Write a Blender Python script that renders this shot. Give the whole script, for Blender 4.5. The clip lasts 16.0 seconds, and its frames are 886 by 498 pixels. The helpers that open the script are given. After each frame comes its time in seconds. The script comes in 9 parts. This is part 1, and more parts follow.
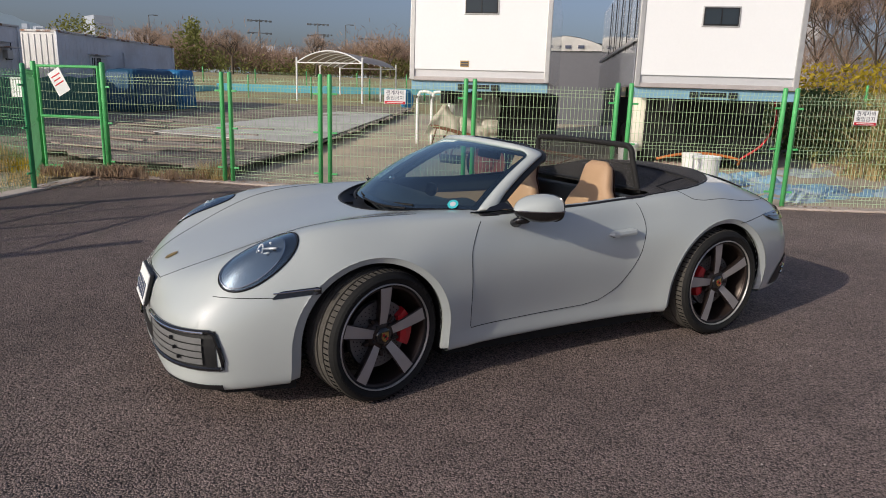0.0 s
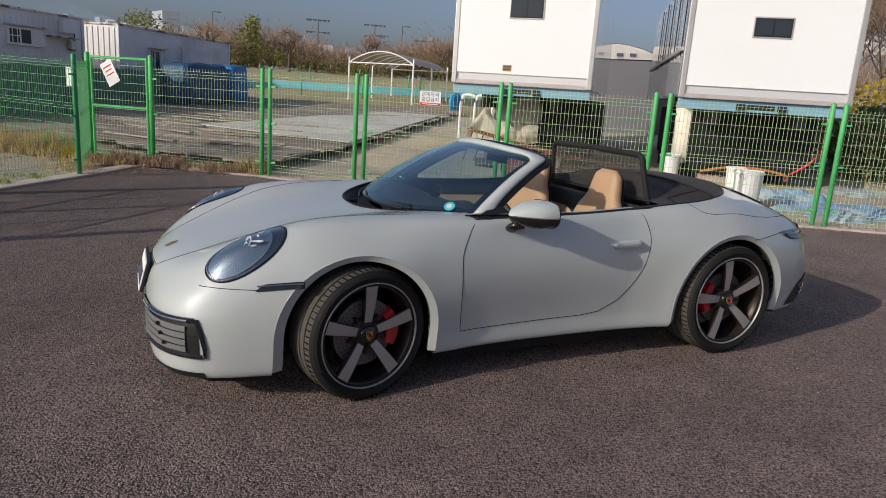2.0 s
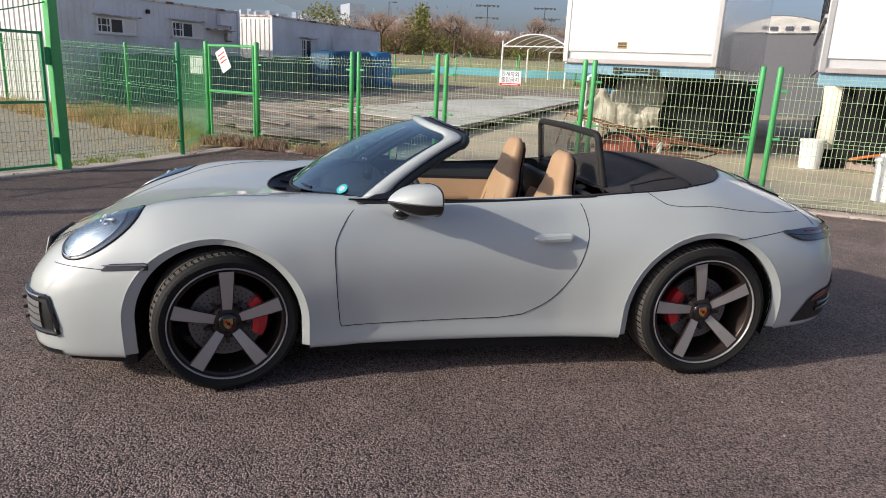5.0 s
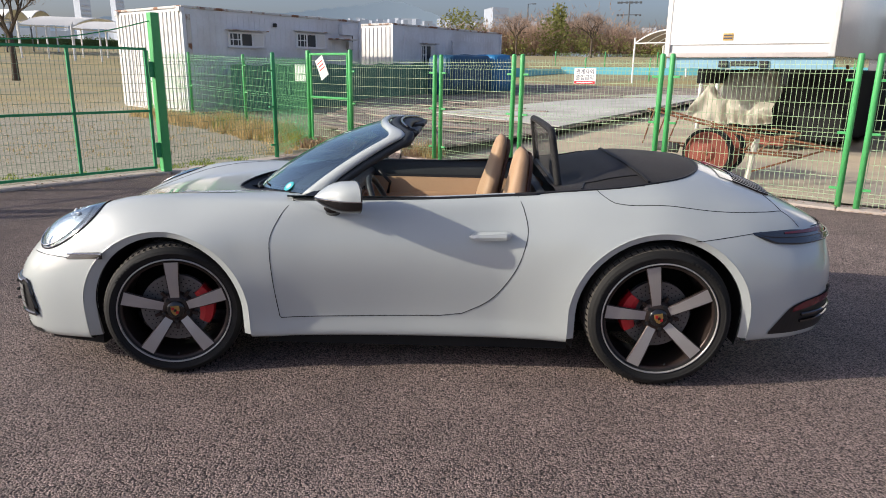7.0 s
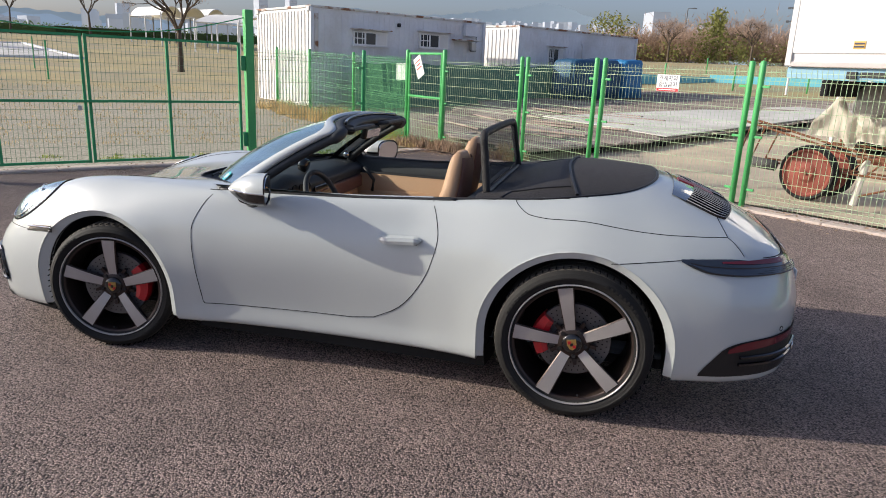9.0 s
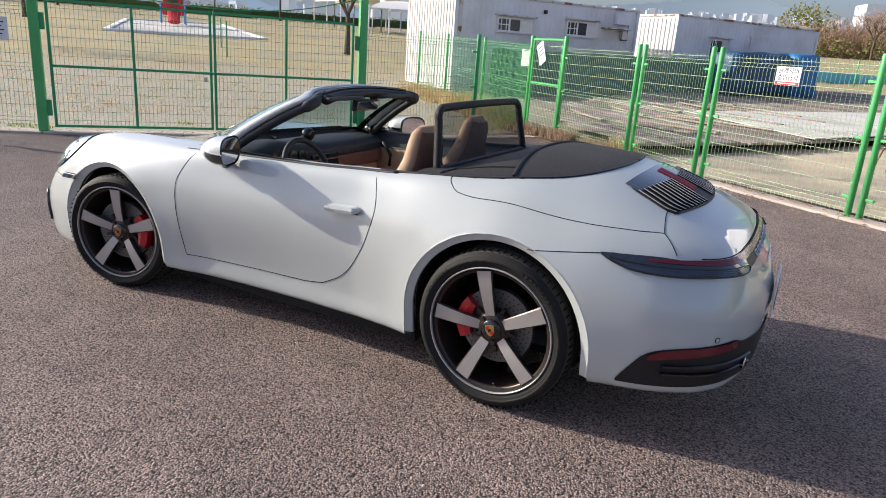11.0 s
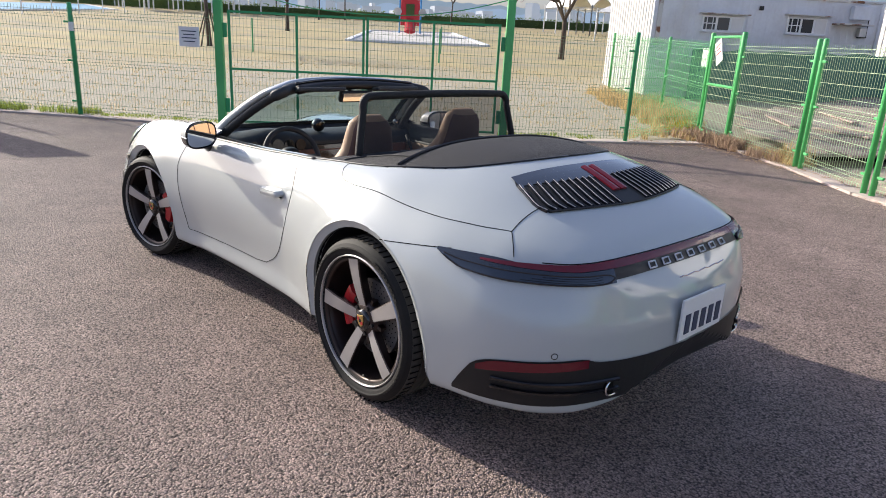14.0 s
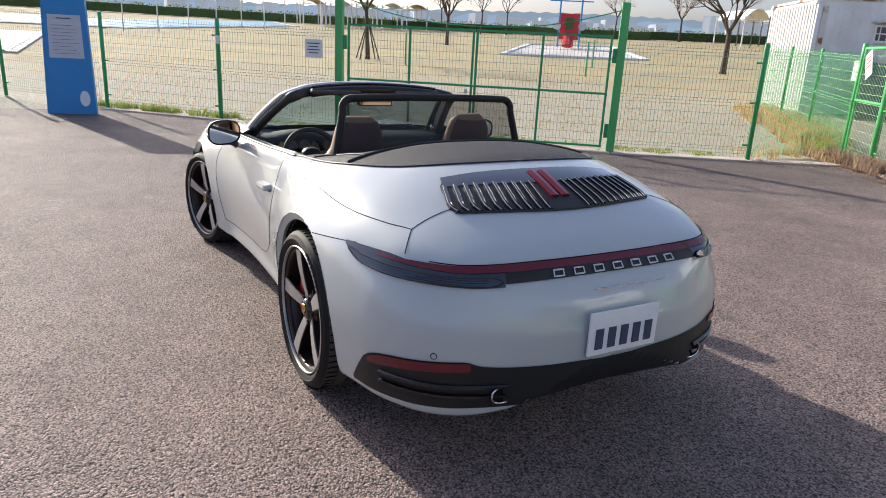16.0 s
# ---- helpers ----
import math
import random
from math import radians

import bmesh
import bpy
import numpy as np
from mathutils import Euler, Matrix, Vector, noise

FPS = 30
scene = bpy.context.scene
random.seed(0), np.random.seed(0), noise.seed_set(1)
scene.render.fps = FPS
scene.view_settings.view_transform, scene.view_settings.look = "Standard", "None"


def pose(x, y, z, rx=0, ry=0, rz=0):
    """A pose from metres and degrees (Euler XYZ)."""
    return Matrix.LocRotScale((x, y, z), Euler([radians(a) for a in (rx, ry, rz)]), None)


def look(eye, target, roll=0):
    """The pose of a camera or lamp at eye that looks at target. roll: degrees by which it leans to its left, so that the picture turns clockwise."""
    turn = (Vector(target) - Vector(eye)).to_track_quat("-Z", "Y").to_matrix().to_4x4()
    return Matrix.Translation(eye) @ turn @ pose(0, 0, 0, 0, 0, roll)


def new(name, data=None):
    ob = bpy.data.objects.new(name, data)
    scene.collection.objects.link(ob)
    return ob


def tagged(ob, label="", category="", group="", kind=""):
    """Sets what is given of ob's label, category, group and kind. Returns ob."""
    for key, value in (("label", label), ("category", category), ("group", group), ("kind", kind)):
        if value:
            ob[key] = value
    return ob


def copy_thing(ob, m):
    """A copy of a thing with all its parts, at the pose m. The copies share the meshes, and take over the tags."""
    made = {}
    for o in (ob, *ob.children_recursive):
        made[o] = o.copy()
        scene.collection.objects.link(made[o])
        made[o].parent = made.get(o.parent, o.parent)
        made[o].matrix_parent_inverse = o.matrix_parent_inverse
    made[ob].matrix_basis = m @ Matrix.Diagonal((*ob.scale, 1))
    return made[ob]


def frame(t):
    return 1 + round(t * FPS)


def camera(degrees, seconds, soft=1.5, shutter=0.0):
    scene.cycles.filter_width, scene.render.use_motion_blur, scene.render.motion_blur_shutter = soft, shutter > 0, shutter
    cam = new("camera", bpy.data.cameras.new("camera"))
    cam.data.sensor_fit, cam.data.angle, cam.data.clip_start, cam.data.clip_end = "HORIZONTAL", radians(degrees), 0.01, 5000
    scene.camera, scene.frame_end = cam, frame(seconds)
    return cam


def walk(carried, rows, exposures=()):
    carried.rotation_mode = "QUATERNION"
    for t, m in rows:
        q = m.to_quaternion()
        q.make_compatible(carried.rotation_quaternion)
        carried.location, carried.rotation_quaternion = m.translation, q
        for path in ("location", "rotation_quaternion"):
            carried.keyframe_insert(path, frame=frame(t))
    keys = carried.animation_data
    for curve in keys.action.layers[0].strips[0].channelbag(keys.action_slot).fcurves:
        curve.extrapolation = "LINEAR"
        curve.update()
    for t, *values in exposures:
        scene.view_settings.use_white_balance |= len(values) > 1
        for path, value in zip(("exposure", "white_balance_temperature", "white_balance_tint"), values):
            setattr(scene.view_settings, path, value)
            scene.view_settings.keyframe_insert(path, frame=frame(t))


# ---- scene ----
cam = camera(66.6, 16.0, soft=0.95)
PATH = [
    (0, (-2.543, -3.819, 1.535), (-1.594, -2.115, 1.091), 1.8),
    (0.5, (-2.544, -3.82, 1.536), (-1.592, -2.119, 1.088), 1.6),
    (1, (-2.557, -3.816, 1.54), (-1.561, -2.139, 1.095), 3.1),
    (1.5, (-2.464, -3.852, 1.534), (-1.492, -2.163, 1.087), 2.1),
    (2, (-2.276, -3.931, 1.537), (-1.449, -2.164, 1.096), 3.8),
    (2.5, (-2.062, -3.91, 1.531), (-1.276, -2.141, 1.027), 2.2),
    (3, (-1.823, -3.862, 1.536), (-1.073, -2.088, 0.996), 2.1),
    (3.5, (-1.53, -3.923, 1.52), (-0.882, -2.104, 0.998), 2.0),
    (4, (-1.297, -4.004, 1.536), (-0.769, -2.152, 0.998), 3.3),
    (4.5, (-1.045, -3.991, 1.531), (-0.585, -2.115, 1.011), 3.5),
    (4.7, (-0.943, -3.992, 1.538), (-0.522, -2.105, 1.025), 3.1),
    (6.8, (0.118, -4.102, 1.551), (0.101, -2.168, 1.042), 1.6),
    (7, (0.228, -4.089, 1.549), (0.175, -2.157, 1.036), 0.8),
    (7.5, (0.53, -4.066, 1.559), (0.297, -2.15, 1.036), 1.7),
    (8, (0.791, -3.993, 1.539), (0.493, -2.091, 0.998), 1.1),
    (8.5, (1.026, -3.88, 1.547), (0.65, -1.99, 1.01), 2.2),
    (9, (1.308, -3.813, 1.553), (0.855, -1.935, 1.036), 2.5),
    (9.5, (1.597, -3.764, 1.55), (0.987, -1.941, 0.996), 1.8),
    (10, (1.829, -3.659, 1.548), (1.147, -1.867, 0.981), 3.3),
    (10.2, (1.923, -3.617, 1.544), (1.205, -1.839, 0.978), 4.0),
    (12.3, (2.764, -3.012, 1.529), (1.643, -1.456, 0.961), 1.3),
    (12.5, (2.842, -2.942, 1.535), (1.687, -1.411, 0.969), 1.3),
    (13, (3.073, -2.775, 1.544), (1.82, -1.332, 0.955), 2.3),
    (13.5, (3.231, -2.629, 1.522), (1.914, -1.248, 0.923), 3.1),
    (14, (3.407, -2.464, 1.533), (2.011, -1.159, 0.939), 3.0),
    (14.5, (3.622, -2.293, 1.542), (2.106, -1.13, 0.951), 4.7),
    (15, (3.804, -2.152, 1.538), (2.222, -1.087, 0.936), 2.9),
    (15.5, (3.896, -1.93, 1.526), (2.285, -0.905, 0.931), 4.3),
    (16, (3.985, -1.741, 1.53), (2.318, -0.8, 0.952), 2.9),
]
EXPOSURES = [(0, -0.68), (2.4, -0.71), (3.5, -0.38), (4.5, -0.27), (7, -0.05), (8, -0.01), (9, 0.05), (10.2, 0.19), (12.5, 0.42), (16, 0.46)]
walk(cam, [(t, look(eye, target, roll)) for t, eye, target, roll in PATH], EXPOSURES)

# ---- light ----
SUN_AZ, SUN_EL = math.radians(192.5), math.radians(23.8)   # direction towards the sun, in the plan from +x
sun_way = Vector((math.cos(SUN_AZ) * math.cos(SUN_EL), math.sin(SUN_AZ) * math.cos(SUN_EL), math.sin(SUN_EL)))
world = bpy.data.worlds.new("sky")
scene.world = world
world.use_nodes = True
wn = world.node_tree.nodes
sky = wn.new("ShaderNodeTexSky")
sky.sky_type = "NISHITA"
sky.sun_disc = False
sky.sun_elevation = SUN_EL
sky.sun_rotation = math.pi / 2 - SUN_AZ
sky.air_density, sky.dust_density, sky.ozone_density = 1.0, 3.4, 4.0
haze = wn.new("ShaderNodeMix")
haze.data_type, haze.blend_type = "RGBA", "MULTIPLY"
haze.inputs["Factor"].default_value = 1.0
haze.inputs["B"].default_value = (1.02, 0.985, 1.08, 1)
# the air is hazier and brighter towards the horizon
way = wn.new("ShaderNodeTexCoord")
axes = wn.new("ShaderNodeSeparateXYZ")
world.node_tree.links.new(way.outputs["Generated"], axes.inputs[0])
low = wn.new("ShaderNodeMapRange")
low.inputs["From Min"].default_value, low.inputs["From Max"].default_value = 0.0, 0.60
low.inputs["To Min"].default_value, low.inputs["To Max"].default_value = 2.45, 2.35
world.node_tree.links.new(axes.outputs["Z"], low.inputs["Value"])
bright = wn.new("ShaderNodeVectorMath")
bright.operation = "SCALE"
world.node_tree.links.new(sky.outputs[0], bright.inputs[0])
world.node_tree.links.new(low.outputs[0], bright.inputs["Scale"])
pale = wn.new("ShaderNodeHueSaturation")
pale.inputs["Saturation"].default_value = 0.80
world.node_tree.links.new(bright.outputs[0], pale.inputs["Color"])
world.node_tree.links.new(pale.outputs[0], haze.inputs["A"])
world.node_tree.links.new(haze.outputs["Result"], wn["Background"].inputs["Color"])
wn["Background"].inputs["Strength"].default_value = 0.067
sun = new("sun", bpy.data.lights.new("sun", "SUN"))
sun.data.energy, sun.data.angle, sun.data.color = 5.0, math.radians(0.53), (1.0, 0.925, 0.78)
sun.matrix_world = look(sun_way * 50, (0, 0, 0))
scene.view_settings.exposure = 0.0


# ---- materials ----
def mat(name, color, rough=0.5, metal=0.0, var=0.12, scale=8.0, fine=60.0, bump=0.0, bump_scale=200.0, coat=0.0, spec=0.5, island=0.0, second=None, second_scale=1.5, second_lo=0.45, second_hi=0.65, alpha=1.0, trans=0.0, ior=1.45, obj_random=0.0):
    """A surface with colour variation at two sizes, an optional second colour in patches, and fine relief."""
    m = bpy.data.materials.new(name)
    m.use_nodes = True
    nt = m.node_tree
    n, link = nt.nodes, nt.links.new
    b = n["Principled BSDF"]
    geo = n.new("ShaderNodeNewGeometry")
    pos = geo.outputs["Position"]
    if obj_random:
        pos = n.new("ShaderNodeTexCoord").outputs["Object"]
    def noisy(sc, detail=4):
        t = n.new("ShaderNodeTexNoise")
        t.inputs["Scale"].default_value, t.inputs["Detail"].default_value = sc, detail
        link(pos, t.inputs["Vector"])
        return t.outputs["Fac"]
    def math_node(op, a, b2):
        k = n.new("ShaderNodeMath")
        k.operation = op
        for i, v in enumerate((a, b2)):
            if isinstance(v, (int, float)):
                k.inputs[i].default_value = v
            else:
                link(v, k.inputs[i])
        return k.outputs[0]
    col = n.new("ShaderNodeRGB")
    col.outputs[0].default_value = (*color, 1)
    c = col.outputs[0]
    if second:
        ramp = n.new("ShaderNodeMapRange")
        ramp.inputs["From Min"].default_value, ramp.inputs["From Max"].default_value = second_lo, second_hi
        link(noisy(second_scale, 6), ramp.inputs["Value"])
        mx = n.new("ShaderNodeMix")
        mx.data_type = "RGBA"
        link(ramp.outputs[0], mx.inputs["Factor"])
        link(c, mx.inputs["A"])
        mx.inputs["B"].default_value = (*second, 1)
        c = mx.outputs["Result"]
    if var:
        f = math_node("ADD", math_node("MULTIPLY", noisy(scale), 0.6), math_node("MULTIPLY", noisy(fine, 2), 0.4))
        f = math_node("MULTIPLY_ADD", f, var * 4)
        f.node.inputs[2].default_value = 1 - var * 2
        if island:
            f = math_node("MULTIPLY", f, math_node("ADD", math_node("MULTIPLY", geo.outputs["Random Per Island"], island), 1 - island / 2))
        if obj_random:
            info = n.new("ShaderNodeObjectInfo")
            f = math_node("MULTIPLY", f, math_node("ADD", math_node("MULTIPLY", info.outputs["Random"], obj_random), 1 - obj_random / 2))
        mul = n.new("ShaderNodeVectorMath")
        mul.operation = "SCALE"
        link(c, mul.inputs[0])
        link(f, mul.inputs["Scale"])
        c = mul.outputs[0]
    link(c, b.inputs["Base Color"])
    b.inputs["Roughness"].default_value = rough
    b.inputs["Metallic"].default_value = metal
    b.inputs["Coat Weight"].default_value = coat
    b.inputs["Coat Roughness"].default_value = 0.04
    b.inputs["Specular IOR Level"].default_value = spec
    b.inputs["Alpha"].default_value = alpha
    b.inputs["Transmission Weight"].default_value = trans
    b.inputs["IOR"].default_value = ior
    if bump:
        bp = n.new("ShaderNodeBump")
        bp.inputs["Strength"].default_value, bp.inputs["Distance"].default_value = bump, 0.01
        link(noisy(bump_scale, 3), bp.inputs["Height"])
        link(bp.outputs[0], b.inputs["Normal"])
    return m


def glow(name, color, strength):
    m = bpy.data.materials.new(name)
    m.use_nodes = True
    b = m.node_tree.nodes["Principled BSDF"]
    b.inputs["Base Color"].default_value = (*color, 1)
    b.inputs["Emission Color"].default_value = (*color, 1)
    b.inputs["Emission Strength"].default_value = strength
    return m


def asphalt_material():
    m = mat("asphalt", (0.285, 0.215, 0.192), spec=0.45, rough=0.78, var=0.36, scale=0.9, fine=5.0, second=(0.236, 0.175, 0.155), second_scale=0.4, second_lo=0.42, second_hi=0.60)
    n, link = m.node_tree.nodes, m.node_tree.links.new
    b = n["Principled BSDF"]
    old = b.inputs["Base Color"].links[0].from_socket
    geo = n.new("ShaderNodeNewGeometry")
    vor = n.new("ShaderNodeTexVoronoi")
    vor.inputs["Scale"].default_value = 118
    link(geo.outputs["Position"], vor.inputs["Vector"])
    rgb = n.new("ShaderNodeSeparateColor")
    link(vor.outputs["Color"], rgb.inputs[0])
    rng = n.new("ShaderNodeMapRange")
    rng.inputs["To Min"].default_value, rng.inputs["To Max"].default_value = 0.52, 1.48
    link(rgb.outputs[0], rng.inputs["Value"])
    # dark gaps between the stones
    gap = n.new("ShaderNodeMapRange")
    gap.inputs["From Min"].default_value, gap.inputs["From Max"].default_value = 0.46, 0.80
    gap.inputs["To Min"].default_value, gap.inputs["To Max"].default_value = 1.08, 0.22
    link(vor.outputs["Distance"], gap.inputs["Value"])
    both = n.new("ShaderNodeMath")
    both.operation = "MULTIPLY"
    link(rng.outputs[0], both.inputs[0])
    link(gap.outputs[0], both.inputs[1])
    sc = n.new("ShaderNodeVectorMath")
    sc.operation = "SCALE"
    link(old, sc.inputs[0])
    # the colour darkens smoothly towards -x, the wicket end of the lot
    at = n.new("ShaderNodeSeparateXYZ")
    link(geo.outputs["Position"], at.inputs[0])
    x_tone = n.new("ShaderNodeMapRange")
    x_tone.interpolation_type = "SMOOTHSTEP"
    x_tone.inputs["From Min"].default_value, x_tone.inputs["From Max"].default_value = -4.0, 1.0
    x_tone.inputs["To Min"].default_value, x_tone.inputs["To Max"].default_value = 0.71, 1.0
    link(at.outputs["X"], x_tone.inputs["Value"])
    toned = n.new("ShaderNodeMath")
    toned.operation = "MULTIPLY"
    link(both.outputs[0], toned.inputs[0])
    link(x_tone.outputs[0], toned.inputs[1])
    link(toned.outputs[0], sc.inputs["Scale"])
    link(sc.outputs[0], b.inputs["Base Color"])
    bp = n.new("ShaderNodeBump")
    bp.inputs["Strength"].default_value, bp.inputs["Distance"].default_value = 1.0, 0.010
    inv = n.new("ShaderNodeMath")
    inv.operation = "SUBTRACT"
    inv.inputs[0].default_value = 1.0
    link(vor.outputs["Distance"], inv.inputs[1])
    lump = n.new("ShaderNodeTexNoise")
    lump.inputs["Scale"].default_value, lump.inputs["Detail"].default_value = 42, 2.0
    link(geo.outputs["Position"], lump.inputs["Vector"])
    height = n.new("ShaderNodeMath")
    height.operation = "MULTIPLY_ADD"
    link(lump.outputs["Fac"], height.inputs[0])
    height.inputs[1].default_value = 2.2
    link(inv.outputs[0], height.inputs[2])
    link(height.outputs[0], bp.inputs["Height"])
    link(bp.outputs[0], b.inputs["Normal"])
    return m


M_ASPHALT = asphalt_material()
M_PAINT = mat("chalk_paint", (0.450, 0.478, 0.470), rough=0.42, var=0.012, coat=1.0, scale=3, fine=400, spec=0.35)
M_PAINT.node_tree.nodes["Principled BSDF"].inputs["Coat IOR"].default_value = 1.62
M_BLACK = mat("black_plastic", (0.012, 0.012, 0.013), rough=0.5, var=0.1)
M_GLOSS = mat("gloss_black", (0.008, 0.008, 0.009), rough=0.12, var=0.05, coat=0.6)
M_SEAM = mat("panel_gap", (0.006, 0.006, 0.006), rough=0.9, var=0.0, spec=0.1)
M_FABRIC = mat("black_canvas", (0.013, 0.012, 0.012), rough=0.62, var=0.12, scale=20, fine=300, bump=0.35, bump_scale=700, spec=0.45)
for key, value in (("Sheen Weight", 0.04), ("Sheen Roughness", 0.42), ("Sheen Tint", (1.0, 0.86, 0.76, 1))):
    M_FABRIC.node_tree.nodes["Principled BSDF"].inputs[key].default_value = value
M_RUBBER = mat("tyre_rubber", (0.014, 0.0135, 0.013), rough=0.7, spec=0.3, var=0.2, scale=15, fine=120)
# tread lightened for dust and for its sunlit look, put into the colour
M_TREAD = mat("dusty_lit_tread", (0.075, 0.068, 0.060), rough=0.9, var=0.25, scale=25, fine=160, spec=0.2)
M_SILVER = mat("machined_alloy", (0.46, 0.44, 0.43), rough=0.38, metal=0.6, var=0.06, fine=300)
M_RIMDARK = mat("dark_rim", (0.044, 0.031, 0.027), rough=0.35, metal=0.5, var=0.08)
M_DISC = mat("brake_disc", (0.17, 0.16, 0.155), rough=0.4, metal=0.5, var=0.08, fine=200)
M_CALIPER = mat("red_caliper", (0.42, 0.012, 0.018), rough=0.3, var=0.05, coat=0.5)
M_CHROME = mat("chrome", (0.75, 0.75, 0.76), rough=0.08, metal=1.0, var=0.0)
M_MIRROR = mat("mirror_glass", (0.9, 0.9, 0.9), rough=0.01, metal=1.0, var=0.0)
M_TAN = mat("tan_leather", (0.46, 0.29, 0.17), rough=0.55, var=0.06, scale=6, fine=90, bump=0.2, bump_scale=350)
M_TANDARK = mat("brown_leather", (0.15, 0.072, 0.055), rough=0.55, var=0.08, bump=0.2, bump_scale=350)
M_DASH = mat("dark_dash", (0.026, 0.031, 0.036), rough=0.6, var=0.1, bump=0.15, bump_scale=500)
M_RED = mat("red_lens", (0.17, 0.006, 0.016), rough=0.3, var=0.05, coat=0.15)
M_SMOKE = mat("smoked_lens", (0.018, 0.024, 0.036), rough=0.08, var=0.03, coat=1.0)
M_LOBE = mat("smoked_lower_lens", (0.026, 0.036, 0.055), rough=0.15, var=0.05, coat=0.5)
M_GOLD = mat("badge_gold", (0.45, 0.30, 0.10), rough=0.35, metal=0.7, var=0.2, fine=200)


def glass(name, tint, rough=0.0, mixf=0.85):
    """Thin glass: mostly clear with a tint, and a mirror-like share."""
    m = bpy.data.materials.new(name)
    m.use_nodes = True
    nt = m.node_tree
    n, link = nt.nodes, nt.links.new
    out = n["Material Output"]
    n.remove(n["Principled BSDF"])
    tr = n.new("ShaderNodeBsdfTransparent")
    tr.inputs[0].default_value = (*tint, 1)
    gl = n.new("ShaderNodeBsdfGlossy")
    gl.inputs["Roughness"].default_value = rough
    gl.inputs["Color"].default_value = (0.80, 0.97, 1.0, 1)
    lw = n.new("ShaderNodeLayerWeight")
    lw.inputs["Blend"].default_value = 0.5
    pw = n.new("ShaderNodeMath")
    pw.operation = "POWER"
    link(lw.outputs["Facing"], pw.inputs[0])
    pw.inputs[1].default_value = 2.5
    fr = n.new("ShaderNodeMath")
    fr.operation = "MULTIPLY_ADD"
    link(pw.outputs[0], fr.inputs[0])
    fr.inputs[1].default_value, fr.inputs[2].default_value = 0.84, 0.16
    mx = n.new("ShaderNodeMixShader")
    link(fr.outputs[0], mx.inputs[0])
    link(tr.outputs[0], mx.inputs[1])
    link(gl.outputs[0], mx.inputs[2])
    link(mx.outputs[0], out.inputs[0])
    return m


M_GLASS = glass("windscreen_glass", (0.60, 0.78, 0.80))
M_LENS = glass("clear_lens", (0.85, 0.88, 0.9))
M_NET = mat("deflector_net", (0.045, 0.042, 0.040), rough=0.9, var=0.1, alpha=0.68)
M_GREEN = mat("green_fence_paint", (0.08, 0.41, 0.13), rough=0.45, var=0.12, scale=3, fine=40, second=(0.10, 0.46, 0.15), second_scale=1.2)
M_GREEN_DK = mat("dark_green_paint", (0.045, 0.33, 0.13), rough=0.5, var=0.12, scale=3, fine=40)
# one green wire in three tones: sunlit, unlit and backlit looks coloured in
M_WIRE = mat("fence_wire", (0.43, 0.58, 0.35), rough=0.5, var=0.15, scale=4, fine=50)
M_WIREGREEN = mat("green_fence_wire", (0.20, 0.54, 0.24), rough=0.5, var=0.15, scale=4, fine=50)
M_WIREBACKLIT = mat("backlit_green_wire", (0.19, 0.27, 0.17), rough=0.5, var=0.15, scale=4, fine=50)
M_BOXSIDE = mat("truck_side_panel", (0.74, 0.74, 0.76), rough=0.16, coat=0.6, metal=0.3, var=0.06, scale=1.2, fine=25)
M_CONCRETE = mat("concrete", (0.36, 0.28, 0.24), rough=0.9, var=0.15, scale=2.5, fine=40, bump=0.4, bump_scale=90, second=(0.25, 0.20, 0.17), second_scale=2.0)
M_RAIL = mat("dull_rail", (0.44, 0.40, 0.39), rough=0.6, metal=0.1, var=0.15, scale=3, fine=30)
M_SLAB = mat("pale_slab", (0.58, 0.56, 0.52), rough=0.85, var=0.14, scale=0.8, fine=12, second=(0.46, 0.44, 0.40), second_scale=0.9)
M_PAVE = mat("brick_paving", (0.25, 0.21, 0.18), rough=0.9, var=0.15, scale=1.2, fine=14, second=(0.36, 0.31, 0.27), second_scale=0.5)
M_KERB = mat("dusty_kerb", (0.50, 0.42, 0.37), rough=0.95, var=0.25, scale=2, fine=30, bump=0.4, bump_scale=60)
M_LAWN = mat("dry_lawn", (0.375, 0.305, 0.150), rough=0.95, var=0.22, scale=0.5, fine=7, second=(0.275, 0.250, 0.170), second_scale=0.28, second_lo=0.42, second_hi=0.72, bump=0.6, bump_scale=25)


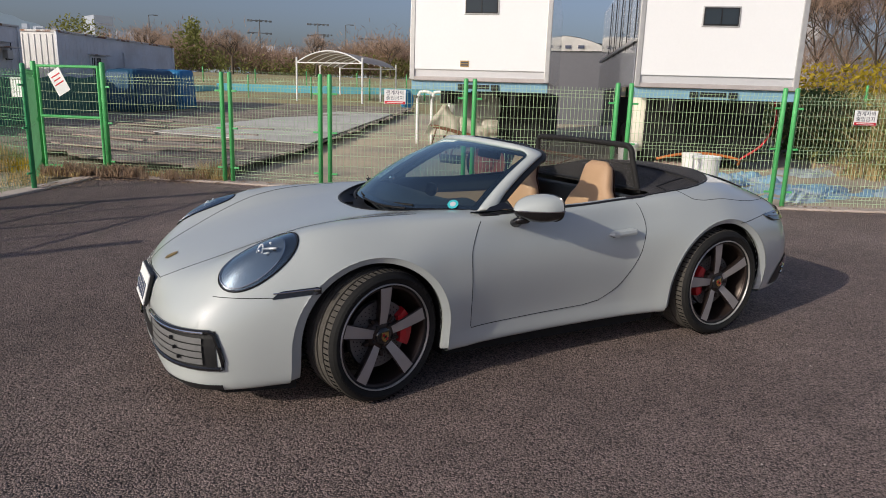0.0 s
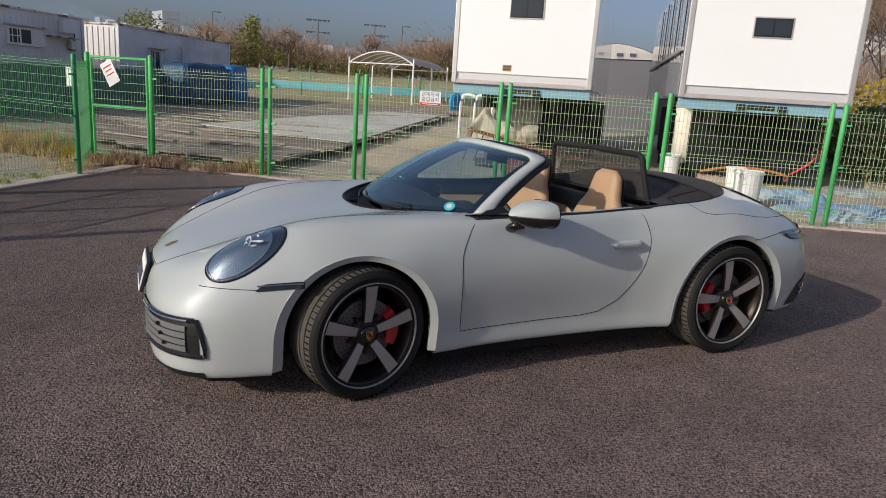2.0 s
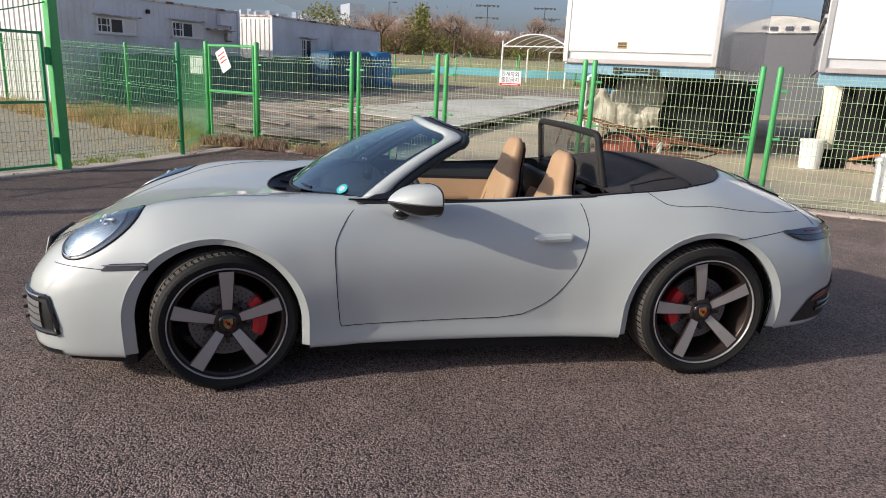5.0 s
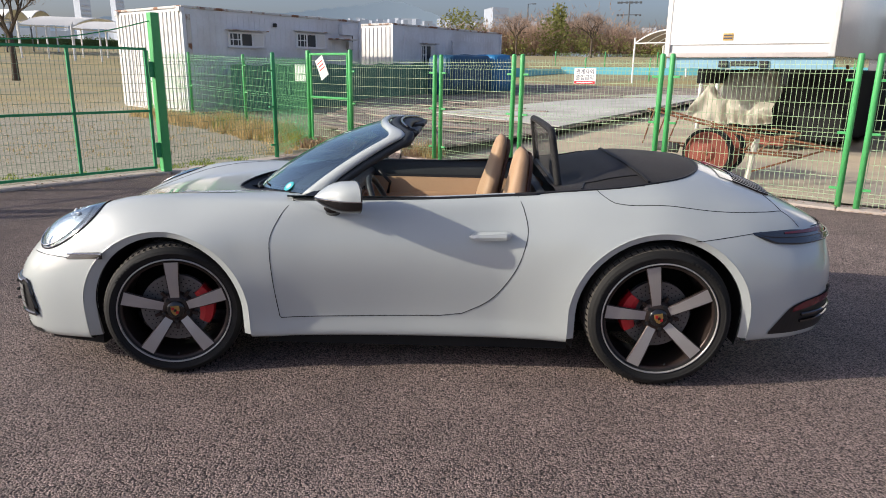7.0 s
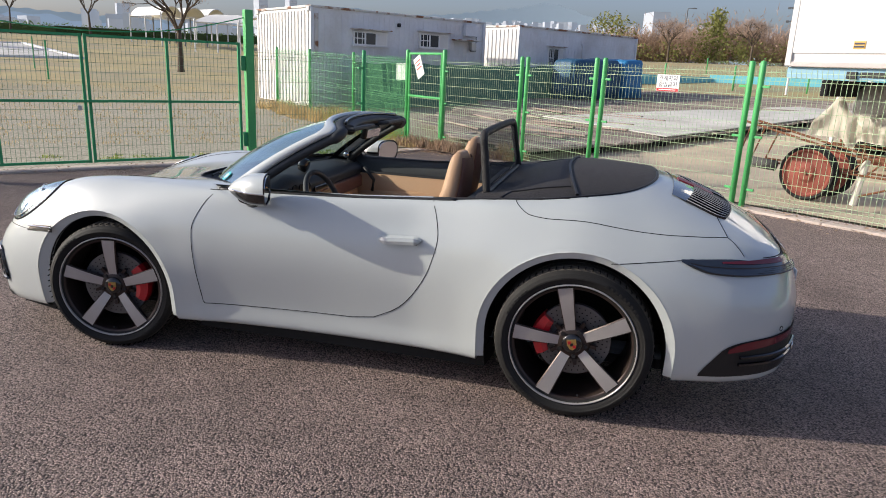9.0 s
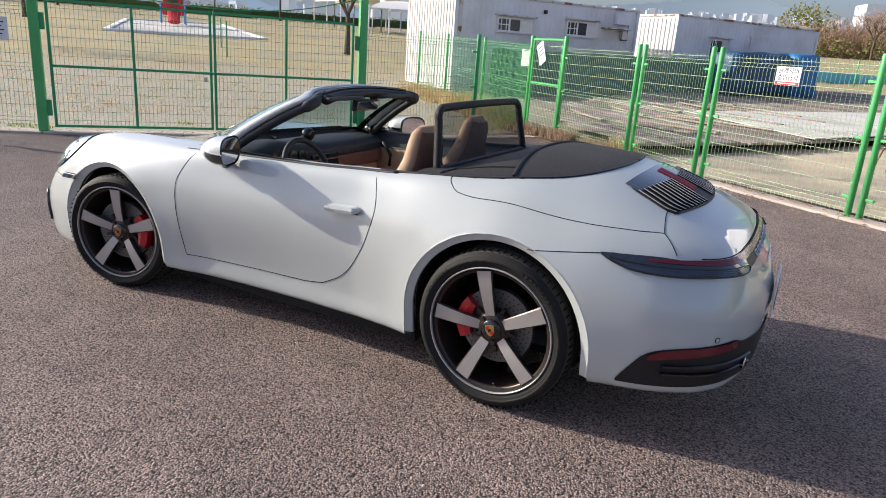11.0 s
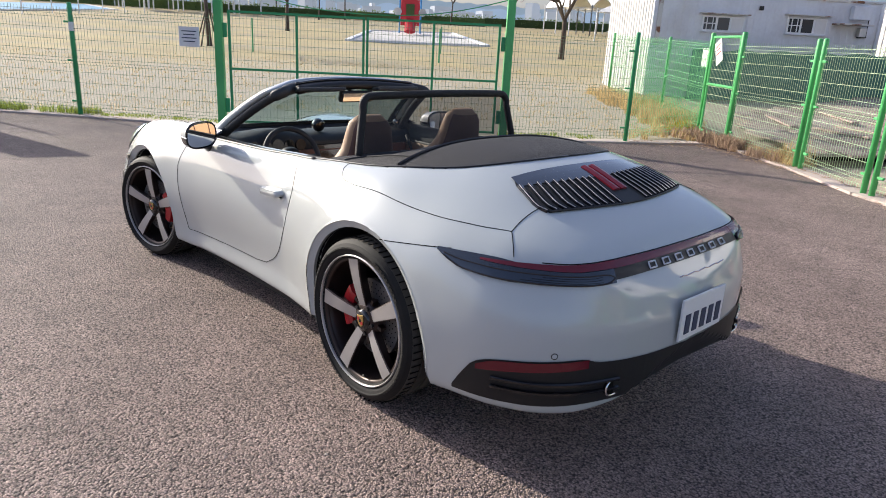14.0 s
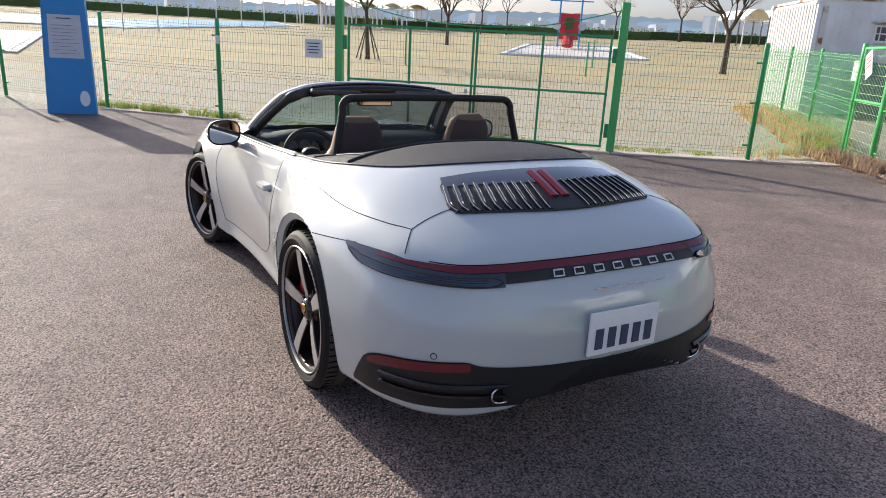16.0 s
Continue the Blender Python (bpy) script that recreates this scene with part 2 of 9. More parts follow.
def worn_ground(m):
    """Bare grey grit where the lawn is worn away beside the fence."""
    n, link = m.node_tree.nodes, m.node_tree.links.new
    b = n["Principled BSDF"]
    old = b.inputs["Base Color"].links[0].from_socket
    geo = n.new("ShaderNodeNewGeometry")
    ln = n.new("ShaderNodeVectorMath")
    ln.operation = "LENGTH"
    link(geo.outputs["Position"], ln.inputs[0])
    no = n.new("ShaderNodeTexNoise")
    no.inputs["Scale"].default_value, no.inputs["Detail"].default_value = 0.35, 7
    link(geo.outputs["Position"], no.inputs["Vector"])
    ad = n.new("ShaderNodeMath")
    ad.operation = "MULTIPLY_ADD"
    ad.inputs[1].default_value = 16.0
    link(no.outputs[0], ad.inputs[0])
    link(ln.outputs["Value"], ad.inputs[2])
    mr = n.new("ShaderNodeMapRange")
    mr.inputs["From Min"].default_value, mr.inputs["From Max"].default_value = 25.0, 35.0
    link(ad.outputs[0], mr.inputs["Value"])
    # grit of light and dark grains
    gr = n.new("ShaderNodeTexNoise")
    gr.inputs["Scale"].default_value, gr.inputs["Detail"].default_value = 22, 5
    link(geo.outputs["Position"], gr.inputs["Vector"])
    gm = n.new("ShaderNodeMapRange")
    gm.inputs["From Min"].default_value, gm.inputs["From Max"].default_value = 0.35, 0.65
    link(gr.outputs[0], gm.inputs["Value"])
    g = n.new("ShaderNodeMix")
    g.data_type = "RGBA"
    g.inputs["A"].default_value, g.inputs["B"].default_value = (0.235, 0.215, 0.155, 1), (0.42, 0.385, 0.295, 1)
    link(gm.outputs[0], g.inputs["Factor"])
    mx = n.new("ShaderNodeMix")
    mx.data_type = "RGBA"
    link(mr.outputs[0], mx.inputs["Factor"])
    link(g.outputs["Result"], mx.inputs["A"])
    link(old, mx.inputs["B"])
    link(mx.outputs["Result"], b.inputs["Base Color"])


worn_ground(M_LAWN)
M_TRUCKWHITE = mat("white_panel", (0.84, 0.84, 0.85), rough=0.4, var=0.02, scale=1.0, fine=20)
M_ALU = mat("aluminium_trim", (0.52, 0.51, 0.50), rough=0.4, metal=0.5, var=0.1)
M_PALEBLUE = mat("pale_blue_paint", (0.22, 0.40, 0.52), rough=0.6, var=0.12, scale=3, fine=30)
M_CONT = mat("container_grey", (0.72, 0.73, 0.76), rough=0.6, var=0.09, scale=1.0, fine=12, second=(0.60, 0.59, 0.60), second_scale=0.8)
M_CONTWHITE = mat("container_white", (0.72, 0.70, 0.68), rough=0.6, var=0.06, scale=1.0, fine=12, second=(0.66, 0.60, 0.52), second_scale=0.9, second_lo=0.6, second_hi=0.8)
M_ROOFEDGE = mat("rust_specked_white", (0.62, 0.60, 0.57), rough=0.7, var=0.15, scale=3, fine=30, second=(0.24, 0.11, 0.06), second_scale=2.6, second_lo=0.50, second_hi=0.60)
M_RUST = mat("rust", (0.20, 0.085, 0.045), rough=0.9, var=0.25, fine=60)
M_POOL = mat("pool_blue", (0.16, 0.55, 0.66), rough=0.6, var=0.06)
M_POOLWATER = mat("pool_water", (0.06, 0.27, 0.42), rough=0.55, var=0.08, bump=0.15, bump_scale=4)
M_WHITE = mat("white_paint", (0.78, 0.78, 0.77), rough=0.5, var=0.05)
M_BOARD = mat("blue_board", (0.03, 0.24, 0.55), rough=0.4, var=0.05)
M_SIGNRED = mat("sign_red", (0.55, 0.03, 0.04), rough=0.5, var=0.05)
M_INK = mat("dark_ink", (0.05, 0.06, 0.10), rough=0.7, var=0.0)
# near-black; also paints the shade under the trucks and the deck
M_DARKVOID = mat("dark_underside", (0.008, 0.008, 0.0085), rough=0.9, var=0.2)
M_BARK = mat("bark", (0.10, 0.075, 0.055), rough=0.95, var=0.25, scale=5, fine=50, bump=0.6, bump_scale=40)
# twig brown lifted pale: distance haze of the woods put into the colour
M_TWIG = mat("brown_twigs", (0.48, 0.35, 0.27), rough=0.95, var=0.2, island=0.5)
M_LEAFGREEN = mat("green_leaves", (0.24, 0.25, 0.08), rough=0.8, var=0.2, island=0.7)
M_LEAFDARK = mat("hedge_leaves", (0.13, 0.19, 0.07), rough=0.8, var=0.2, island=0.7)
M_LEAFYELLOW = mat("yellow_blossom", (0.46, 0.34, 0.03), rough=0.8, var=0.2, island=0.5)
M_LEAFRUST = mat("russet_twigs", (0.42, 0.30, 0.21), rough=0.9, var=0.2, island=0.6)
M_DRYGRASS = mat("dry_grass", (0.56, 0.43, 0.22), rough=0.9, var=0.2, island=0.6)
M_WEED = mat("green_weed", (0.27, 0.33, 0.07), rough=0.8, var=0.2, island=0.6)
M_ORANGE = mat("orange_hose", (0.55, 0.16, 0.04), rough=0.6, var=0.1)
M_CLOTH = mat("dirty_white_cloth", (0.76, 0.72, 0.62), rough=0.95, var=0.12, bump=0.5, bump_scale=12)
M_CITY = mat("far_city", (0.46, 0.47, 0.50), rough=0.9, var=0.06, scale=0.05, fine=0.4, island=0.35)
M_WINDOWDARK = mat("dark_window", (0.03, 0.04, 0.05), rough=0.15, var=0.05)


def thin_leaf(m, share=0.45):
    """Lets light through: thin blades and leaves glow when lit from behind."""
    n, link = m.node_tree.nodes, m.node_tree.links.new
    b = n["Principled BSDF"]
    tr = n.new("ShaderNodeBsdfTranslucent")
    link(b.inputs["Base Color"].links[0].from_socket, tr.inputs["Color"])
    mx = n.new("ShaderNodeMixShader")
    mx.inputs[0].default_value = share
    link(b.outputs[0], mx.inputs[1])
    link(tr.outputs[0], mx.inputs[2])
    link(mx.outputs[0], n["Material Output"].inputs[0])


for m in (M_DRYGRASS, M_WEED, M_LEAFGREEN, M_LEAFDARK, M_LEAFYELLOW, M_LEAFRUST, M_TWIG):
    thin_leaf(m)


# ---- mesh tools ----
from mathutils.bvhtree import BVHTree


def part(name, bm, material, parent=None, label="", smooth=False):
    """Links a bmesh as one mesh object, under a parent if one is given."""
    me = bpy.data.meshes.new(name)
    bm.to_mesh(me)
    bm.free()
    mats = material if isinstance(material, (list, tuple)) else [material]
    for m in mats:
        me.materials.append(m)
    if smooth:
        me.shade_smooth()
    ob = new(name, me)
    if parent is not None:
        ob.parent = parent
        ob.matrix_parent_inverse = parent.matrix_basis.inverted()
    if label:
        ob["label"] = label
    return ob


def thing(name, label, category, group="", kind="", at=(0, 0, 0)):
    """An empty at the base of a thing, to which its parts are parented."""
    ob = new(name)
    ob.matrix_basis = Matrix.Translation(at)
    ob.empty_display_size = 0.1
    return tagged(ob, label, category, group, kind)


def curve(*pts):
    """A smooth function through (x, value) pairs that overshoots nowhere."""
    xs = np.array([p[0] for p in pts], float)
    ys = np.array([p[1] for p in pts], float)
    h = np.diff(xs)
    d = np.diff(ys) / h
    m = np.zeros(len(xs))
    m[0], m[-1] = d[0], d[-1]
    for i in range(1, len(xs) - 1):
        if d[i - 1] * d[i] > 0:
            a, b = 2 * h[i] + h[i - 1], h[i] + 2 * h[i - 1]
            m[i] = (a + b) / (a / d[i - 1] + b / d[i])

    def f(x):
        x = min(max(x, xs[0]), xs[-1])
        i = min(max(int(np.searchsorted(xs, x)) - 1, 0), len(h) - 1)
        t = (x - xs[i]) / h[i]
        return float((2 * t**3 - 3 * t**2 + 1) * ys[i] + (t**3 - 2 * t**2 + t) * h[i] * m[i] + (3 * t**2 - 2 * t**3) * ys[i + 1] + (t**3 - t**2) * h[i] * m[i + 1])
    return f


def spline(points, n, closed=False):
    """Points along a Catmull-Rom curve, n to a span."""
    p = [Vector(q) for q in points]
    k = len(p)
    out = []
    for i in range(k if closed else k - 1):
        if closed:
            a, b, c, d = p[i - 1], p[i], p[(i + 1) % k], p[(i + 2) % k]
        else:
            a, b, c, d = p[max(i - 1, 0)], p[i], p[i + 1], p[min(i + 2, k - 1)]
        for j in range(n):
            t = j / n
            out.append(0.5 * ((2 * b) + (c - a) * t + (2 * a - 5 * b + 4 * c - d) * t * t + (3 * b - a - 3 * c + d) * t**3))
    if not closed:
        out.append(p[-1])
    return out


def add_box(bm, c, s, m=None, bevel=0.0):
    """A box with centre c and full size s, turned by m."""
    start = set(bm.verts)
    r = bmesh.ops.create_cube(bm, size=1.0)
    for v in r["verts"]:
        v.co = Vector((v.co.x * s[0], v.co.y * s[1], v.co.z * s[2]))
    if bevel:
        es = list({e for v in r["verts"] for e in v.link_edges})
        bmesh.ops.bevel(bm, geom=es, offset=bevel, segments=2, affect="EDGES", profile=0.6)
    vs = [v for v in bm.verts if v not in start]
    t = Matrix.Translation(c) @ (m if m is not None else Matrix())
    for v in vs:
        v.co = t @ v.co
    return vs


def box(c, s, m=None, bevel=0.0):
    bm = bmesh.new()
    add_box(bm, c, s, m, bevel)
    return bm


def turn_z(a):
    return Matrix.Rotation(a, 4, "Z")


def add_tube(bm, pts, r, sides=8, closed=False, caps=True, flat=1.0, up=(0, 0, 1)):
    """A tube along points; r a number or a list; flat squeezes it along its own up."""
    pts = [Vector(p) for p in pts]
    n = len(pts)
    rings = []
    for i, p in enumerate(pts):
        a = pts[(i - 1) % n] if (closed or i > 0) else p
        b = pts[(i + 1) % n] if (closed or i < n - 1) else p
        d = (b - a)
        d = d.normalized() if d.length > 1e-9 else Vector((0, 0, 1))
        u = Vector(up)
        if abs(d.dot(u)) > 0.98:
            u = Vector((1, 0, 0)) if abs(d.x) < 0.9 else Vector((0, 1, 0))
        s = d.cross(u).normalized()
        u = s.cross(d).normalized()
        rr = r[i] if isinstance(r, (list, tuple)) else r
        ring = []
        for k in range(sides):
            an = 2 * math.pi * (k + 0.5) / sides
            ring.append(bm.verts.new(p + s * (math.cos(an) * rr) + u * (math.sin(an) * rr * flat)))
        rings.append(ring)
    m = n if closed else n - 1
    for i in range(m):
        A, B = rings[i], rings[(i + 1) % n]
        for k in range(sides):
            bm.faces.new((A[k], A[(k + 1) % sides], B[(k + 1) % sides], B[k]))
    if caps and not closed:
        bm.faces.new(rings[0][::-1])
        bm.faces.new(rings[-1])
    return rings


def tube(pts, r, sides=8, closed=False, flat=1.0, up=(0, 0, 1)):
    bm = bmesh.new()
    add_tube(bm, pts, r, sides, closed, True, flat, up)
    bmesh.ops.recalc_face_normals(bm, faces=bm.faces[:])
    return bm


def add_loft(bm, rings, cap=True, closed_ring=True):
    """Skins rings that have the same number of points."""
    vr = [[bm.verts.new(p) for p in ring] for ring in rings]
    k = len(vr[0])
    for a, b in zip(vr, vr[1:]):
        for i in range(k if closed_ring else k - 1):
            j = (i + 1) % k
            bm.faces.new((a[i], a[j], b[j], b[i]))
    if cap and closed_ring:
        bm.faces.new(vr[0][::-1])
        bm.faces.new(vr[-1])
    return vr


def loft(rings, cap=True, closed_ring=True):
    bm = bmesh.new()
    add_loft(bm, rings, cap, closed_ring)
    bmesh.ops.recalc_face_normals(bm, faces=bm.faces[:])
    return bm


def revolve(profile, sides=64, closed=False):
    """Turns (radius, y) pairs about the y axis."""
    bm = bmesh.new()
    rings = []
    for r, y in profile:
        rings.append([bm.verts.new((r * math.cos(2 * math.pi * k / sides), y, r * math.sin(2 * math.pi * k / sides))) for k in range(sides)])
    m = len(rings) if closed else len(rings) - 1
    for i in range(m):
        A, B = rings[i], rings[(i + 1) % len(rings)]
        for k in range(sides):
            j = (k + 1) % sides
            bm.faces.new((A[k], A[j], B[j], B[k]))
    bmesh.ops.recalc_face_normals(bm, faces=bm.faces[:])
    return bm


def oval(cx, cy, cz, ax, ay, n=20, power=2.5, m=None):
    """A rounded ring in the plane z = cz."""
    out = []
    for k in range(n):
        a = 2 * math.pi * k / n
        c, s = math.cos(a), math.sin(a)
        out.append(Vector((cx + math.copysign(abs(c) ** (2 / power), c) * ax, cy + math.copysign(abs(s) ** (2 / power), s) * ay, cz)))
    return [m @ p for p in out] if m is not None else out


def prism(poly, z0, z1):
    """An upright prism over a plan polygon."""
    bm = bmesh.new()
    a = [bm.verts.new((x, y, z0)) for x, y in poly]
    b = [bm.verts.new((x, y, z1)) for x, y in poly]
    k = len(poly)
    for i in range(k):
        j = (i + 1) % k
        bm.faces.new((a[i], a[j], b[j], b[i]))
    bm.faces.new(a[::-1])
    bm.faces.new(b)
    bmesh.ops.recalc_face_normals(bm, faces=bm.faces[:])
    return bm


def patch(fn, nu, nv):
    """A sheet over fn(u, v), u and v from 0 to 1."""
    bm = bmesh.new()
    g = [[bm.verts.new(fn(i / nu, j / nv)) for j in range(nv + 1)] for i in range(nu + 1)]
    for i in range(nu):
        for j in range(nv):
            bm.faces.new((g[i][j], g[i + 1][j], g[i + 1][j + 1], g[i][j + 1]))
    return bm


# ---- the place ----
def ground_z(x, y):
    """The park rises gently beyond the fence."""
    d = max(0.0, math.hypot(x + 0.5, y) - 9.5)
    rise = 0.028 * min(d, 36) + 0.058 * max(0.0, min(d, 80) - 36)
    # level on the side of the parking lot
    left = ((x + 11.1) * -0.682 + (y + 1.0) * 0.731) if x < 0 else 9.0
    right = ((x - 9.0) * 0.529 + (y - 1.45) * 0.848) if x >= 0 else 9.0
    if x < 0 and y > 0 or x >= 0 and y > 2:
        return rise - 0.03
    k = max(0.0, min(1.0, 1.0 + min(left, right) / 4.0))
    return rise * k - 0.03


def sheet(name, poly, z, material, label, category="ground"):
    bm = bmesh.new()
    vs = [bm.verts.new((x, y, z)) for x, y in poly]
    bm.faces.new(vs)
    bmesh.ops.recalc_face_normals(bm, faces=bm.faces[:])
    for f in bm.faces:
        if f.normal.z < 0:
            f.normal_flip()
    return tagged(part(name, bm, material), label, category, kind="structure")


# fence line, corner by corner
K, J, HL, HR, P1 = (-11.1, -1.0), (-9.1, 0.78), (-7.12, 2.36), (-4.21, 5.86), (-3.03, 7.68)
GL, GR = (-2.97, 10.1), (-1.95, 9.17)
PA1, PA2, PB1, PB2 = (-0.28, 7.83), (-0.17, 7.74), (0.98, 6.62), (1.10, 6.52)
PC1, PC2, PD, PE = (2.86, 5.32), (2.97, 5.24), (4.74, 4.03), (4.89, 3.90)
PF, PG, PH = (6.86, 2.76), (7.00, 2.66), (9.0, 1.45)
lot = [(-40, -28), K, J, HL, HR, P1, (-2.2, 8.9), GR, PA1, PB1, PC1, PD, PF, PH, (14, -1.6), (40, -18), (40, -60), (-40, -60)]
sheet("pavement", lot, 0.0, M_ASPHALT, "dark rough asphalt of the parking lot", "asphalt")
bm = bmesh.new()
rads = [0.0] + [4 * 1.11 ** k for k in range(58)]
rings = []
for r in rads:
    if r == 0:
        rings.append([bm.verts.new((-0.5, 0, -0.03))] * 72)
    else:
        rings.append([bm.verts.new((-0.5 + r * math.cos(2 * math.pi * k / 72), r * math.sin(2 * math.pi * k / 72), ground_z(-0.5 + r * math.cos(2 * math.pi * k / 72), r * math.sin(2 * math.pi * k / 72)))) for k in range(72)])
for a, b in zip(rings, rings[1:]):
    for k in range(72):
        j = (k + 1) % 72
        if a[k] is a[j]:
            bm.faces.new((a[k], b[k], b[j]))
        else:
            bm.faces.new((a[k], b[k], b[j], a[j]))
tagged(part("ground", bm, M_LAWN, smooth=True), "dry winter lawn of the riverside park", "ground", kind="structure")


# kerb under the fence
def kerb(name, pts, w=0.30, h=0.03):
    bm = bmesh.new()
    for a, b in zip(pts, pts[1:]):
        a, b = Vector((*a, 0)), Vector((*b, 0))
        d = (b - a)
        n = max(1, round(d.length / 1.0))
        for k in range(n):
            p, q = a + d * (k / n), a + d * ((k + 1) / n)
            add_box(bm, (p + q) / 2 + Vector((0, 0, h / 2 - 0.02)), ((q - p).length - 0.006, w, h + 0.04), turn_z(math.atan2(d.y, d.x)), 0.012)
    return tagged(part(name, bm, M_KERB), "weathered concrete kerb under the wire fence", "kerb", kind="structure")


kerb("kerb", [K, J, HL, HR, P1, (-2.3, 8.95), GR])
kerb("kerb", [GR, PA1, PB1, PC1, PD, PF, PH, (12.5, -0.6)])


def post_bm(p, h, r, lean=0.0):
    bm = tube([(p[0], p[1], -0.02), (p[0], p[1], h - 0.02), (p[0], p[1], h - 0.004), (p[0], p[1], h)], [r, r, r * 0.8, r * 0.3], 12)
    return bm


def fence_panel(a, b, h=1.66, z0=0.06, posts=(True, True), ph=1.80, pr=0.036, material=None, wire=None, step=0.056, label="green welded-wire fence panel between round steel posts"):
    """A welded-wire panel with folded stiffening rows, its posts and clamps."""
    material, wire = material or M_GREEN, wire or M_WIRE
    root = thing("fence", label, "fence", group="wire fence panels", at=(a[0], a[1], 0))
    A, B = Vector((*a, 0)), Vector((*b, 0))
    za, zb = ground_z(*a) + 0.03, ground_z(*b) + 0.03
    d = B - A
    L = d.length
    d.normalize()
    nrm = Vector((-d.y, d.x, 0))
    for p, on, zz in ((a, posts[0], za), (b, posts[1], zb)):
        if on:
            bm = post_bm(p, ph, pr)
            bmesh.ops.translate(bm, verts=bm.verts[:], vec=(0, 0, zz))
            part("post", bm, material, root, smooth=True)
    bm = bmesh.new()
    n = int((L - 0.10) / step)
    folds = [0.10, h * 0.5, h - 0.10]
    def bend(z):
        o = 0.0
        for f in folds:
            o = max(o, 0.03 * max(0, 1 - abs(z - f) / 0.05))
        return o
    zs = [0.0]
    for f in folds:
        zs += [f - 0.05, f, f + 0.05]
    zs = sorted(set([z for z in zs if 0 <= z <= h] + [h]))
    for k in range(n + 1):
        s = 0.05 + (L - 0.10) * k / n
        base = A + d * s
        base.z = za + (zb - za) * s / L + z0
        pts = [base + nrm * bend(z) + Vector((0, 0, z)) for z in zs]
        add_tube(bm, pts, 0.0031, 4, caps=False)
    rows = sorted([f for f in folds] + [f - 0.05 for f in folds] + [f + 0.05 for f in folds] + [h * 0.5 - 0.17 * k for k in (1, 2, 3)] + [h * 0.5 + 0.17 * k for k in (1, 2, 3)])
    for z in rows:
        o = nrm * (bend(z) + 0.004)
        p, q = A + d * 0.03 + o, B - d * 0.03 + o
        p.z, q.z = za + z0 + z, zb + z0 + z
        add_tube(bm, [p, q], 0.0032, 4)
    part("wire_mesh", bm, wire, root)
    for p, on, zz, sgn in ((A, posts[0], za, 1), (B, posts[1], zb, -1)):
        if on:
            for z in (0.25, 0.9, 1.5):
                bm = bmesh.new()
                add_box(bm, p + d * sgn * 0.06 + Vector((0, 0, zz + z)), (0.12, 0.03, 0.03), turn_z(math.atan2(d.y, d.x)), 0.004)
                part("clamp", bm, material, root)
    return root


for a, b in ((GR, PA1), (PA2, PB1), (PB2, PC1), (PC2, PD), (PE, PF), (PG, PH), ((9.12, 1.38), (11.1, 0.2)), ((11.2, 0.12), (13.1, -1.0))):
    fence_panel(a, b)
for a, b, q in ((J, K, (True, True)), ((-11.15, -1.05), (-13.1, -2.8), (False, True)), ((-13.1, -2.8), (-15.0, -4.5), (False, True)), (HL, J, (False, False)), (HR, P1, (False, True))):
    fence_panel(a, b, posts=q, material=M_GREEN_DK, wire=M_WIREBACKLIT)
S1, S2, S3 = (-4.9, 11.95), (-6.95, 13.9), (-8.72, 15.4)
for a, b, q in ((P1, GL, (False, False)), (GL, S1, (False, True)), (S1, S2, (False, True)), (S2, S3, (False, True))):
    fence_panel(a, b, posts=q, ph=1.75, wire=M_WIREGREEN)


# the small wicket gate in the fence
def wicket(a, b):
    root = thing("wicket_gate", "narrow green steel gate with wire infill, closed", "gate", at=(a[0], a[1], 0))
    A, B = Vector((*a, 0)), Vector((*b, 0))
    d = (B - A).normalized()
    z0 = 0.06
    for p in (A, B):
        part("post", post_bm(p, 1.90, 0.045), M_GREEN, root, smooth=True)
    a2, b2 = A + d * 0.09, B - d * 0.09
    for z in (0.12, 0.98, 1.82):
        part("rail", tube([a2 + Vector((0, 0, z)), b2 + Vector((0, 0, z))], 0.025, 8), M_GREEN, root)
    for p in (a2, b2):
        part("stile", tube([p + Vector((0, 0, 0.10)), p + Vector((0, 0, 1.84))], 0.025, 8), M_GREEN, root)
    bm = bmesh.new()
    L = (b2 - a2).length
    for k in range(1, int(L / 0.066)):
        p = a2 + d * (0.066 * k)
        add_tube(bm, [p + Vector((0, 0, 0.12)), p + Vector((0, 0, 1.82))], 0.0030, 4)
    for k in range(11):
        z = 0.20 + 0.15 * k
        add_tube(bm, [a2 + Vector((0, 0, z)), b2 + Vector((0, 0, z))], 0.0034, 4)
    part("wire_mesh", bm, M_WIRE, root)


wicket(GL, GR)


